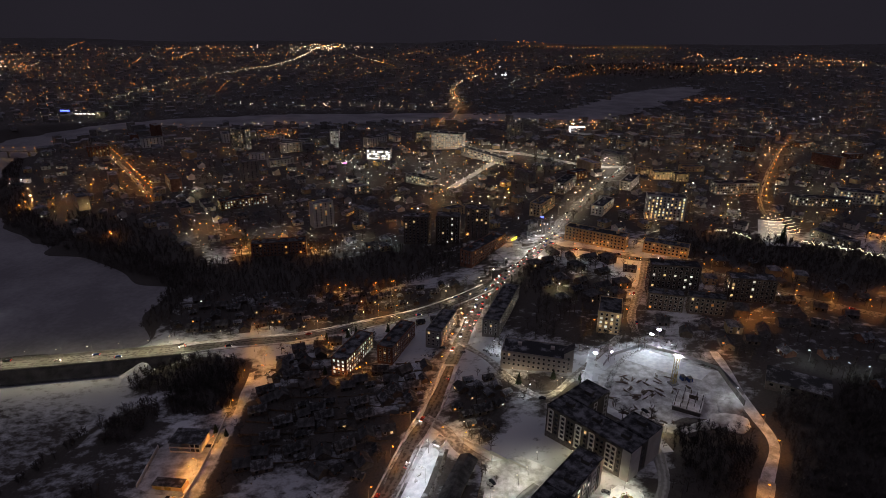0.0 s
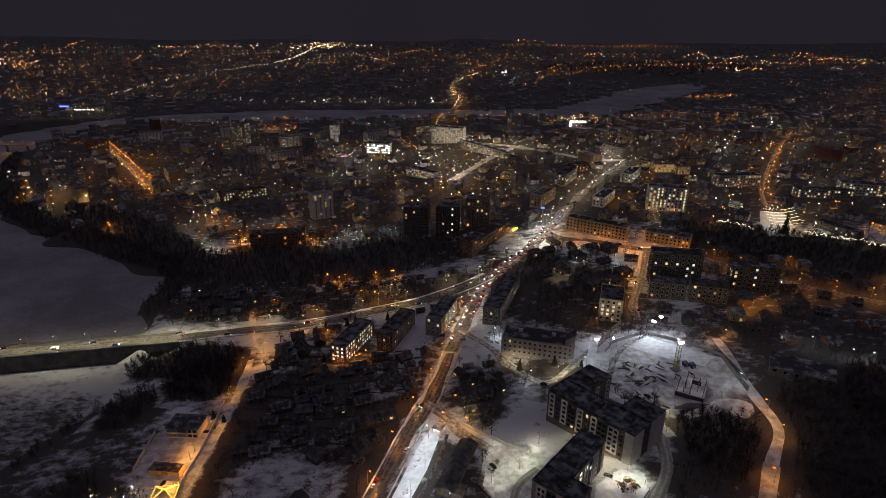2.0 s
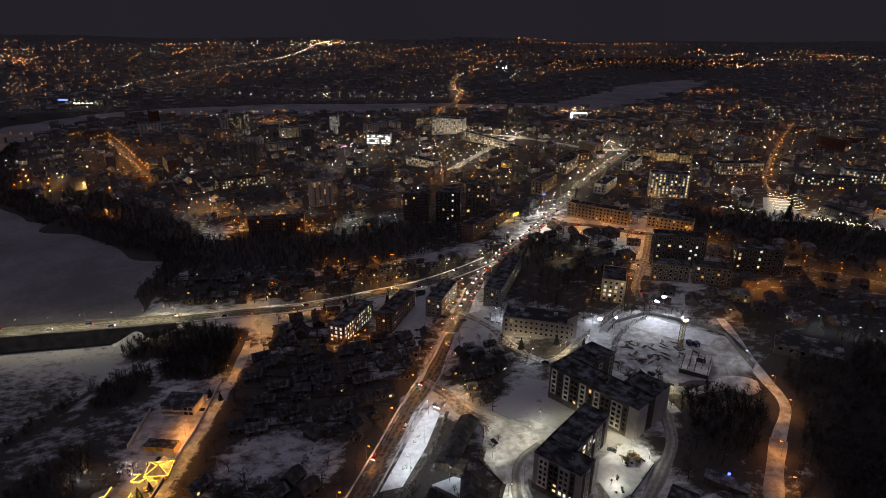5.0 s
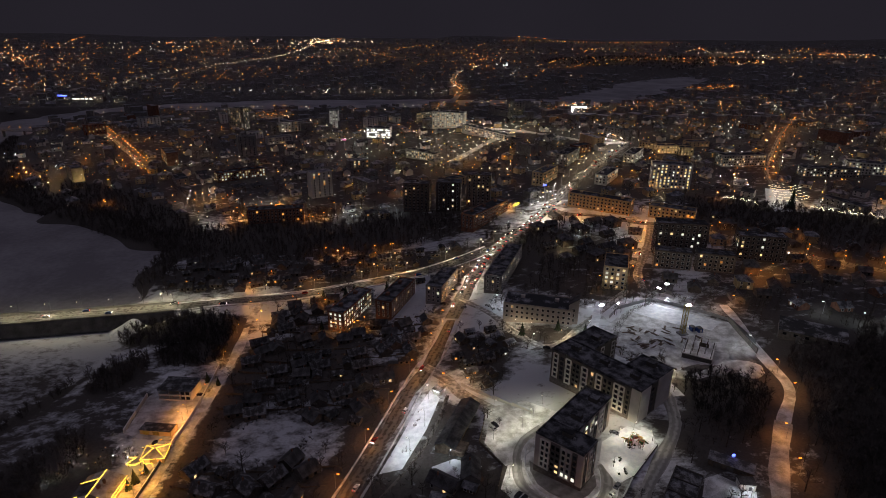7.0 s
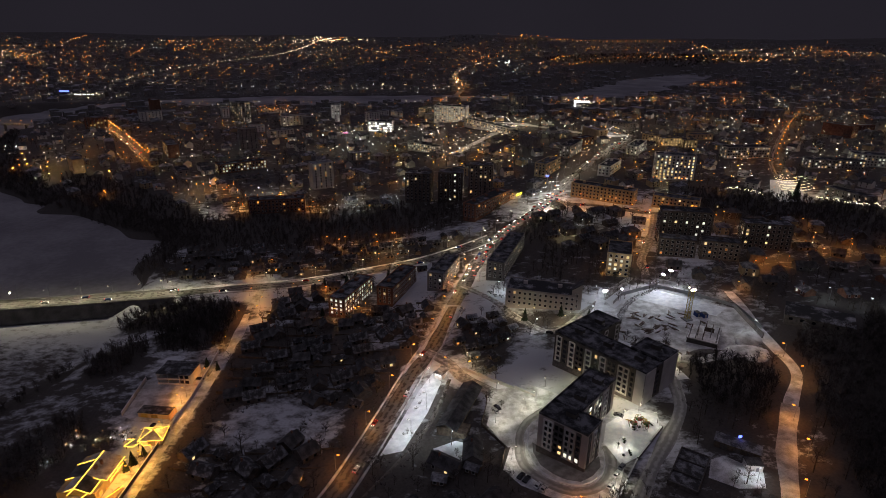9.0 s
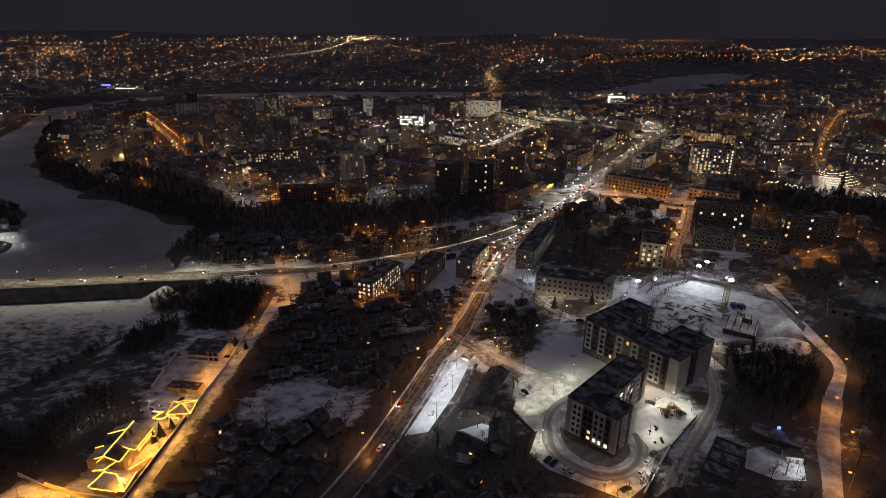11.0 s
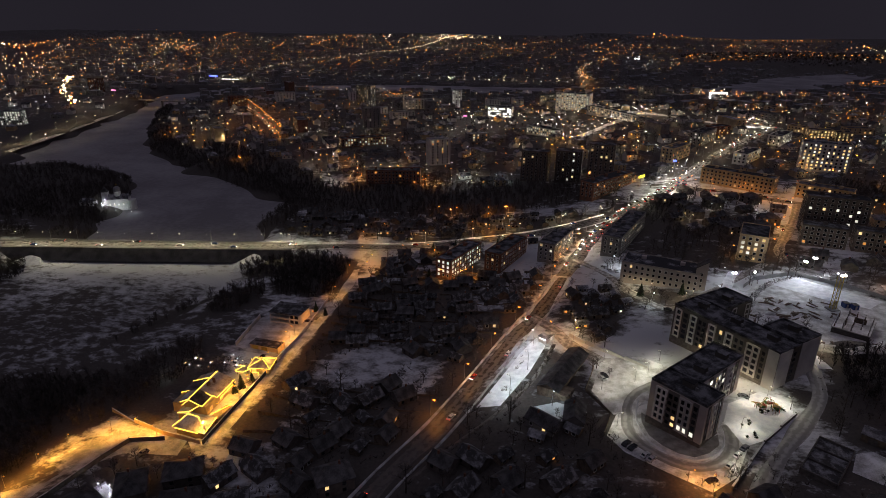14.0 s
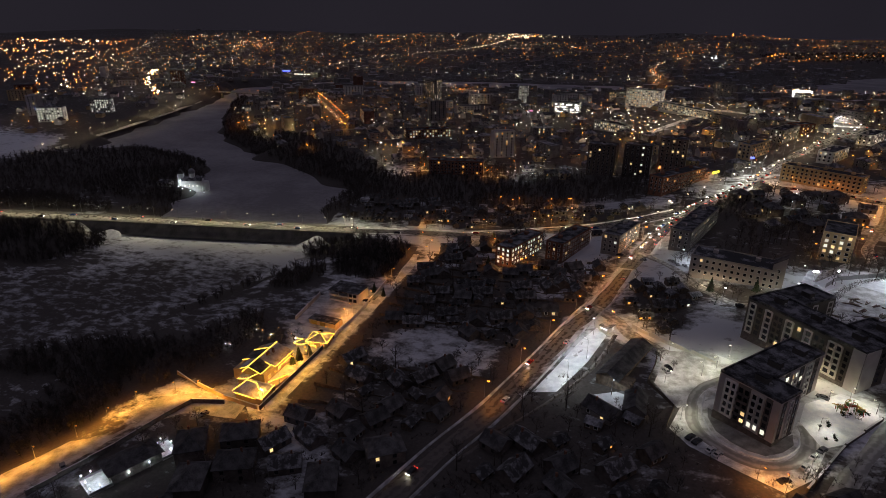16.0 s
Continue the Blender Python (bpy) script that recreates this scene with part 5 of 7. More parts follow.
for x, y, t, k, h in ((26, 246, -60, "bright", 6), (38, 229, 120, "bright", 6), (44, 236, -150, "bright", 6), (50, 247, -120, "bright", 6), (24, 222, 0, "bright", 6), (29, 198, 30, "bright", 6), (50, 170.5, -40, "orange", 6), (57, 166, 90, "orange", 6),
                      (66, 178, 60, "bright", 6), (80, 219, -90, "bright", 6), (94, 215, 180, "bright", 6), (88, 223, -90, "bright", 6), (73, 200, 0, "bright", 6), (52, 301, 60, "cold", 8), (40, 352, 0, "cold", 8), (34, 357, 0, "cold", 8), (88, 312, 120, "cold", 8), (70, 306, 90, "warm", 6),
                      (98, 345, 200, "cold", 6), (66, 244, 40, "warm", 6), (78, 232, 40, "warm", 6)):
    street_lamp(x, y, t, k, h, group="courtyard lamps")


def climbing_frame(x, y, turn, tall):
    """A rope-and-pole playground tower: bent steel poles in three colours, a deck, a slide and nets."""
    ob = thing("climbing_frame", "playground climbing frame of coloured bent poles and boards", "playground", pose(x, y, gz(x, y) + 0.45, 0, 0, turn))
    for k in range(8):
        a = k * math.tau / 8
        c, d, h = math.cos(a) * 2.1, math.sin(a) * 1.6, tall * (0.7 + 0.3 * ((k * 5) % 8) / 8)
        pole = Shape()
        pts = [(c, d, -0.5), (c * 1.08, d * 1.08, h * 0.6), (c * 0.85, d * 0.85, h), (c * 0.3, d * 0.3, h * 1.12)]
        for p, q in zip(pts, pts[1:]):
            pole.tube(p, q, 0.10, 0.10, 6)
        part("post", pole, (YELLOW, PLAY_RED, PLAY_GREEN, YELLOW)[k % 4], ob)
    part("deck", Shape().prism([(math.cos(k * math.tau / 6) * 1.7, math.sin(k * math.tau / 6) * 1.3) for k in range(6)], 1.3, 1.45), WOOD, ob)
    part("panel", Shape().box(0, -1.3, 1.5, 1.8, 0.1, 0.9), PLAY_RED, ob)
    part("panel", Shape().box(-1.6, 0, 1.5, 0.1, 1.6, 0.9), PLAY_GREEN, ob)
    part("slide", Shape().add([(1.7, -0.5, 1.4), (1.7, 0.5, 1.4), (4.6, 0.5, 0.1), (4.6, -0.5, 0.1), (1.7, -0.5, 1.25), (1.7, 0.5, 1.25), (4.6, 0.5, -0.05), (4.6, -0.5, -0.05)], [(0, 3, 2, 1), (4, 5, 6, 7), (0, 1, 5, 4), (1, 2, 6, 5), (2, 3, 7, 6), (3, 0, 4, 7)]), YELLOW, ob, "yellow slide")
    net = Shape()
    for k in range(5):
        net.tube((-1.6 - k * 0.5, -0.9, 1.4 - k * 0.32), (-1.6 - k * 0.5, 0.9, 1.4 - k * 0.32), 0.05, 0.05, 4)
    for b in (-0.9, 0, 0.9):
        net.tube((-1.6, b, 1.4), (-4.0, b, -0.1), 0.05, 0.05, 4)
    part("climbing_net", net, RUBBER, ob)


PLAY_RED, PLAY_GREEN = mottled("red_play_paint", (0.40, 0.05, 0.03), (0.55, 0.09, 0.05), 1, 8, 0.5, 0.05), mottled("green_play_paint", (0.07, 0.16, 0.05), (0.12, 0.26, 0.08), 1, 8, 0.5, 0.05)
for x, y, t, tall in ((86.5, 216.5, 20, 3.4), (83, 214, 110, 2.6), (88.5, 213.5, 70, 2.2)):
    climbing_frame(x, y, t, tall)

# ---- plot fences between the gardens ----
for k in range(17):
    y = 178 + k * 11.5
    if 214 < y < 258:
        continue
    x0, x1 = -119.0, float(np.interp(y, [p[1] for p in MAIN], [p[0] for p in MAIN])) - 13
    cut = x0 + (x1 - x0) * (0.35 + 0.3 * ((k * 37) % 10) / 10)
    for a, b in ((x0, cut - 3), (cut + 3, x1)):
        if b - a < 12 or any(math.hypot((a + b) / 2 - t[0], y - t[1]) < t[2] - 8 for t in TAKEN if t[2] > 18):
            continue
        wall_run("garden_fence", [(a, y + (k % 3) * 1.5), ((a + b) / 2, y + 2.0 - (k % 4)), (b, y + 1)], 1.5, 0.1, WOOD, "dark board fence between garden plots", "fence")

# ---- the snow lot by the main road and its kiosk ----
flat_patch("snow_lot", [(-27, 206), (-17, 208), (-7, 234), (-1, 258), (-6, 266), (-12.5, 251), (-20, 227)], SNOW, "bright clean snow strip beside the main road", lift=0.35)
kiosk = thing("kiosk", "small white roadside kiosk with a lit front", "kiosk", pose(-1, 264, gz(-1, 264), 0, 0, 60))
part("wall", Shape().box(0, 0, -0.5, 7, 4.5, 3.6), PLASTER, kiosk)
part("roof", Shape().box(0, 0, 3.1, 7.8, 5.3, 0.3), ROOF_SNOW, kiosk)
part("sign", Shape().box(-3.6, 0, 2.0, 0.12, 3.6, 0.7), SIGN_WHITE, kiosk, "lit white sign board")
part("window", WINDOWS["wide", "cold"], None, kiosk, "", pose(0, 0, 0, 0, 0, 0) @ pose(1.0, -2.25, 1.6))
# only the kiosk end has a lamp; the other two are added for brightness
for x, y, t in ((-7, 258, -110), (-8, 236, 170), (-14, 216, 150)):
    street_lamp(x, y, t, "flood", 10, group="flood lamps on the snow lot")
for x, y, t in ((94, 556, 0), (88, 543, 40), (104, 573, 0), (112, 590, 60), (124, 585, 180)):
    street_lamp(x, y, t, "flood", 10, group="bright lamps at the crossing")
for x, y, t in ((226, 838, 0), (232, 848, 90), (238, 856, 180), (236, 866, 90)):
    street_lamp(x, y, t, "flood", 8, group="bright lamps on the boulevard")
for x, y, t in ((45, 326, -100), (54, 321, -100), (74, 312, -100)):
    street_lamp(x, y, t, "warm", 6, group="lamps along the school")
for x, y, t in ((121, 262, 180),):
    street_lamp(x, y, t, "warm", 6, group="yard lamps")
for x, y in ((-124, 345), (-125, 358)):
    street_lamp(x, y, 0, "orange", 8, group="lamps along the lane")
for x, y, n, sx, sy in ((-178, 585, 12, 34, 12), (-355, 592, 2, 6, 5), (-95, 470, 3, 14, 4), (-52, 470, 3, 14, 4), (-60, 338, 4, 16, 5), (-240, 610, 5, 30, 12), (-480, 690, 7, 50, 22)):
    for k in range(n):
        street_lamp(x + sx * random.uniform(-1, 1), y + sy * random.uniform(-1, 1), random.uniform(0, 360), "orange", 8, group="lamps among the trees")
street_lamp(107, 378, 0, "orange", 8, group="yard lamps")
street_lamp(2, 268, 150, "orange", 8, group="lamps along the side street")
street_lamp(12, 262, 40, "orange", 8, group="lamps along the side street")
street_lamp(14, 275, 200, "warm", 6, group="lamps along the side street")

ribbon("footpath", [(3, 260), (-2, 238), (-9, 219), (-19, 201), (-34, 178), (-46, 158)], 2.4, SALTED, "trodden footpath behind the hedge", "path", lift=0.3)
barn = thing("barn", "long low dark barn with a snow-streaked roof", "barn", pose(8, 233, gz(8, 233), 0, 0, 69))
part("wall", Shape().box(0, 0, -1.5, 36, 9, 4.8), WOOD, barn)
part("roof", Shape().gable(36, 9, 3.3, 2.2, 0.6, 0.2), ROOF_DARK, barn)
part("lean_to", Shape().box(-14, -6.5, -1.5, 8, 5, 3.8), WOOD, barn)
wall_run("garden_fence", [(21, 247), (21, 238), (17.5, 221), (27, 205), (24, 192)], 1.8, 0.12, WOOD, "dark board fence round the barn yard", "fence")
flat_patch("yard", [(-4, 208), (6, 212), (18, 206), (14, 197), (0, 200)], SNOW, "small snowed yard under a cold lamp", lift=0.3)
street_lamp(4, 213, -80, "cold", 6, group="yard lamps")

# ---- the building site ----
rngs = np.random.default_rng(3)
SITE = [(112, 334), (122, 341), (137, 351), (175, 321), (176, 292), (150, 268), (132, 262), (120, 272), (92, 290), (98, 318)]
flat_patch("building_site", SITE, TRODDEN, "trampled snow of the building site", lift=0.3)
flat_patch("snow_lot", [(118, 338), (137, 349), (170, 322), (160, 312), (140, 322)], SNOW, "clean snow at the back of the building site", lift=0.42)
ribbon("road", [(104, 352), (96, 332), (88, 306), (92, 290), (104, 276), (114, 262), (118, 244)], 7, SNOW, "snowed access road of the building site", lift=0.46)
fence = [(104, 330), (112, 342), (137, 354), (158, 340), (176, 323), (178, 296)]
wall_run("site_fence", fence, 2.4, 0.12, METAL, "grey sheet fence round the building site", "fence")
wall_run("site_fence", [(174.5, 323), (174, 306), (174, 286)], 3.4, 0.5, STONE, "dark high wall along the lane")


def slab_under_construction():
    z = gz(145, 288)
    ob = thing("concrete_shell", "new concrete floor with bare columns and snow", "building site", pose(142.6, 287.4, z, 0, 0, -29))
    part("basement", Shape().box(0, 0, -2, 15.2, 17.6, 4.6), STONE, ob, "dark basement walls")
    part("slab", Shape().box(0, 0, 2.6, 16, 18.4, 0.35), CONCRETE, ob)
    part("snow_cover", Shape().box(0, 0, 2.96, 15.4, 17.8, 0.08), TRODDEN, ob)
    for i in range(5):
        for j in range(5):
            if (i * 3 + j) % 5 == 4:
                continue
            h = 1.4 + 1.8 * ((i * 7 + j * 3) % 4) / 3
            col = part("column", Shape().box(-6.8 + i * 3.4, -8.2 + j * 4.1, 3.0, 0.5, 0.5, h), CONCRETE if (i + j) % 3 else RUST, ob)
            part("rebar", Shape().tube((-6.8 + i * 3.4, -8.2 + j * 4.1, 3.0 + h), (-6.8 + i * 3.4, -8.2 + j * 4.1, 4.1 + h), 0.08, 0.08, 4), RUST, col)
    part("formwork", Shape().box(2, 3, 3.0, 5, 0.3, 2.6), WOOD, ob)
    part("formwork", Shape().box(-3, -3, 3.0, 0.3, 4.6, 2.4), WOOD, ob)


slab_under_construction()


def tower_crane(x, y, h):
    z = gz(x, y)
    ob = thing("crane_mast", "yellow lattice crane mast with a flood lamp", "crane", pose(x, y, z, 0, 0, 20))
    part("footing", Shape().box(0, 0, -0.5, 5, 5, 1.4), CONCRETE, ob)
    for a, b in ((-1, -1), (1, -1), (1, 1), (-1, 1)):
        part("chord", Shape().box(a, b, 0.9, 0.24, 0.24, h), YELLOW, ob)
    lace = Shape()
    for k in range(int(h / 2)):
        for (a, b), (c, d) in (((-1, -1), (1, -1)), ((1, -1), (1, 1)), ((1, 1), (-1, 1)), ((-1, 1), (-1, -1))):
            lace.tube((a, b, 1 + k * 2), (c, d, 3 + k * 2), 0.08, 0.08, 4)
            lace.tube((a, b, 1 + k * 2), (c, d, 1 + k * 2), 0.07, 0.07, 4)
    part("lattice", lace, YELLOW, ob)
    part("platform", Shape().box(0, 0, h + 0.9, 3.4, 3.4, 0.2), METAL, ob)
    for k, turn in enumerate((-35, 25, 95, 185)):
        lamp = part("floodlight", Shape().box(0, 0.16, -0.35, 0.9, 0.24, 0.7), METAL, ob, "floodlight on the crane mast", pose(0, 0, h + 1.5, 0, 0, turn) @ pose(0, -1.75, 0, -48))
        part("lens", Shape().add([(-0.4, 0, -0.3), (0.4, 0, -0.3), (0.4, 0, 0.3), (-0.4, 0, 0.3)], [(0, 1, 2, 3)]), CRANE_FLOOD, lamp, "glaring lens")


CRANE_FLOOD = shining("crane_flood", (1.0, 0.90, 0.76), 5200)
tower_crane(141.5, 309, 18.4)
SITE_FLOOD = shining("site_flood", (0.86, 0.93, 1.0), 3600)
YARD_FLOOD = shining("yard_flood", (0.86, 0.93, 1.0), 700)


def flood_mast(x, y, turn, h, lens=SITE_FLOOD):
    """A steel mast with two floodlights tipped down; turn 0 shines to the south."""
    ob = thing("floodlight_mast", "steel mast with two glaring white floodlights", "floodlight", pose(x, y, gz(x, y), 0, 0, turn), "flood lamps of the building site")
    part("pole", Shape().tube((0, 0, -0.5), (0, 0, h), 0.14, 0.09, 6), METAL, ob)
    part("bracket", Shape().box(0, 0, h - 0.15, 2.2, 0.14, 0.14), METAL, ob)
    for k in (-0.7, 0.7):
        lamp = part("floodlight", Shape().box(0, 0.16, -0.3, 0.9, 0.24, 0.6), METAL, ob, "", pose(k, -0.35, h - 0.3, -32, 0, k * 25))
        part("lens", Shape().add([(-0.4, 0, -0.25), (0.4, 0, -0.25), (0.4, 0, 0.25), (-0.4, 0, 0.25)], [(0, 1, 2, 3)]), lens, lamp, "glaring lens")


flood_mast(149, 361, -18, 9)
flood_mast(143, 357, -40, 8)
flood_mast(109.3, 334, 60, 9, YARD_FLOOD)
flood_mast(99.8, 336, 0, 7, YARD_FLOOD)
for x, y, t in ((148.9, 313.1, 12), (152.4, 311.4, 8)):
    box = thing("site_container", "dark blue site container with a flat roof", "container", pose(x, y, gz(x, y) + 0.3, 0, 0, t), "site containers")
    part("body", Shape().box(0, 0, 0, 2.6, 3.4, 2.5), PAINTS[4], box)
    part("roof", Shape().box(0, 0, 2.5, 2.8, 3.6, 0.12), ROOF_DARK, box)
    part("door", Shape().box(0, -1.73, 0.15, 1.0, 0.06, 2.0), METAL, box)
hedge = Shape()
for hx, hy, dx, dy in curve_points([(141, 352), (131, 346), (121.6, 339), (113, 329), (106, 317.5), (101, 305)], 0.35):
    for k in range(4):
        o, a, ln = rngs.uniform(-1.8, 1.8), rngs.uniform(0, math.tau), rngs.uniform(0.8, 1.9)
        bx, by = hx + dy * o, hy - dx * o
        hedge.add([(bx - 0.1, by, gz(bx, by)), (bx + 0.1, by + 0.1, gz(bx, by)), (bx + math.cos(a) * ln * 0.6, by + math.sin(a) * ln * 0.6, gz(bx, by) + ln)], [(0, 1, 2)])
tagged(thing("hedge", "dark bare hedge along the building site", "hedge", data=hedge.mesh("hedge", TWIGS)), kind="stuff")
BOARD = [Shape().box(0, 0, 0, 4.2, 0.35, 0.35).mesh("board", m) for m in (RUST, WOOD)]
for k in range(90):
    x, y = float(rngs.uniform(98, 160)), float(rngs.uniform(266, 318))
    if within([(140, 288, 18, 12, 14)], x, y) > 0.3 or within([(122, 296, 26, 24, 0)], x, y) < 0.2 and k % 3:
        continue
    stack = thing("timber_stack", "stack of boards half under snow", "timber", pose(x, y, gz(x, y) + 0.3, 0, 0, float(rngs.uniform(0, 180))), "building materials")
    n = int(rngs.integers(2, 5))
    for j in range(n):
        part("board", BOARD[k % 2], None, stack, "", pose(float(rngs.normal() * 0.4), j * 0.45 - n * 0.22, 0.05 * j, 0, 0, float(rngs.normal() * 7)) @ Matrix.Scale(float(rngs.uniform(0.6, 1.4)), 4, (1, 0, 0)))



def mound(x, y, rx, ry, h, material, label, seed):
    r = np.random.default_rng(seed)
    bm = bmesh.new()
    bmesh.ops.create_icosphere(bm, subdivisions=3, radius=1)
    off = Vector((float(r.uniform(0, 50)), 0, 0))
    for v in bm.verts:
        n = 1 + 0.35 * noise.noise(v.co * 1.6 + off) + 0.15 * noise.noise(v.co * 4 + off)
        v.co = Vector((v.co.x * rx * n, v.co.y * ry * n, max(-0.25, v.co.z) * h * n))
    for f in bm.faces:
        f.smooth = True
    me = bpy.data.meshes.new("mound")
    bm.to_mesh(me)
    bm.free()
    me.materials.append(material)
    thing("mound", label, "mound", pose(x, y, gz(x, y) - 0.1, 0, 0, float(r.uniform(0, 50))), "spoil heaps", data=me)


for k, (x, y, rx, ry, h) in enumerate(((137, 272, 12, 3.5, 1.3), (166, 285, 11, 7, 1.6), (158, 274, 12, 6, 1.4), (128, 267, 9, 4, 0.9), (112, 300, 6, 3, 0.6), (104, 310, 7, 3, 0.7), (147, 270, 11, 4, 1.2), (164, 270, 9, 6, 1.2))):
    mound(x, y, rx, ry, h, STONE if k == 0 else TRODDEN, "dark heap of dug earth" if k == 0 else "heap of dug earth under snow", k)

# ---- the low sheds between the site and the lane ----
depot = thing("warehouse", "low dark flat-roofed warehouse with snow on its roof", "warehouse", pose(213, 302, gz(213, 302), 0, 0, -29))
part("wall", Shape().box(0, 0, -2, 34, 19, 7), STONE, depot)
part("roof", Shape().box(0, 0, 5, 34.6, 19.6, 0.3), BITUMEN_SNOW, depot, "flat roof under patchy snow")
for k in range(6):
    part("window", WINDOWS["wide_dark", "dark"], None, depot, "", pose(-14 + k * 5.6, -9.52, 3.2))
part("porch", Shape().box(-6, -10.4, -1, 4, 1.8, 4.2), CONCRETE, depot)
ruin = thing("unfinished_building", "roofless walls of an unfinished long building under snow", "building", pose(97, 186, gz(97, 186), 0, 0, 57))
for a, b, sx, sy in ((0, -5.4, 23, 0.4), (0, 5.4, 23, 0.4), (-11.3, 0, 0.4, 10.4), (11.3, 0, 0.4, 10.4), (-4, 0, 0.3, 10.4), (4, 0, 0.3, 10.4)):
    part("wall", Shape().box(a, b, -2, sx, sy, 3.6), STONE, ruin)
part("floor", Shape().box(0, 0, -1, 22.2, 10.4, 1.9), ROOF_PATCHY, ruin, "snow lying between the walls")
shed = thing("shed", "long low shed with a dark monopitch roof", "shed", pose(121, 198, gz(121, 198), 0, 0, -31))
part("wall", Shape().box(0, 0, -1.5, 17, 6, 4.4), WOOD, shed)
part("roof", Shape().box(0, 0, 2.9, 17.8, 6.8, 0.25), ROOF_SNOW, shed)
for k in (-5, 0, 5):
    part("door", Shape().box(k, -3.04, 0, 2.6, 0.08, 2.2), STONE, shed)
hut = thing("hut", "small hut with a white front under a cold lamp", "hut", pose(122, 187, gz(122, 187), 0, 0, -6))
part("wall", Shape().box(0, 0, -1, 6, 4.5, 4.2), PLASTER, hut)
part("roof", Shape().box(0, 0, 3.2, 6.5, 5, 0.25), ROOF_DARK, hut)
part("door", Shape().box(1, -2.28, 0, 1.1, 0.08, 2.1), METAL, hut)
street_lamp(120, 179, 60, "cold", 6, group="yard lamps")
flat_patch("yard", [(108, 192), (114, 194), (125, 184), (122, 176), (112, 176), (103, 182)], TRODDEN, "snowed yard by the hut", lift=0.28)
blue = thing("lit_sign", "small blue lamp on the shed roof", "sign", pose(123, 201, gz(123, 201)), "lit signs")
part("board", Shape().box(0, 0, 3.3, 1.2, 0.3, 1.1), SIGN_BLUE, blue)
part("support", Shape().box(0, 0.3, 1, 0.15, 0.15, 2.6), METAL, blue)

# ---- the flat-roofed villa on the west lane ----
villa = thing("villa", "two-storey flat-roofed pale villa with terraces", "house", pose(-143.2, 273.4, gz(-143.2, 273.4), 0, 0, -3) @ Matrix.Scale(0.93, 4))
part("wall", Shape().box(-2.8, 2.0, -2, 12.6, 9.6, 9.0), PLASTER, villa)
part("wing", Shape().box(6.0, 0.0, -2, 6.6, 13.2, 9.0), PLASTER, villa)
for zz in (0.2, 3.4):
    slab = part("terrace", Shape().box(-3.6, -4.9, zz, 12.6, 4.4, 0.35), PLASTER, villa, "projecting terrace slab")
    part("railing", Shape().box(-3.6, -7.0, zz + 0.35, 12.4, 0.1, 0.75), PLASTER, slab, "pale terrace parapet")
    part("railing", Shape().box(-9.85, -4.9, zz + 0.35, 0.1, 4.2, 0.75), PLASTER, slab, "pale terrace parapet")
    band = part("sill_band", Shape().box(6.0, -6.75, zz + 0.1, 6.9, 0.5, 0.5), PLASTER, villa)
    for k in (4.5, 7.4):
        part("window", WINDOWS["bay_dark", "dark"], None, villa, "", pose(k, -6.62, zz + 1.9))
    for k in (-7.4, -4.4, -1.2):
        part("window", WINDOWS["bay_dark", "dark"], None, villa, "", pose(k, -2.82, zz + 1.7))
for k in (-9.6, -3.4):
    part("terrace_post", Shape().box(k, -6.8, -2, 0.35, 0.35, 9.0), PLASTER, villa)
rf = part("roof", Shape().box(0, -0.2, 7.0, 20.2, 14.2, 0.4), ROOF_PATCHY, villa, "dark flat roof with standing seams")
for k in range(10):
    part("roof_seam", Shape().box(-9.4 + k * 2.1, -0.2, 7.4, 0.14, 14.0, 0.14), STONE, rf)
garage = thing("garage", "low garage with a snowy flat roof, lit yellow", "garage", pose(-141.3, 241.4, gz(-141.3, 241.4), 0, 0, -5))
part("wall", Shape().box(0, 0, -1, 15.6, 5.6, 3.9), OCHRE, garage)
part("roof", Shape().box(0, 0, 2.9, 16.2, 6.2, 0.3), ROOF_PATCHY, garage)
part("side_wall", Shape().box(8.6, -0.4, -1, 0.4, 6.6, 4.3), OCHRE, garage)
# yellow paint on the doors carries the pavilion garlands' light
for k in (-4.8, 0.4):
    part("door", Shape().box(k, -2.83, 0, 3.4, 0.1, 2.3), YELLOW, garage, "garage door, garland light put into its yellow")
flat_patch("yard", [(-157.6, 240), (-160, 270), (-153, 284), (-131, 284), (-130, 234), (-150, 236)], TRODDEN, "snowed yard of the villa", lift=0.28)
wall_run("yard_wall", [(-158, 240), (-159.4, 255), (-160.6, 270.5)], 2.2, 0.3, PLASTER, "pale yard wall", top=SNOW)
wall_run("yard_wall", [(-130.5, 232), (-129.6, 255), (-130.5, 280), (-132, 300)], 2.0, 0.3, PLASTER, "pale wall along the lane", top=SNOW)
# added lamps, put in the yard to light the villa's front
for x, y, t in ((-132.6, 256, 180), (-132.6, 250, 180)):
    street_lamp(x, y, t, "orange", 6, group="yard lamps")

# ---- the house with garlands on its eaves ----
def garland_run(ob, pts, r=0.11):
    s = Shape()
    for p, q in zip(pts, pts[1:]):
        s.tube(p, q, r, r, 4)
    part("garland", s, GARLAND, ob, "glowing yellow light garland")


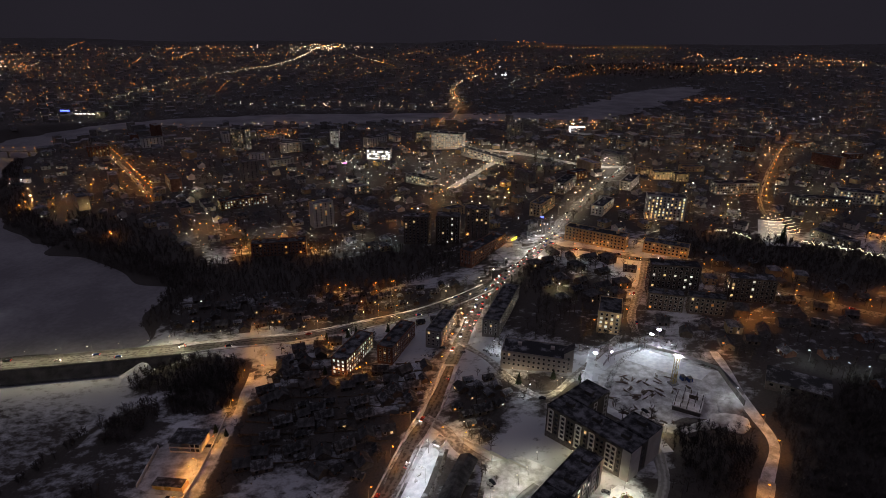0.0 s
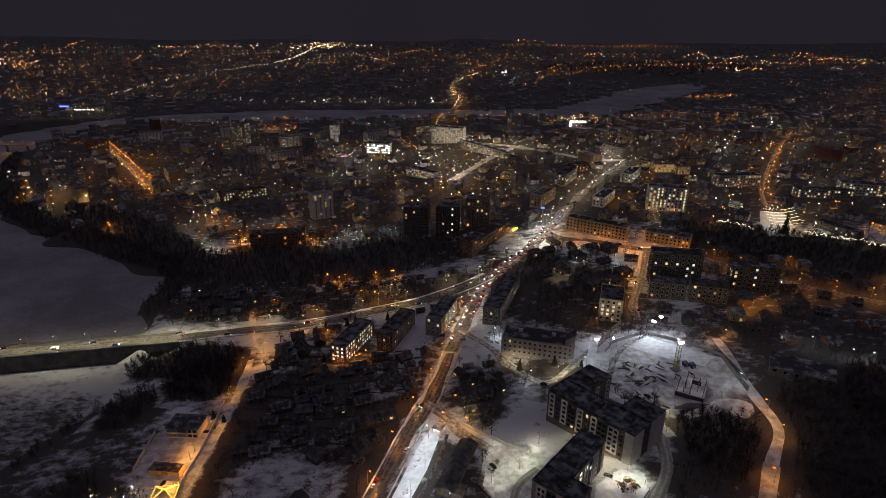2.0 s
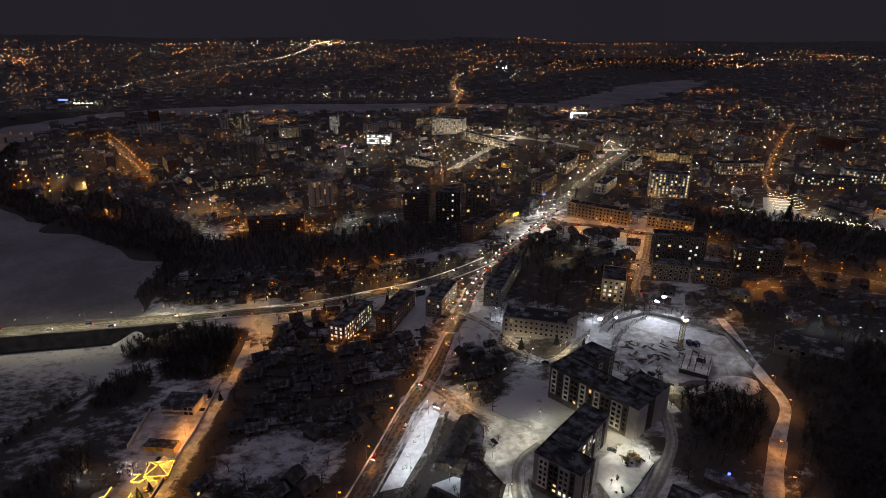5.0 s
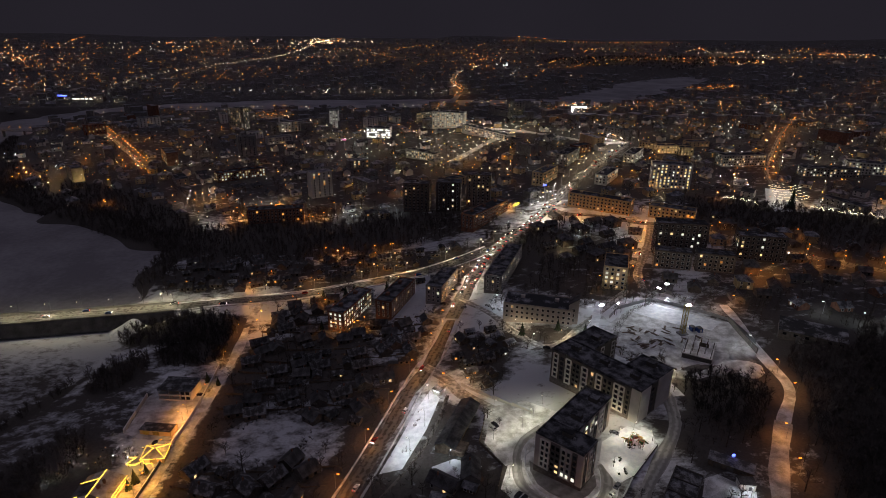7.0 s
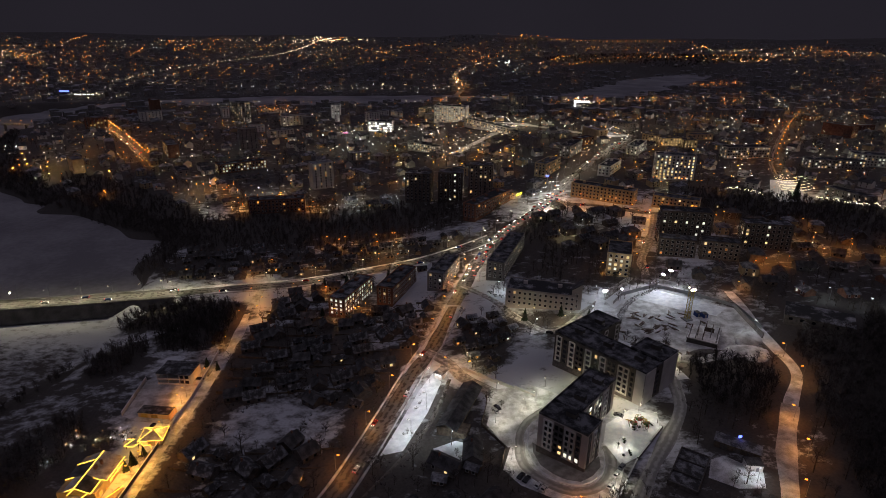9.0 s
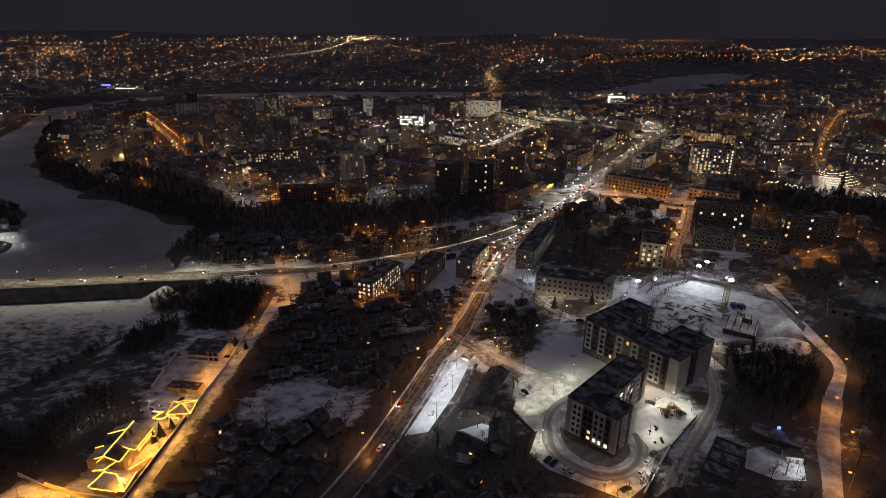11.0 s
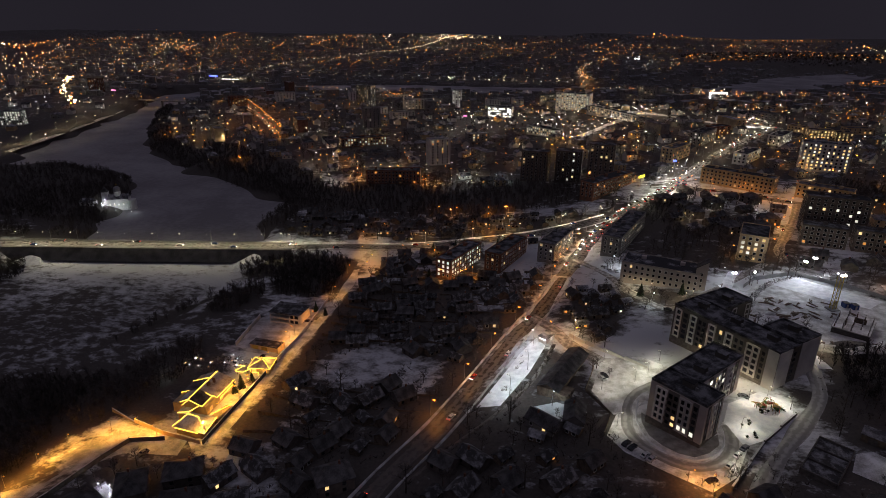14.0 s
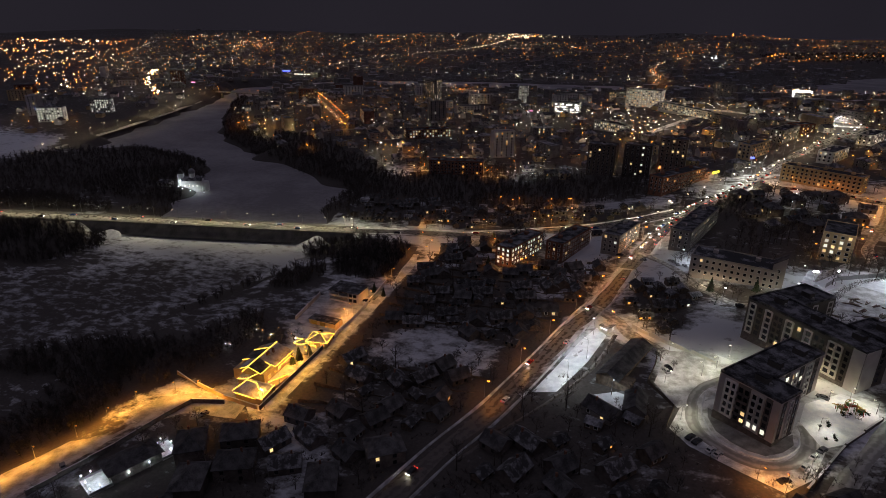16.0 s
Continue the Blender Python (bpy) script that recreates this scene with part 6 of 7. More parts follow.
def festive_wing(ob, cx, cy, w, d, h, rise, turn, hip=False):
    m = pose(cx, cy, 0, 0, 0, turn)
    sub = Shape().box(0, 0, -2, w, d, h + 2)
    if not hip:
        sub.add([(-w / 2, -d / 2, h), (-w / 2, d / 2, h), (-w / 2, 0, h + rise), (w / 2, -d / 2, h), (w / 2, d / 2, h), (w / 2, 0, h + rise)], [(0, 2, 1), (3, 4, 5)])
    wall = part("wing", sub, OCHRE, ob, "", m)
    rf = Shape()
    rf.hip(w, d, h, rise, 0.7) if hip else rf.gable(w, d, h, rise, 0.7, 0.25)
    roof = part("roof", rf, SNOWY_TILES, ob, "snowed tile roof", m)
    for k in (-0.28, 0.28):
        part("window", WINDOWS["wide", "orange"], None, wall, "", pose(k * w, -d / 2, 1.8))
    x, y, e = w / 2 + 0.75, d / 2 + 0.75, h + 0.15
    if hip:
        r = max(0.2, (w - d) / 2)
        runs = [[(-x, -y, e), (x, -y, e), (x, y, e), (-x, y, e), (-x, -y, e)], [(-x, -y, e + .1), (-r, 0, h + rise + .15), (-x, y, e + .1)], [(x, -y, e + .1), (r, 0, h + rise + .15), (x, y, e + .1)]]
    else:
        lo = h - rise * 0.7 / (d / 2) + 0.2
        runs = [[(-x, -y, lo), (-x, 0, h + rise + .3), (-x, y, lo)], [(x, -y, lo), (x, 0, h + rise + .3), (x, y, lo)], [(-x, -y, lo), (x, -y, lo)]]
    for run in runs:
        s = Shape()
        for p, q in zip(run, run[1:]):
            s.tube(p, q, 0.08, 0.08, 4)
        part("garland", s, GARLAND, ob, "glowing yellow light garland", m)


festive = thing("house", "large house with yellow light garlands on ridges and eaves", "house", pose(0, 0, gz(-142, 188)))


def festive_house(ob):
    """The long wing, ridge north to south, with steps in its eastern eave, and a hipped front wing."""
    rx, ex, wx, y0, y1, hr, he = -147.0, -138.6, -156.0, 184.0, 206.5, 7.6, 4.4
    part("wall", Shape().box((ex + wx) / 2, (y0 + y1) / 2, -2, ex - wx - 1.6, y1 - y0 - 1.2, he + 2.2), OCHRE, ob)
    for y, t in ((y0 + 0.6, 0), (y1 - 0.6, 0)):
        part("gable", Shape().add([(wx + 0.8, y, he), (ex - 0.8, y, he), (rx, y, hr - 0.2), (wx + 0.8, y + 0.25, he), (ex - 0.8, y + 0.25, he), (rx, y + 0.25, hr - 0.2)], [(0, 1, 2), (5, 4, 3), (0, 3, 4, 1), (1, 4, 5, 2), (2, 5, 3, 0)]), OCHRE, ob)
    def slope(a, b, c, d, mat, lab):
        """A roof plane of four corners with a thickness of 0.22."""
        lo = [(x, y, z - 0.22) for x, y, z in (a, b, c, d)]
        part("roof", Shape().add([a, b, c, d] + lo, [(0, 1, 2, 3), (7, 6, 5, 4), (0, 4, 5, 1), (1, 5, 6, 2), (2, 6, 7, 3), (3, 7, 4, 0)]), mat, ob, lab)
    ym, ey = 192.0, -140.8
    slope((rx, y1, hr), (rx, ym, hr), (ex, ym, he), (ex, y1, he), SNOWY_TILES, "snowed tile roof")
    slope((rx, ym, hr), (rx, y0, hr), (ey, y0, he + 0.6), (ey, ym, he + 0.6), ROOF_DARK, "bare dark roof slope")
    # west plane: its lack of light is put into a dark roof colour
    slope((rx, y0 + 8, hr), (rx, 201, hr), (wx, 201, he), (wx, y0 + 8, he), ROOF_DARK, "bare dark roof slope")
    slope((rx, 201, hr), (rx, y1, hr), (wx + 3.5, y1, he + 1.0), (wx + 3.5, 201, he + 1.0), SNOWY_TILES, "snowed tile roof")
    slope((rx, y0, hr), (rx, y0 + 8, hr), (wx + 3.5, y0 + 8, he + 1.0), (wx + 3.5, y0, he + 1.0), SNOWY_TILES, "snowed tile roof")
    part("chimney", Shape().box(rx + 2.6, 199.5, he, 0.9, 0.9, 4.2), BRICK, ob)
    part("chimney", Shape().box(rx + 1.8, 196.5, he, 0.9, 1.6, 3.8), BRICK, ob)
    up = 0.14
    for run in ([(rx, y1, hr + up), (rx, y0, hr + up)], [(rx, y0, hr + up), (ey, y0, he + 0.6 + up), (ey, ym, he + 0.6 + up), (ex, ym, he + up), (ex, y1, he + up)], [(ex + 0.3, ym + 1.5, he - 1.2), (ex + 0.3, y1, he - 1.2)],
                [(rx, 201, hr + up), (wx, 201, he + up)], [(wx, y0 + 8, he + up), (wx + 4, y0 + 8, he + 1.4 + up)], [(rx, y0, hr + up), (wx + 5, y0, he + 1.4 + up)], [(ey, ym - 0.3, he + 0.6 + up), (ey - 3, ym - 0.3, he + 1.7 + up)]):
        garland_run(ob, run)
    for y in (188, 196, 202):
        part("window", WINDOWS["wide", "orange"], None, ob, "", pose(ex - 0.8, y, 1.8, 0, 0, 90))
    # front wing: a hipped roof
    a, b, c, d = (-145.8, 171.0, 4.0), (-130.6, 169.6, 4.0), (-131.6, 180.4, 4.0), (-145.2, 181.0, 4.0)
    p, q = (-142.0, 176.4, 6.8), (-136.6, 175.6, 6.8)
    part("wing", Shape().prism([(-145, 171.9), (-131.4, 170.6), (-132.4, 179.6), (-144.6, 180.2)], -2, 4.0), OCHRE, ob)
    part("roof", Shape().add([a, b, c, d, p, q] + [(x, y, z - 0.25) for x, y, z in (a, b, c, d)], [(0, 1, 5, 4), (1, 2, 5), (2, 3, 4, 5), (3, 0, 4), (0, 6, 7, 1), (1, 7, 8, 2), (2, 8, 9, 3), (3, 9, 6, 0), (9, 8, 7, 6)]), SNOWY_TILES, ob, "snowed tile roof")
    lift = lambda v: (v[0], v[1], v[2] + up)
    for run in ([a, p, q, b, c], [(-144.6, 170.6, 3.7), (-133.5, 169.5, 3.7)], [d, p], [(-149.2, 179, 4.2), (-144.4, 180.2, 4.6), (-142, 184, 5.2)], [(-150, 183.4, 4.6), (-147, 184, 7.2)]):
        garland_run(ob, [lift(v) for v in run])
    part("porch_roof", Shape().box(-147.2, 181.6, 3.6, 5.0, 4.6, 0.3), SNOWY_TILES, ob, "snowed porch roof")
    part("porch_wall", Shape().box(-147.2, 181.6, -2, 4.2, 3.8, 5.5), OCHRE, ob)
    part("terrace", Shape().prism([(-136.2, 182.4), (-132.2, 181.6), (-131.2, 190.5), (-133.8, 191.2)], -1.5, 2.2), OCHRE, ob, "raised terrace")
    garland_run(ob, [(-136.3, 182.6, 3.0), (-134.6, 184.6, 3.2), (-133.6, 187.4, 2.8), (-131.5, 191.0, 3.0)], 0.13)


SNOWY_TILES = mottled("snowed_tiles", (0.30, 0.27, 0.25), (0.66, 0.64, 0.62), 0.3, 2, 0.85)
festive_house(festive)
pavilion = thing("pavilion", "garden pavilion roof outlined with yellow garlands", "pavilion", pose(0, 0, gz(-136, 221)))
festive_wing(pavilion, -133.8, 223.0, 9.5, 8.5, 3.4, 2.2, 8, True)
part("canopy", Shape().box(-140.8, 218.6, 2.7, 6.5, 5.0, 0.2, radians(14)), SNOWY_TILES, pavilion, "flat snowed canopy")
for a, b in ((-143.4, 216.2), (-138.4, 217.2), (-143.2, 221.0), (-138.6, 221.4)):
    part("post", Shape().box(a, b, -1, 0.25, 0.25, 3.8), WOOD, pavilion)
garland_run(pavilion, [(-144.4, 219.4, 3.0), (-141.4, 219.8, 3.0), (-143.6, 214.8, 3.0), (-139.6, 214.6, 2.8), (-137.4, 217.6, 3.0), (-135.4, 215.4, 2.8), (-132.6, 216.6, 2.6), (-131.4, 214.8, 2.2)], 0.14)
wall_run("yard_wall", [(-130.8, 168), (-130.6, 190), (-130.2, 214), (-130.2, 230)], 2.2, 0.3, STONE, "dark garden wall along the lane", top=SNOW)
wall_run("yard_wall", [(-132, 168), (-150, 170), (-166, 174), (-182, 180)], 2.0, 0.3, OCHRE, "wall along the snow track, lit orange", top=SNOW)
for k in range(34):
    u, o = (k + 0.5) / 34, float(rngs.normal() * 3.2)
    x, y = (-181 + 14 * u * 2 + o, 200 + 50 * u + float(rngs.normal() * 3)) if k < 17 else (-167 + 26 * (u - 0.5) * 2 + o, 222 + 4 * float(rngs.normal()))
    bush = thing("lit_bush", "garden bush hung with small fairy lights", "bush", pose(x, y, gz(x, y)), "lit garden bushes")
    s = Shape()
    for j in range(26):
        a, b = float(rngs.uniform(0, 6.28)), float(rngs.uniform(0.2, 1.3))
        r = float(rngs.uniform(0.6, 1.7))
        s.tube((0, 0, 0.1), (r * math.cos(a) * math.cos(b), r * math.sin(a) * math.cos(b), r * math.sin(b) + 0.5), 0.05, 0.02, 3)
    part("bush_crown", s, TWIGS, bush)
    part("fairy_light", Shape().octa(float(rngs.normal() * 0.5), float(rngs.normal() * 0.5), float(rngs.uniform(0.8, 2.2)), 0.15), (FAIRY, GARLAND_WHITE, FAIRY, BULB_COLD)[k % 4], bush)
# few lamps stand here; the others are added to light the whole track
for x, y, t in ((-152.1, 169, -90), (-172, 167.5, -60), (-184, 158, -25), (-187, 146, -10), (-190, 134, -15), (-196, 121, -15), (-201, 108, -15), (-208, 95, -15), (-162, 171.5, -80)):
    street_lamp(x, y, t, "amber", 6, group="lamps along the lane")
# added lamps that brighten the garland house's roofs
for x, y, t in ((-131.5, 184, 180), (-131.2, 197, 180)):
    street_lamp(x, y, t, "amber", 8, group="lamps along the lane")
wall_run("garden_wall", [(-147, 167), (-160, 163), (-163.5, 152), (-168, 132), (-178, 104)], 2.2, 0.3, STONE, "dark wall along the snow track", top=SNOW)

# ---- the white church on the point in the reservoir ----
church = thing("church", "small white floodlit church with a dome on the lake point", "church", pose(-389, 440, gz(-389, 440), 0, 0, 25))
part("nave", Shape().box(0, 0, -2, 18, 10, 11), FRAME_WHITE, church)
part("roof", Shape().gable(18, 10, 9, 3.4), ROOF_SNOW, church)
part("apse", Shape().tube((10, 0, -2), (10, 0, 7), 4.4, 4.4, 12), FRAME_WHITE, church)
dr = part("drum", Shape().tube((0, 0, 10), (0, 0, 15.5), 2.8, 2.8, 12), FRAME_WHITE, church)
part("dome", Shape().ball(0, 0, 16.4, 3.1, 0, 12, 8), METAL, dr)
part("cross", Shape().tube((0, 0, 19), (0, 0, 22), 0.15, 0.15, 5).tube((-0.9, 0, 21), (0.9, 0, 21), 0.12, 0.12, 5), YELLOW, dr)
part("bell_tower", Shape().box(-10, 0, -2, 5, 5, 17), FRAME_WHITE, church)
part("tower_roof", Shape().box(-10, 0, 15, 5.6, 5.6, 0.3).add([(-12.6, -2.6, 15.3), (-7.4, -2.6, 15.3), (-7.4, 2.6, 15.3), (-12.6, 2.6, 15.3), (-10, 0, 20)], [(0, 1, 4), (1, 2, 4), (2, 3, 4), (3, 0, 4)]), ROOF_DARK, church)
for k in range(4):
    part("window", WINDOWS["small", "cold"], None, church, "", pose(-6 + k * 3.6, -5.0, 4.0))
for x, y, t in ((-384, 428, 110), (-396, 430, 70), (-378, 440, 180), (-402, 440, 0), (-370, 432, 160)):
    street_lamp(x, y, t, "cold", 6, group="church flood lamps")
parish = thing("parish_house", "low parish house beside the church", "house", pose(-412, 430, gz(-412, 430), 0, 0, 10))
part("wall", Shape().box(0, 0, -1.5, 12, 7, 5), PLASTER, parish)
part("roof", Shape().gable(12, 7, 3.4, 2.4), ROOF_SNOW, parish)

for x, y in ((-384, 429), (-391, 427), (-398, 430), (-376, 436), (-404, 436)):
    up = thing("ground_floodlight", "small ground floodlight aimed at the church", "floodlight", pose(x, y, gz(x, y) + 0.4), "church flood lamps")
    part("case", Shape().box(0, -0.25, -0.6, 0.8, 0.3, 1.1), METAL, up)
    part("lens", Shape().add([(-0.4, 0, -0.3), (0.4, 0, -0.3), (0.4, 0, 0.4), (-0.4, 0, 0.4)], [(3, 2, 1, 0)]), FLOOD_COLD, up)

# ---- the lit square with its tall decorated fir ----
flat_patch("square", [(312, 536), (318, 566), (340, 612), (362, 606), (352, 566), (344, 534)], SNOW, "snowy square under strings of light", lift=0.3, step=6)
for k in range(6):
    y = 550 + k * 9
    s = Shape()
    pts = [(318 + 0.33 * (y - 548) + j * 4.2, y + j * 0.5, gz(330, y) + 8.5 - 2.2 * math.sin(math.pi * j / 8)) for j in range(9)]
    for p, q in zip(pts, pts[1:]):
        s.tube(p, q, 0.06, 0.06, 4)
    string = thing("light_string", "string of white lights sagging across the square", "garland", group="strings over the square", data=s.mesh("light_string", GARLAND_WHITE))
for x0, y0, x1, y1, n in ((276, 568, 304, 550, 5), (346, 540, 396, 508, 9), (398, 506, 440, 490, 6)):
    for k in range(n):
        u = (k + 0.5) / n
        x, y = x0 + (x1 - x0) * u, y0 + (y1 - y0) * u
        s, lo = Shape(), float(rngs.uniform(2.5, 4.0))
        pts = [(-3 + j, float(rngs.normal() * 0.5), lo + float(rngs.uniform(0.2, 3.4)) * math.sin(math.pi * j / 6)) for j in range(7)]
        for a, b in zip(pts, pts[1:]):
            s.tube(a, b, 0.10, 0.10, 4)
        arch = thing("light_arch", "uneven garland of white lights along the park walk", "garland", pose(x + float(rngs.normal()), y + float(rngs.normal() * 2), gz(x, y), 0, 0, math.degrees(math.atan2(y1 - y0, x1 - x0)) + float(rngs.normal() * 12)), "garlands along the walk")
        part("garland", s, GARLAND_WHITE, arch)
        part("post", Shape().tube((-3, 0, -0.5), (-3, 0, 4.6), 0.08, 0.08, 5), METAL, arch)
        part("post", Shape().tube((3, 0, -0.5), (3, 0, 4.6), 0.08, 0.08, 5), METAL, arch)

# ---- lit signs far off ----
for name, lab, x, y, z, w, h, mat, t in (("lit_sign", "tall white lit sign column", 221.6, 1062, 20.2, 2.8, 14.5, SIGN_BRIGHT, 0), ("lit_sign", "long white lit roof sign", 235.2, 1062, 32.4, 24, 2.3, SIGN_BRIGHT, 0), ("lit_sign", "yellow lit shop sign", 68, 540, 13, 10, 1.8, SIGN_YELLOW, 55), ("lit_sign", "small blue lit street sign", 104, 600, 16, 3, 1.5, SIGN_BLUE, 0),
                                      ("lit_sign", "pink lit shop front", -150, 870, 8, 6, 1.5, SIGN_PINK, 0), ("lit_sign", "blue lit sign beside the offices", -800, 622, 6, 6, 3, SIGN_BLUE, 0), ("lit_sign", "pink lit shop front", -850, 1000, 6, 9, 2, SIGN_PINK, 0)):
    sg = thing(name, lab, "sign", pose(x, y, gz(x, y), 0, 0, t), "lit signs")
    part("board", Shape().box(0, 0, z - gz(x, y) if z > gz(x, y) + 3 else 4, w, 0.5, h), mat, sg)
    part("support", Shape().box(0, 0.6, -1, 0.6, 0.6, (z - gz(x, y) if z > gz(x, y) + 3 else 4) + 1.5), METAL, sg)

plant_hall = thing("power_plant", "low dark riverside plant with a lit blue roof sign", "building", pose(-868, 1440, -18, 0, 0, 0))
part("wall", Shape().box(0, 0, -6, 100, 24, 15), DARKWALL, plant_hall)
part("roof", Shape().box(0, 0, 9, 101, 25, 0.4), ROOF_PATCHY, plant_hall)
part("tower", Shape().box(-42, 0, -6, 12, 20, 20), DARKWALL, plant_hall)
part("sign", Shape().box(-40, -12.5, 11.5, 22, 0.6, 3.0), SIGN_BLUE, plant_hall, "blue lit roof sign")
part("light_strip", Shape().box(4, -12.4, -1.6, 86, 0.4, 1.0), SIGN_WHITE, plant_hall, "white lit canopy edge")
for k in range(6):
    part("window", Shape().box(-24 + k * 10, -12.2, 5.0, 6.0, 0.3, 2.2), SIGN_WHITE, plant_hall, "lit window band")

for x, y, t in ((326, 552, 90), (332, 574, 90), (342, 596, 90), (352, 600, 90), (322, 560, 60)):
    street_lamp(x, y, t, "bright", 8, group="lamps on the square")
for x, y, t in ((-130, 170, 180), (-130.2, 206, 180), (-130.4, 226, 180)):
    street_lamp(x, y, t, "amber", 8, group="lamps along the lane")

cafe = thing("restaurant", "low dark restaurant with white lamps round its terraces", "restaurant", pose(-154.5, 126, gz(-154.5, 126), 0, 0, 65))
part("wall", Shape().box(0, 0, -2, 17, 9.5, 6.0), STONE, cafe)
part("roof", Shape().hip(17, 9.5, 4.0, 2.4, 0.9), ROOF_DARK, cafe)
part("porch", Shape().box(3, 5.6, -1, 5, 2.4, 4.2), STONE, cafe)
for cx, ln in ((-12.0, 7.5), (11.5, 6.0)):
    deck = part("terrace", Shape().box(cx, 0, -1.0, ln, 10, 1.3), TRODDEN, cafe, "snowed terrace")
    for a in (-0.42, 0.42):
        part("railing", Shape().box(cx, a * 11.6, 0.3, ln, 0.08, 0.9), METAL, deck)
for a, b in ((-8.9, -3.5), (-8.9, 0), (-8.9, 3.5), (-12, -4.4), (-12, 4.4), (-15, -4.4), (-15, 0), (-15, 4.4), (9, 3.6), (12, 4.2), (12, -4.2), (-3, -5.4), (4, -5.4), (14, 0)):
    part("terrace_lamp", Shape().ball(a, b, 2.6, 0.15), BULB_COLD, cafe)
    part("lamp_post", Shape().tube((a, b, -1), (a, b, 2.5), 0.05, 0.05, 5), METAL, cafe)
for k in range(15):
    x, y = ((77, 203), (75, 197), (84, 212), (89, 215))[k % 4]
    x, y = x + float(rngs.normal() * 1.3), y + float(rngs.normal() * 1.3)
    sh = Shape()
    for j in range(30):
        a, b, r_ = float(rngs.uniform(0, 6.28)), float(rngs.uniform(0.1, 1.4)), float(rngs.uniform(0.5, 1.1))
        sh.tube((0, 0, 0), (r_ * math.cos(a) * math.cos(b), r_ * math.sin(a) * math.cos(b), r_ * math.sin(b) + 0.3), 0.12, 0.03, 3)
    thing("shrub", "low evergreen shrub in the playground snow", "shrub", pose(x, y, gz(x, y) + 0.4), "playground shrubs", data=sh.mesh("shrub", NEEDLES))


# ---- bridges ----
for pts, z, w, lab in (([(-800, 1004), (-690, 1004), (-585, 1003)], -8.5, 13, "low road bridge over the river"), ([(4, 1372), (12, 1440), (24, 1548), (30, 1590)], -12, 13, "road bridge over the far river")):
    line = curve_points(pts, 12.0)
    deck = Shape()
    for (x, y, dx, dy), (x2, y2, *_) in zip(line, line[1:]):
        o = w / 2
        deck.add([(x + dy * o, y - dx * o, z), (x2 + dy * o, y2 - dx * o, z), (x2 - dy * o, y2 + dx * o, z), (x - dy * o, y + dx * o, z), (x + dy * o, y - dx * o, z - 1.2), (x2 + dy * o, y2 - dx * o, z - 1.2), (x2 - dy * o, y2 + dx * o, z - 1.2), (x - dy * o, y + dx * o, z - 1.2)],
                 [(0, 1, 2, 3), (7, 6, 5, 4), (0, 4, 5, 1), (2, 6, 7, 3)])
    bridge = thing("bridge", lab, "bridge", kind="structure")
    part("deck", deck, CONCRETE, bridge)
    for x, y, dx, dy in line[1::3]:
        part("pier", Shape().box(x, y, -27, 3, 3, z + 27 - 0.6), CONCRETE, bridge)
lamps_along([(-790, 1004), (-690, 1004), (-600, 1003)], 18, 1, 13, "orange", 6, -8.5, group="lamps on the bridge")


# ---- trees ----
def bare_tree(seed, height, spread, twigs):
    r = np.random.default_rng(seed)
    trunk, crown = Shape(), Shape()
    trunk.tube((0, 0, -0.5), (0.1, 0.1, height * 0.45), height * 0.022, height * 0.014, 6)
    trunk.tube((0.1, 0.1, height * 0.45), (float(r.normal() * 0.3), float(r.normal() * 0.3), height * 0.85), height * 0.014, 0.03, 5)
    for k in range(9):
        a, z0 = k * 2.4 + float(r.uniform(0, 0.6)), height * (0.28 + 0.05 * k)
        ln = spread * float(r.uniform(0.6, 1.0)) * (1.1 - 0.07 * k)
        q = Vector((math.cos(a) * ln, math.sin(a) * ln, z0 + ln * float(r.uniform(0.5, 1.0))))
        p = Vector((0.1, 0.1, z0))
        trunk.tube(p, q, 0.07 + height * 0.004, 0.035, 4)
        for j in range(twigs):
            s = p.lerp(q, float(r.uniform(0.35, 1.0)))
            e = s + Vector((float(r.normal()), float(r.normal()), float(r.uniform(0.1, 1.2)))).normalized() * float(r.uniform(0.5, 1.5)) * spread * 0.36
            side = Vector((float(r.normal()), float(r.normal()), 0)).normalized() * 0.07
            crown.add([tuple(s - side), tuple(s + side), tuple(e)], [(0, 1, 2)])
            for _ in range(2):
                e2 = s.lerp(e, 0.6) + Vector((float(r.normal()), float(r.normal()), float(r.uniform(0, 1)))).normalized() * spread * 0.2
                m = s.lerp(e, float(r.uniform(0.3, 0.8)))
                crown.add([tuple(m - side * 0.7), tuple(m + side * 0.7), tuple(e2)], [(0, 1, 2)])
    return trunk.mesh("trunk", BARK), crown.mesh("crown", TWIGS)


def fir_tree(seed, height, width):
    r = np.random.default_rng(seed)
    trunk, crown = Shape().tube((0, 0, -0.5), (0, 0, height * 0.95), height * 0.02, 0.03, 6), Shape()
    for k in range(16):
        z, rad = height * (0.08 + 0.88 * k / 16), width * (1 - k / 16.5)
        for j in range(11):
            a = j * math.tau / 11 + k * 0.4 + float(r.uniform(-0.2, 0.2))
            rr = rad * float(r.uniform(0.75, 1.1))
            c, s = math.cos(a), math.sin(a)
            w = 0.16 * rad + 0.18
            crown.add([(0.05 * c, 0.05 * s, z + height * 0.05), (rr * c - w * s, rr * s + w * c, z - rr * 0.30), (rr * 1.08 * c, rr * 1.08 * s, z - rr * 0.42), (rr * c + w * s, rr * s - w * c, z - rr * 0.30)], [(0, 1, 2), (0, 2, 3)])
    return trunk.mesh("trunk", BARK), crown.mesh("crown", NEEDLES)


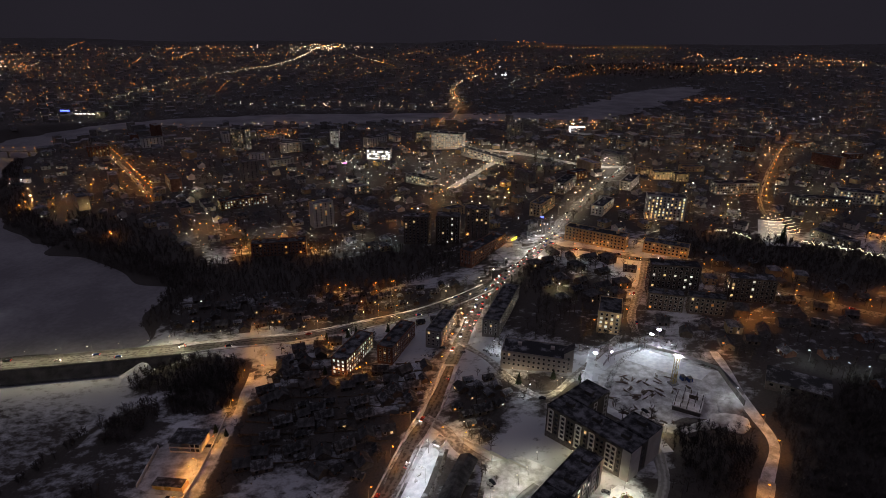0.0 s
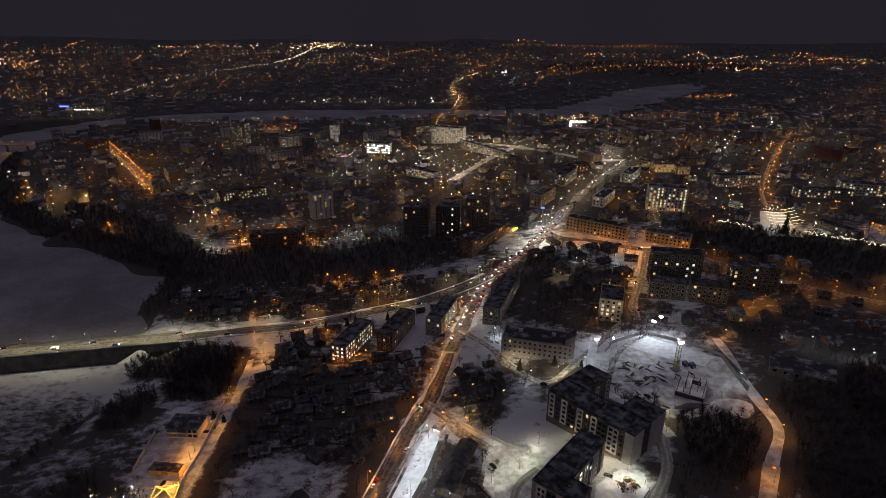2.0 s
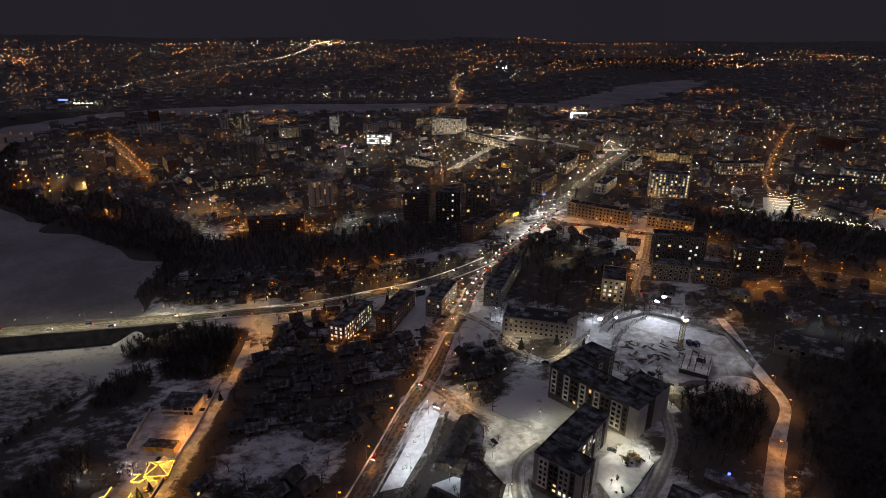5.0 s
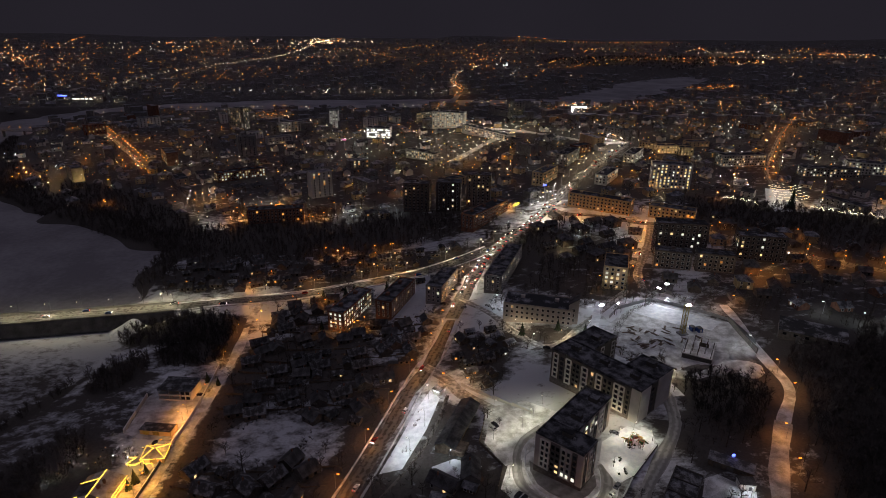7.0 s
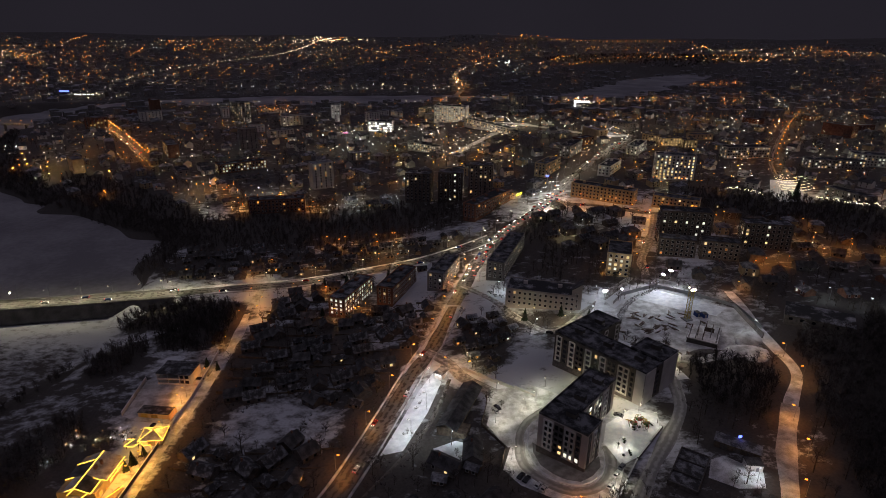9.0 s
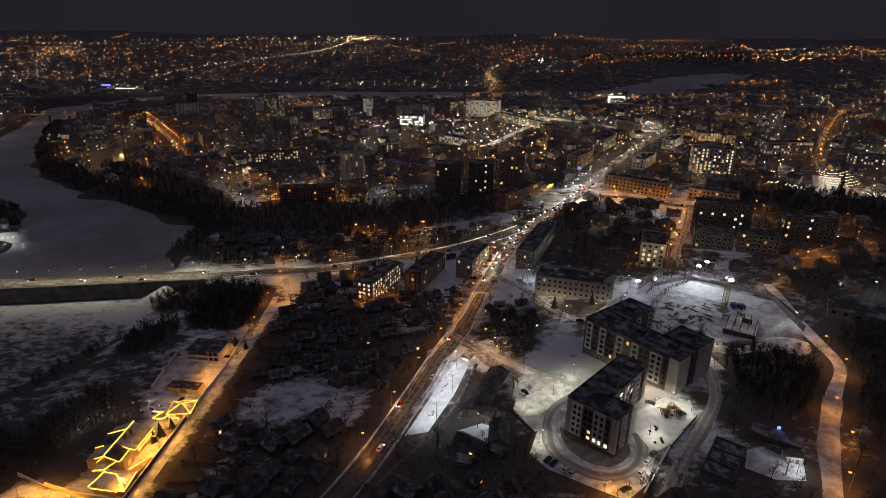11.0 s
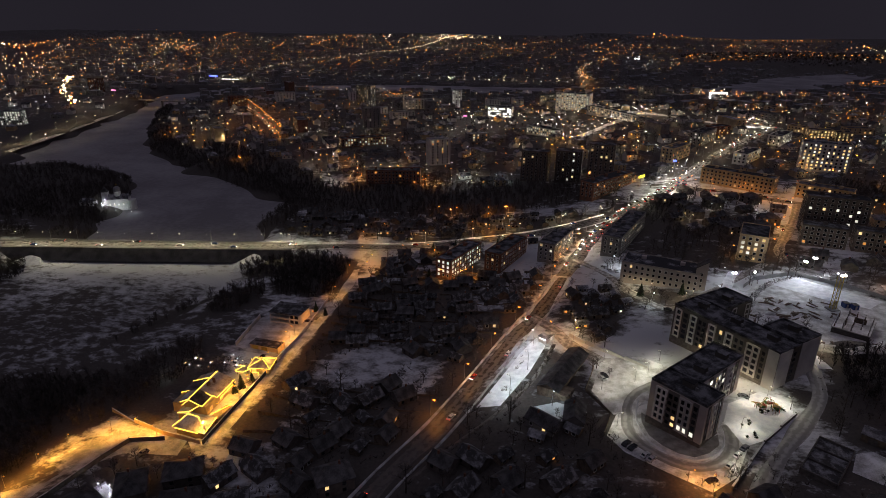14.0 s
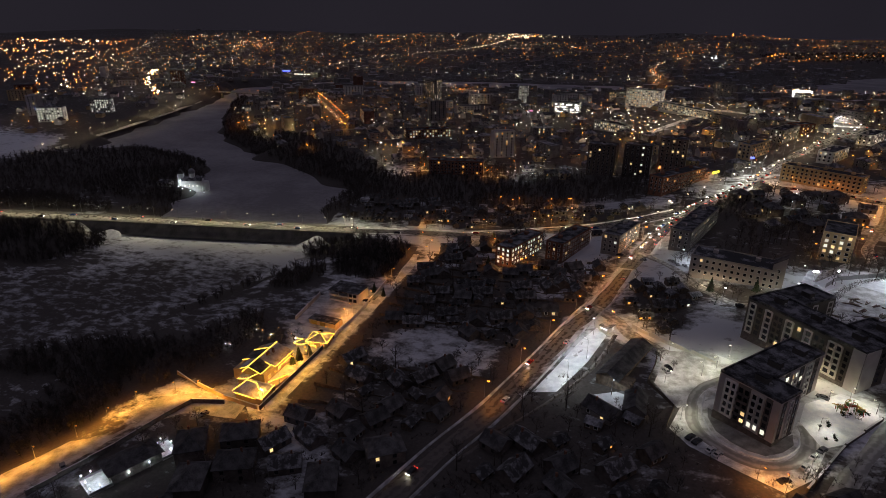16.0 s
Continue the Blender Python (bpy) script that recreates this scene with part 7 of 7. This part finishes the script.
TREES = [bare_tree(1, 10, 3.6, 13), bare_tree(2, 12, 4.2, 14), bare_tree(3, 8, 3.0, 12), bare_tree(4, 14, 4.6, 15), bare_tree(5, 7, 2.8, 12)]
FIRS = [fir_tree(1, 9, 2.3), fir_tree(2, 22, 5.0)]


TREE_PLAN = []


def tree(x, y, kind, scale, turn, label="bare winter tree with dark twigs", group="bare trees"):
    TREE_PLAN.append((math.hypot(x, y), len(TREE_PLAN), x, y, kind, scale, turn, label, group))


def plant(x, y, kind, scale, turn, label, group):
    tr, cr = kind
    ob = thing("tree", label, "tree", pose(x, y, gz(x, y), 0, 0, turn) @ Matrix.Scale(scale, 4), group)
    part("trunk", tr, None, ob)
    part("crown", cr, None, ob)


rng = np.random.default_rng(21)


def grove(box, count, road=2.5, sizes=(0.6, 1.1), wood=False):
    for x, y in free_spots(rng, box, count, 1.6, 1.0, road, 40, not wood):
        tree(x, y, TREES[int(rng.integers(5))], float(rng.uniform(*sizes)), float(rng.uniform(0, 360)))


grove((-118, 100, -24, 390), 110)
grove((-60, 90, 30, 200), 60)
for k in range(15):
    u = k / 14
    tree(3.5 - 16 * u + float(rng.normal() * 0.8), 253 - 47 * u + float(rng.normal() * 0.8), TREES[int(rng.integers(5))], float(rng.uniform(0.25, 0.5)), float(rng.uniform(0, 360)))
grove((0, 186, 30, 250), 14, 1.0, (0.4, 0.7))
grove((-168, 84, -118, 160), 30, 1.5, (0.5, 0.9))
grove((4, 255, 60, 330), 30)
grove((-215, 395, 25, 470), 85)
grove((100, 150, 330, 370), 220)
grove((50, 400, 400, 545), 190)
grove((60, 345, 150, 430), 60, 2, (0.7, 1.1))
grove((30, 352, 80, 372), 12, 2, (0.5, 0.8))
grove((270, 480, 430, 560), 70, 2, (0.8, 1.2), True)
grove((-210, 540, -110, 580), 34, 1, (0.9, 1.3))
grove((-560, 560, 600, 760), 260, 2, (0.8, 1.2))
grove((-600, 760, 760, 1000), 260, 2, (0.9, 1.3))
grove((-160, 170, -145, 230), 8, 2, (0.4, 0.6))
grove((60, 165, 120, 215), 14, 1.0, (0.4, 0.7))
for k in range(26):
    a, d = float(rng.uniform(0, math.tau)), float(rng.uniform(13, 26))
    x, y = -392 + d * 1.2 * math.cos(a), 438 + d * math.sin(a)
    if float(shore(x, y)) > 4:
        tree(x, y, TREES[k % 5], float(rng.uniform(0.6, 1.1)), a * 57, "bare tree about the church", "trees about the church")
tree(331, 545, FIRS[1], 1.0, 0, "tall decorated fir tree on the square", "fir trees")
for x, y in ((-126, 282), (-133, 285), (-42, 398), (-80, 345), (86, 316), (70, 319), (84, 306), (-136, 207), (-137, 203), (48, 316), (-134, 213), (-66, 396), (-72, 394), (-88, 392), (-61, 392)):
    tree(x, y, FIRS[0], float(rng.uniform(0.6, 1.0)), float(rng.uniform(0, 360)), "dark green fir tree", "fir trees")


def plant_all():
    TREE_PLAN.sort()
    near = [t for t in TREE_PLAN if t[-1] == "fir trees"] + [t for t in TREE_PLAN if t[-1] != "fir trees"]
    for _, _, *spec in near[:300]:
        plant(*spec)
    far = Joined()
    for _, _, x, y, (tr, cr), scale, turn, *_ in near[300:]:
        m = pose(x, y, gz(x, y), 0, 0, turn) @ Matrix.Scale(scale, 4)
        far.add(tr, m), far.add(cr, m)
    thing("town_trees", "bare street and garden trees, past counting", "trees", kind="stuff", data=far.mesh("town_trees"))


plant_all()


def build_woods():
    """Bare woods: many thin trunks with upright twigs, too many to count."""
    r = np.random.default_rng(5)
    count = 0
    for k, (cx, cy, rx, ry, a) in enumerate(WOODS):
        n = int(min(1700, rx * ry * (0.46 if cy < 350 else 0.18 if cy < 700 else 0.012)))
        s = Shape()
        c, si = math.cos(radians(a)), math.sin(radians(a))
        rad, ang = np.sqrt(r.uniform(0, 1, n)) * 1.05, r.uniform(0, math.tau, n)
        px, py = rad * np.cos(ang) * rx, rad * np.sin(ang) * ry
        xs, ys = cx + px * c - py * si, cy + px * si + py * c
        zs, sh = surface(xs, ys), shore(xs, ys)
        if k == 0:
            # a belt of bushes down to the ice
            for (ax, ay), (bx, by) in zip(LAKE[1:8] + LAKE[36:41], LAKE[2:9] + LAKE[37:42]):
                m = int(math.hypot(bx - ax, by - ay) * 3.2)
                u, o, q = r.uniform(0, 1, m), r.uniform(-30, 30, m), math.hypot(bx - ax, by - ay)
                xs, ys = np.append(xs, ax + (bx - ax) * u - (by - ay) / q * o), np.append(ys, ay + (by - ay) * u + (bx - ax) / q * o)
            zs, sh = surface(xs, ys), shore(xs, ys)
        gaps = np.array([float(np.min(np.hypot(ROAD_PTS[:, 0] - x, ROAD_PTS[:, 1] - y) - ROAD_PTS[:, 2] / 2)) for x, y in zip(xs, ys)])
        dam = (np.abs(ys - dam_line(xs)) < 16) & (xs < -195)
        for x, y, z, d, g, on in zip(xs, ys, zs, sh, gaps, dam):
            if d < 3 or g < 3 or on or math.hypot(x + 389, y - 440) < 19:
                continue
            h = float(r.uniform(4, 8.5))
            big = 1.0 if cy < 700 else 2.2
            s.add([(x - 0.12 * big, y, z - 0.5), (x + 0.12 * big, y, z - 0.5), (x, y + 0.1, z + h)], [(0, 1, 2)])
            for j in range(16):
                t0, a0 = float(r.uniform(0.15, 0.8)), float(r.uniform(0, math.tau))
                ln = float(r.uniform(1.2, 3.2)) * big * (1.15 - t0 * 0.6)
                ex, ey, ez = x + math.cos(a0) * ln, y + math.sin(a0) * ln, z + h * t0 + ln * float(r.uniform(0.3, 1.1))
                wx, wy = -math.sin(a0) * 0.19 * big, math.cos(a0) * 0.19 * big
                s.add([(x + wx, y + wy, z + h * t0 - 0.1), (x - wx, y - wy, z + h * t0 + 0.1), (ex, ey, ez)], [(0, 1, 2)])
                mx, my, mz = (x + ex) / 2, (y + ey) / 2, (z + h * t0 + ez) / 2
                s.add([(mx + 0.12, my, mz), (mx - 0.12, my, mz), (mx + float(r.normal()) * 0.8, my + float(r.normal()) * 0.8, mz + 1.1 * big)], [(0, 1, 2)])
        thing("woods", "dense bare winter wood with dark undergrowth", "woods", kind="stuff", data=s.mesh("woods", TWIGS))


build_woods()


def build_scrub():
    """Low bushes and dry stalks in gardens and along fences."""
    r = np.random.default_rng(9)
    s = Shape()
    n = 5200
    xs, ys = np.concatenate([r.uniform(-118, -10, 3000), r.uniform(-60, 130, 1000), r.uniform(100, 260, 1200)]), np.concatenate([r.uniform(100, 395, 3000), r.uniform(95, 185, 1000), r.uniform(150, 400, 1200)])
    zs, nz = surface(xs, ys), np.array([noise.noise((x / 17, y / 17, 3.0)) for x, y in zip(xs, ys)])
    near = np.array([t for t in TAKEN if t[2] > 10])
    for x, y, z, q in zip(xs, ys, zs, nz):
        if q < -0.05 or road_gap(x, y) < 2.5 or (np.hypot(near[:, 0] - x, near[:, 1] - y) < near[:, 2]).any():
            continue
        for j in range(7):
            a, ln = float(r.uniform(0, math.tau)), float(r.uniform(0.7, 2.0))
            w = 0.11
            s.add([(x - w, y, z - 0.1), (x + w, y + w, z - 0.1), (x + math.cos(a) * ln * 0.7, y + math.sin(a) * ln * 0.7, z + ln)], [(0, 1, 2)])
    thing("scrub", "dry bushes and stalks in the winter gardens", "bushes", kind="stuff", data=s.mesh("scrub", TWIGS))


build_scrub()


# ---- cars ----
def car_meshes():
    made = []
    for paint in PAINTS:
        bm = bmesh.new()
        prof = [(-2.15, 0.35), (-2.2, 0.8), (-2.05, 0.95), (-1.2, 1.02), (-0.55, 1.45), (0.95, 1.47), (1.65, 1.05), (2.1, 0.95), (2.2, 0.6), (2.15, 0.35)]
        ring = []
        for yy, inset in ((-0.86, 0.0), (0.86, 0.0)):
            ring.append([bm.verts.new((x, yy * (0.86 if z > 1.1 else 1.0), z)) for x, z in prof])
        n = len(prof)
        for i in range(n):
            bm.faces.new([ring[0][i], ring[0][(i + 1) % n], ring[1][(i + 1) % n], ring[1][i]])
        bm.faces.new(ring[0][::-1])
        bm.faces.new(ring[1])
        bmesh.ops.recalc_face_normals(bm, faces=bm.faces[:])
        bmesh.ops.bevel(bm, geom=bm.edges[:], offset=0.06, segments=1, affect="EDGES")
        me = bpy.data.meshes.new("body")
        bm.to_mesh(me)
        bm.free()
        me.materials.append(paint)
        made.append(me)
    glass = Shape()
    for yy in (-1, 1):
        glass.add([(-0.95, yy * 0.85, 1.08), (-0.5, yy * 0.765, 1.40), (0.85, yy * 0.765, 1.42), (1.35, yy * 0.85, 1.10)], [(0, 1, 2, 3)])
    glass.add([(-1.14, -0.7, 1.09), (-1.14, 0.7, 1.09), (-0.62, 0.62, 1.43), (-0.62, -0.62, 1.43)], [(0, 1, 2, 3)])
    glass.add([(1.62, -0.7, 1.12), (1.62, 0.7, 1.12), (1.02, 0.62, 1.47), (1.02, -0.62, 1.47)], [(0, 1, 2, 3)])
    wheel = Shape().tube((0, -0.11, 0), (0, 0.11, 0), 0.33, 0.33, 12).mesh("wheel", RUBBER)
    lamp_f, lamp_r = Shape().box(0.03, 0, -0.1, 0.16, 0.36, 0.2).mesh("headlight", HEADLIGHT), Shape().box(-0.03, 0, -0.11, 0.16, 0.40, 0.22).mesh("taillight", TAILLIGHT)
    off = Shape().box(0, 0, -0.09, 0.08, 0.34, 0.18).mesh("headlight", FRAME_WHITE)
    return made, glass.mesh("glazing", GLASS), wheel, lamp_f, lamp_r, off


CAR = car_meshes()
CAR_LABELS = ["white car", "black car", "grey car", "red car", "dark blue car"]


def car(x, y, turn, paint, lit=True, z=None, group="cars on the road"):
    """turn: the way its front points, in degrees from east."""
    ob = thing("car", CAR_LABELS[paint] + (" driving with its lights on" if lit else " parked on the snow"), "car", pose(x, y, gz(x, y) + 0.2 if z is None else z, 0, 0, turn + 180), group)
    part("body", CAR[0][paint], None, ob)
    part("glazing", CAR[1], None, ob)
    if y > 430:
        for b in (-0.6, 0.6):
            part("headlight", CAR[3], None, ob, "", pose(-2.2, b, 0.72))
            part("taillight", CAR[4], None, ob, "", pose(2.2, b, 0.78))
        return
    for a in (-1.35, 1.35):
        for b in (-0.8, 0.8):
            part("wheel", CAR[2], None, ob, "", pose(a, b, 0.33))
    for b in (-0.6, 0.6):
        part("headlight", CAR[3] if lit else CAR[5], None, ob, "", pose(-2.2, b, 0.72))
        if lit:
            part("taillight", CAR[4], None, ob, "", pose(2.2, b, 0.78))


def traffic(pts, count, width, z=None, seed=1, both=True):
    r = np.random.default_rng(seed)
    line = curve_points(pts, 2.0)
    for k in range(count):
        i = int((k + r.uniform(0.1, 0.9)) * len(line) / count)
        x, y, dx, dy = line[min(i, len(line) - 1)]
        s = 1 if k % 2 else -1
        o = s * width * float(r.choice((0.14, 0.32)))
        ang = math.degrees(math.atan2(dy, dx)) + (0 if s > 0 else 180)
        car(x + dy * o, y - dx * o, ang, int(r.integers(5)), True, z)


traffic(MAIN[2:10], 7, 11, seed=2)
traffic(MAIN[9:14], 46, 14, seed=3)
traffic(MAIN[13:], 12, 14, seed=4)
traffic(DAM_TOP[1:], 15, 13, DECK_Z + 0.14, seed=5)
traffic(DAM_EAST, 7, 13, seed=6)
traffic(WEST_STREET, 14, 11, seed=7)
traffic(CROSS, 14, 12, seed=8)
traffic(BRANCH, 3, 9, seed=9)
r = np.random.default_rng(12)
for x, y, t in ((24.6, 230.1, 30), (25.6, 232.6, 30), (31.6, 187.4, -38), (33.6, 185.4, -38), (37.6, 181.6, -41), (39.6, 179.8, -38), (64.6, 179.0, -36), (68.4, 184.8, -38), (71.6, 189.0, -40), (57.5, 171, -60), (78.8, 221.4, 60), (88, 300, 30), (60, 298, 80), (48, 300, 60), (33, 352, 20), (37, 350, 20), (30, 357, 40), (41, 348, 20), (116, 282, 30),
                (0, 366, 70), (4, 376, 70), (-8, 356, 70), (-6, 360, 160), (14, 358, 60), (-95, 392, 10), (-90, 393, 10), (-84, 394, 100), (-132, 272, 80), (-139, 232, 0), (-150, 158, 160), (-120, 140, 60), (-178, 118, 60)):
    car(x, y, t + 90, (0, 1, 2, 0, 1)[int(r.integers(5))], False, None, "parked cars")


# ---- the far town, beyond the river ----
def build_far_town():
    r = np.random.default_rng(33)
    pts = {"o": [], "w": [], "c": []}

    def put(x, y, tone, up=8.0, size=1.0):
        pts[tone].append((x, y, up, size))

    def street(x, y, ang, length, step, tones, keep=0.85):
        for k in range(int(length / step)):
            if r.random() < keep:
                put(x + math.cos(ang) * k * step + r.normal() * 3, y + math.sin(ang) * k * step + r.normal() * 3, tones[int(r.integers(len(tones)))], 8, 1.0 + 0.3 * r.random())

    for k in range(300):
        x, y = r.uniform(-3000, 2600), r.uniform(1640, 4650)
        if x > 500 and y < 2600 or x > 1000 and (y < 3000 or y > 3400) and r.random() < 0.7 or y > 3350 and r.random() < 0.86:
            continue
        street(x, y, r.choice((0.35, 0.5, 1.9, 2.1, 1.2)) + r.normal() * 0.15, r.uniform(150, 620), r.uniform(34, 56), "oooow" if r.random() < 0.86 else "wwc")
    for k in range(60):
        x, y = r.uniform(-700, 1100), r.uniform(1000, 1400)
        street(x, y, r.choice((0.98, -0.58)) + r.normal() * 0.1, r.uniform(120, 380), r.uniform(28, 44), "oow" if r.random() < 0.7 else "wc", 0.7)
    for k in range(46):
        x, y = r.uniform(700, 2600), r.uniform(700, 2300)
        if y > 0.9 * x + 1100:
            continue
        street(x, y, r.choice((0.98, -0.58, 0.3)) + r.normal() * 0.1, r.uniform(120, 420), r.uniform(36, 60), "ooow", 0.6)
    for k in range(60):
        x, y = r.uniform(-2600, -850), r.uniform(500, 1700)
        street(x, y, r.choice((0.5, 2.0)) + r.normal() * 0.2, r.uniform(100, 400), r.uniform(30, 50), "oowwc", 0.7)
    # a long hill road, the bank of the river, a bright crest
    for line, tones, step in (([(-932, 1690), (-965, 2125), (-855, 2583), (-778, 3035), (-828, 3956), (-800, 4300)], "ww", 30), ([(-880, 1700), (-500, 1600), (-72, 1605), (60, 1600)], "wwc", 34), ([(40, 1660), (22, 1800), (19, 1923), (29, 2054), (120, 2300)], "ow", 20),
                              ([(-1200, 1286), (-974, 1011), (-890, 935), (-825, 873), (-790, 835)], "wwwo", 6), ([(-2400, 3300), (-1600, 3500), (-752, 3594)], "ow", 38), ([(350, 3900), (900, 4300), (1500, 4600)], "oo", 40), ([(700, 2650), (1500, 2900), (2500, 3000)], "oow", 34), ([(-660, 1250), (-300, 1120), (-200, 1000)], "oow", 22)):
        for x, y, dx, dy in curve_points(line, step):
            put(x + r.normal() * 4, y + r.normal() * 4, tones[int(r.integers(len(tones)))], 9, 2.2 if step < 8 else 1.3)
    for cx, cy, n, sx, sy, tones, size in ((-810, 4050, 90, 130, 220, "wwo", 1.5), (-1500, 3900, 60, 300, 120, "ow", 1.2), (210, 2330, 5, 18, 5, "c", 3.0), (760, 1760, 30, 40, 16, "oo", 1.2), (1200, 2573, 40, 120, 25, "oow", 1.2), (-240, 1640, 26, 180, 16, "wc", 1.5), (-1250, 1650, 60, 180, 90, "wco", 1.2), (-1700, 1500, 40, 120, 60, "wwo", 1.8), (-1150, 890, 60, 160, 60, "wco", 1.6), (-1500, 1250, 90, 300, 120, "ow", 1.4), (-2300, 1800, 60, 200, 60, "wwo", 2.0), (-2900, 2500, 50, 150, 60, "wwo", 2.2), (-1600, 2100, 70, 400, 200, "oow", 1.4), (230, 1110, 14, 40, 10, "w", 1.3), (-1250, 1050, 40, 120, 60, "wo", 1.5), (-1900, 2600, 50, 160, 80, "wo", 1.6),
                                           (-330, 1110, 30, 40, 20, "wo", 1.2), (620, 4850, 14, 90, 10, "o", 1.2), (20, 960, 14, 30, 12, "o", 1.0), (-820, 1385, 26, 60, 20, "w", 1.0)):
        for _ in range(n):
            put(cx + r.normal() * sx, cy + r.normal() * sy, tones[int(r.integers(len(tones)))], r.uniform(6, 16), size * r.uniform(0.7, 1.2))
    # the eastern suburb on this side of the river
    for _ in range(1500):
        x = r.uniform(180, 2300)
        y = r.uniform(950, 1000 + 0.75 * x)
        put(x, y, "oooooowwc"[int(r.integers(9))], r.uniform(3, 9), r.uniform(0.4, 0.85))
    # lone windows and yard lamps
    for _ in range(2600):
        y = 1000 + 3700 * r.random() ** 1.3
        x = r.uniform(-0.85, 0.8) * (y + 300)
        if x > 450 and 1500 < y < 2500 and r.random() < 0.8:
            continue
        if y > 3300 and r.random() < 0.85 or x > 900 and y > 2900 and r.random() < 0.6:
            continue
        put(x, y, "oooowwc"[int(r.integers(7))], r.uniform(2, 9), r.uniform(0.35, 0.75))
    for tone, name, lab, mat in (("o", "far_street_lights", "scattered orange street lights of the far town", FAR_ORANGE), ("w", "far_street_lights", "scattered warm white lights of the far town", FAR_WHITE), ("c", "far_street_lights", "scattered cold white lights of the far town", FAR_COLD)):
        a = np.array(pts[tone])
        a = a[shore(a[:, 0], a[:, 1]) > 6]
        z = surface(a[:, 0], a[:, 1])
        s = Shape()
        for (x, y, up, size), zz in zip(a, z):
            # globes widen with distance: the lamps' glow is put into their size
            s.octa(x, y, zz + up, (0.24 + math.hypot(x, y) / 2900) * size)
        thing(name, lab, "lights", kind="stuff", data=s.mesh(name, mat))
    # roofs and walls of far houses
    n = 3800
    ys = 1000 + 3300 * r.random(n) ** 1.4
    xs = r.uniform(-0.85, 0.85, n) * (ys + 300)
    ok = (shore(xs, ys) > 16) & (within(WOODS, xs, ys) < 0.4)
    xs, ys = xs[ok], ys[ok]
    zs = surface(xs, ys)
    s = Shape()
    for x, y, z in zip(xs, ys, zs):
        w, d, h, a = r.uniform(9, 26), r.uniform(8, 13), r.choice((3.5, 3.5, 6, 9, 14)), r.choice((0.58, 2.15)) + r.normal() * 0.15
        s.box(x, y, z - 1, w, d, h + 1, a, 0)
        c, si = math.cos(a), math.sin(a)
        e = [(-w / 2 - .4, -d / 2 - .4, h), (w / 2 + .4, -d / 2 - .4, h), (w / 2 + .4, d / 2 + .4, h), (-w / 2 - .4, d / 2 + .4, h), (-w / 2, 0, h + (2.6 if h < 8 else 0.4)), (w / 2, 0, h + (2.6 if h < 8 else 0.4))]
        s.add([(x + p * c - q * si, y + p * si + q * c, z + k) for p, q, k in e], [(0, 1, 5, 4), (2, 3, 4, 5), (0, 4, 3), (1, 2, 5)], 1)
    thing("far_houses", "far houses with snowy roofs, past counting", "houses", kind="stuff", data=s.mesh("far_houses", GREYBRICK, ROOF_FAR))


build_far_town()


# ---- all lamps planned above: the nearest as things, the rest joined ----
LAMP_PLAN.sort()
for _, _, *spec in LAMP_PLAN[:300]:
    set_up_lamp(*spec)
others = Joined()
for _, _, x, y, turn, kind, h, z, group in LAMP_PLAN[300:]:
    m = pose(x, y, z, 0, 0, turn)
    others.add(LAMPS[h], m)
    others.add(LAMPS[kind + "_far" if group == "street lamps in the town" else kind], m @ pose(7.1 if h == 9 else 1.6, 0, h - 0.05) @ Matrix.Scale(1.1 if group == "street lamps in the town" else 1.3, 4))
thing("town_lamps", "farther street lamps of the town, past counting", "street lamps", kind="stuff", data=others.mesh("town_lamps"))
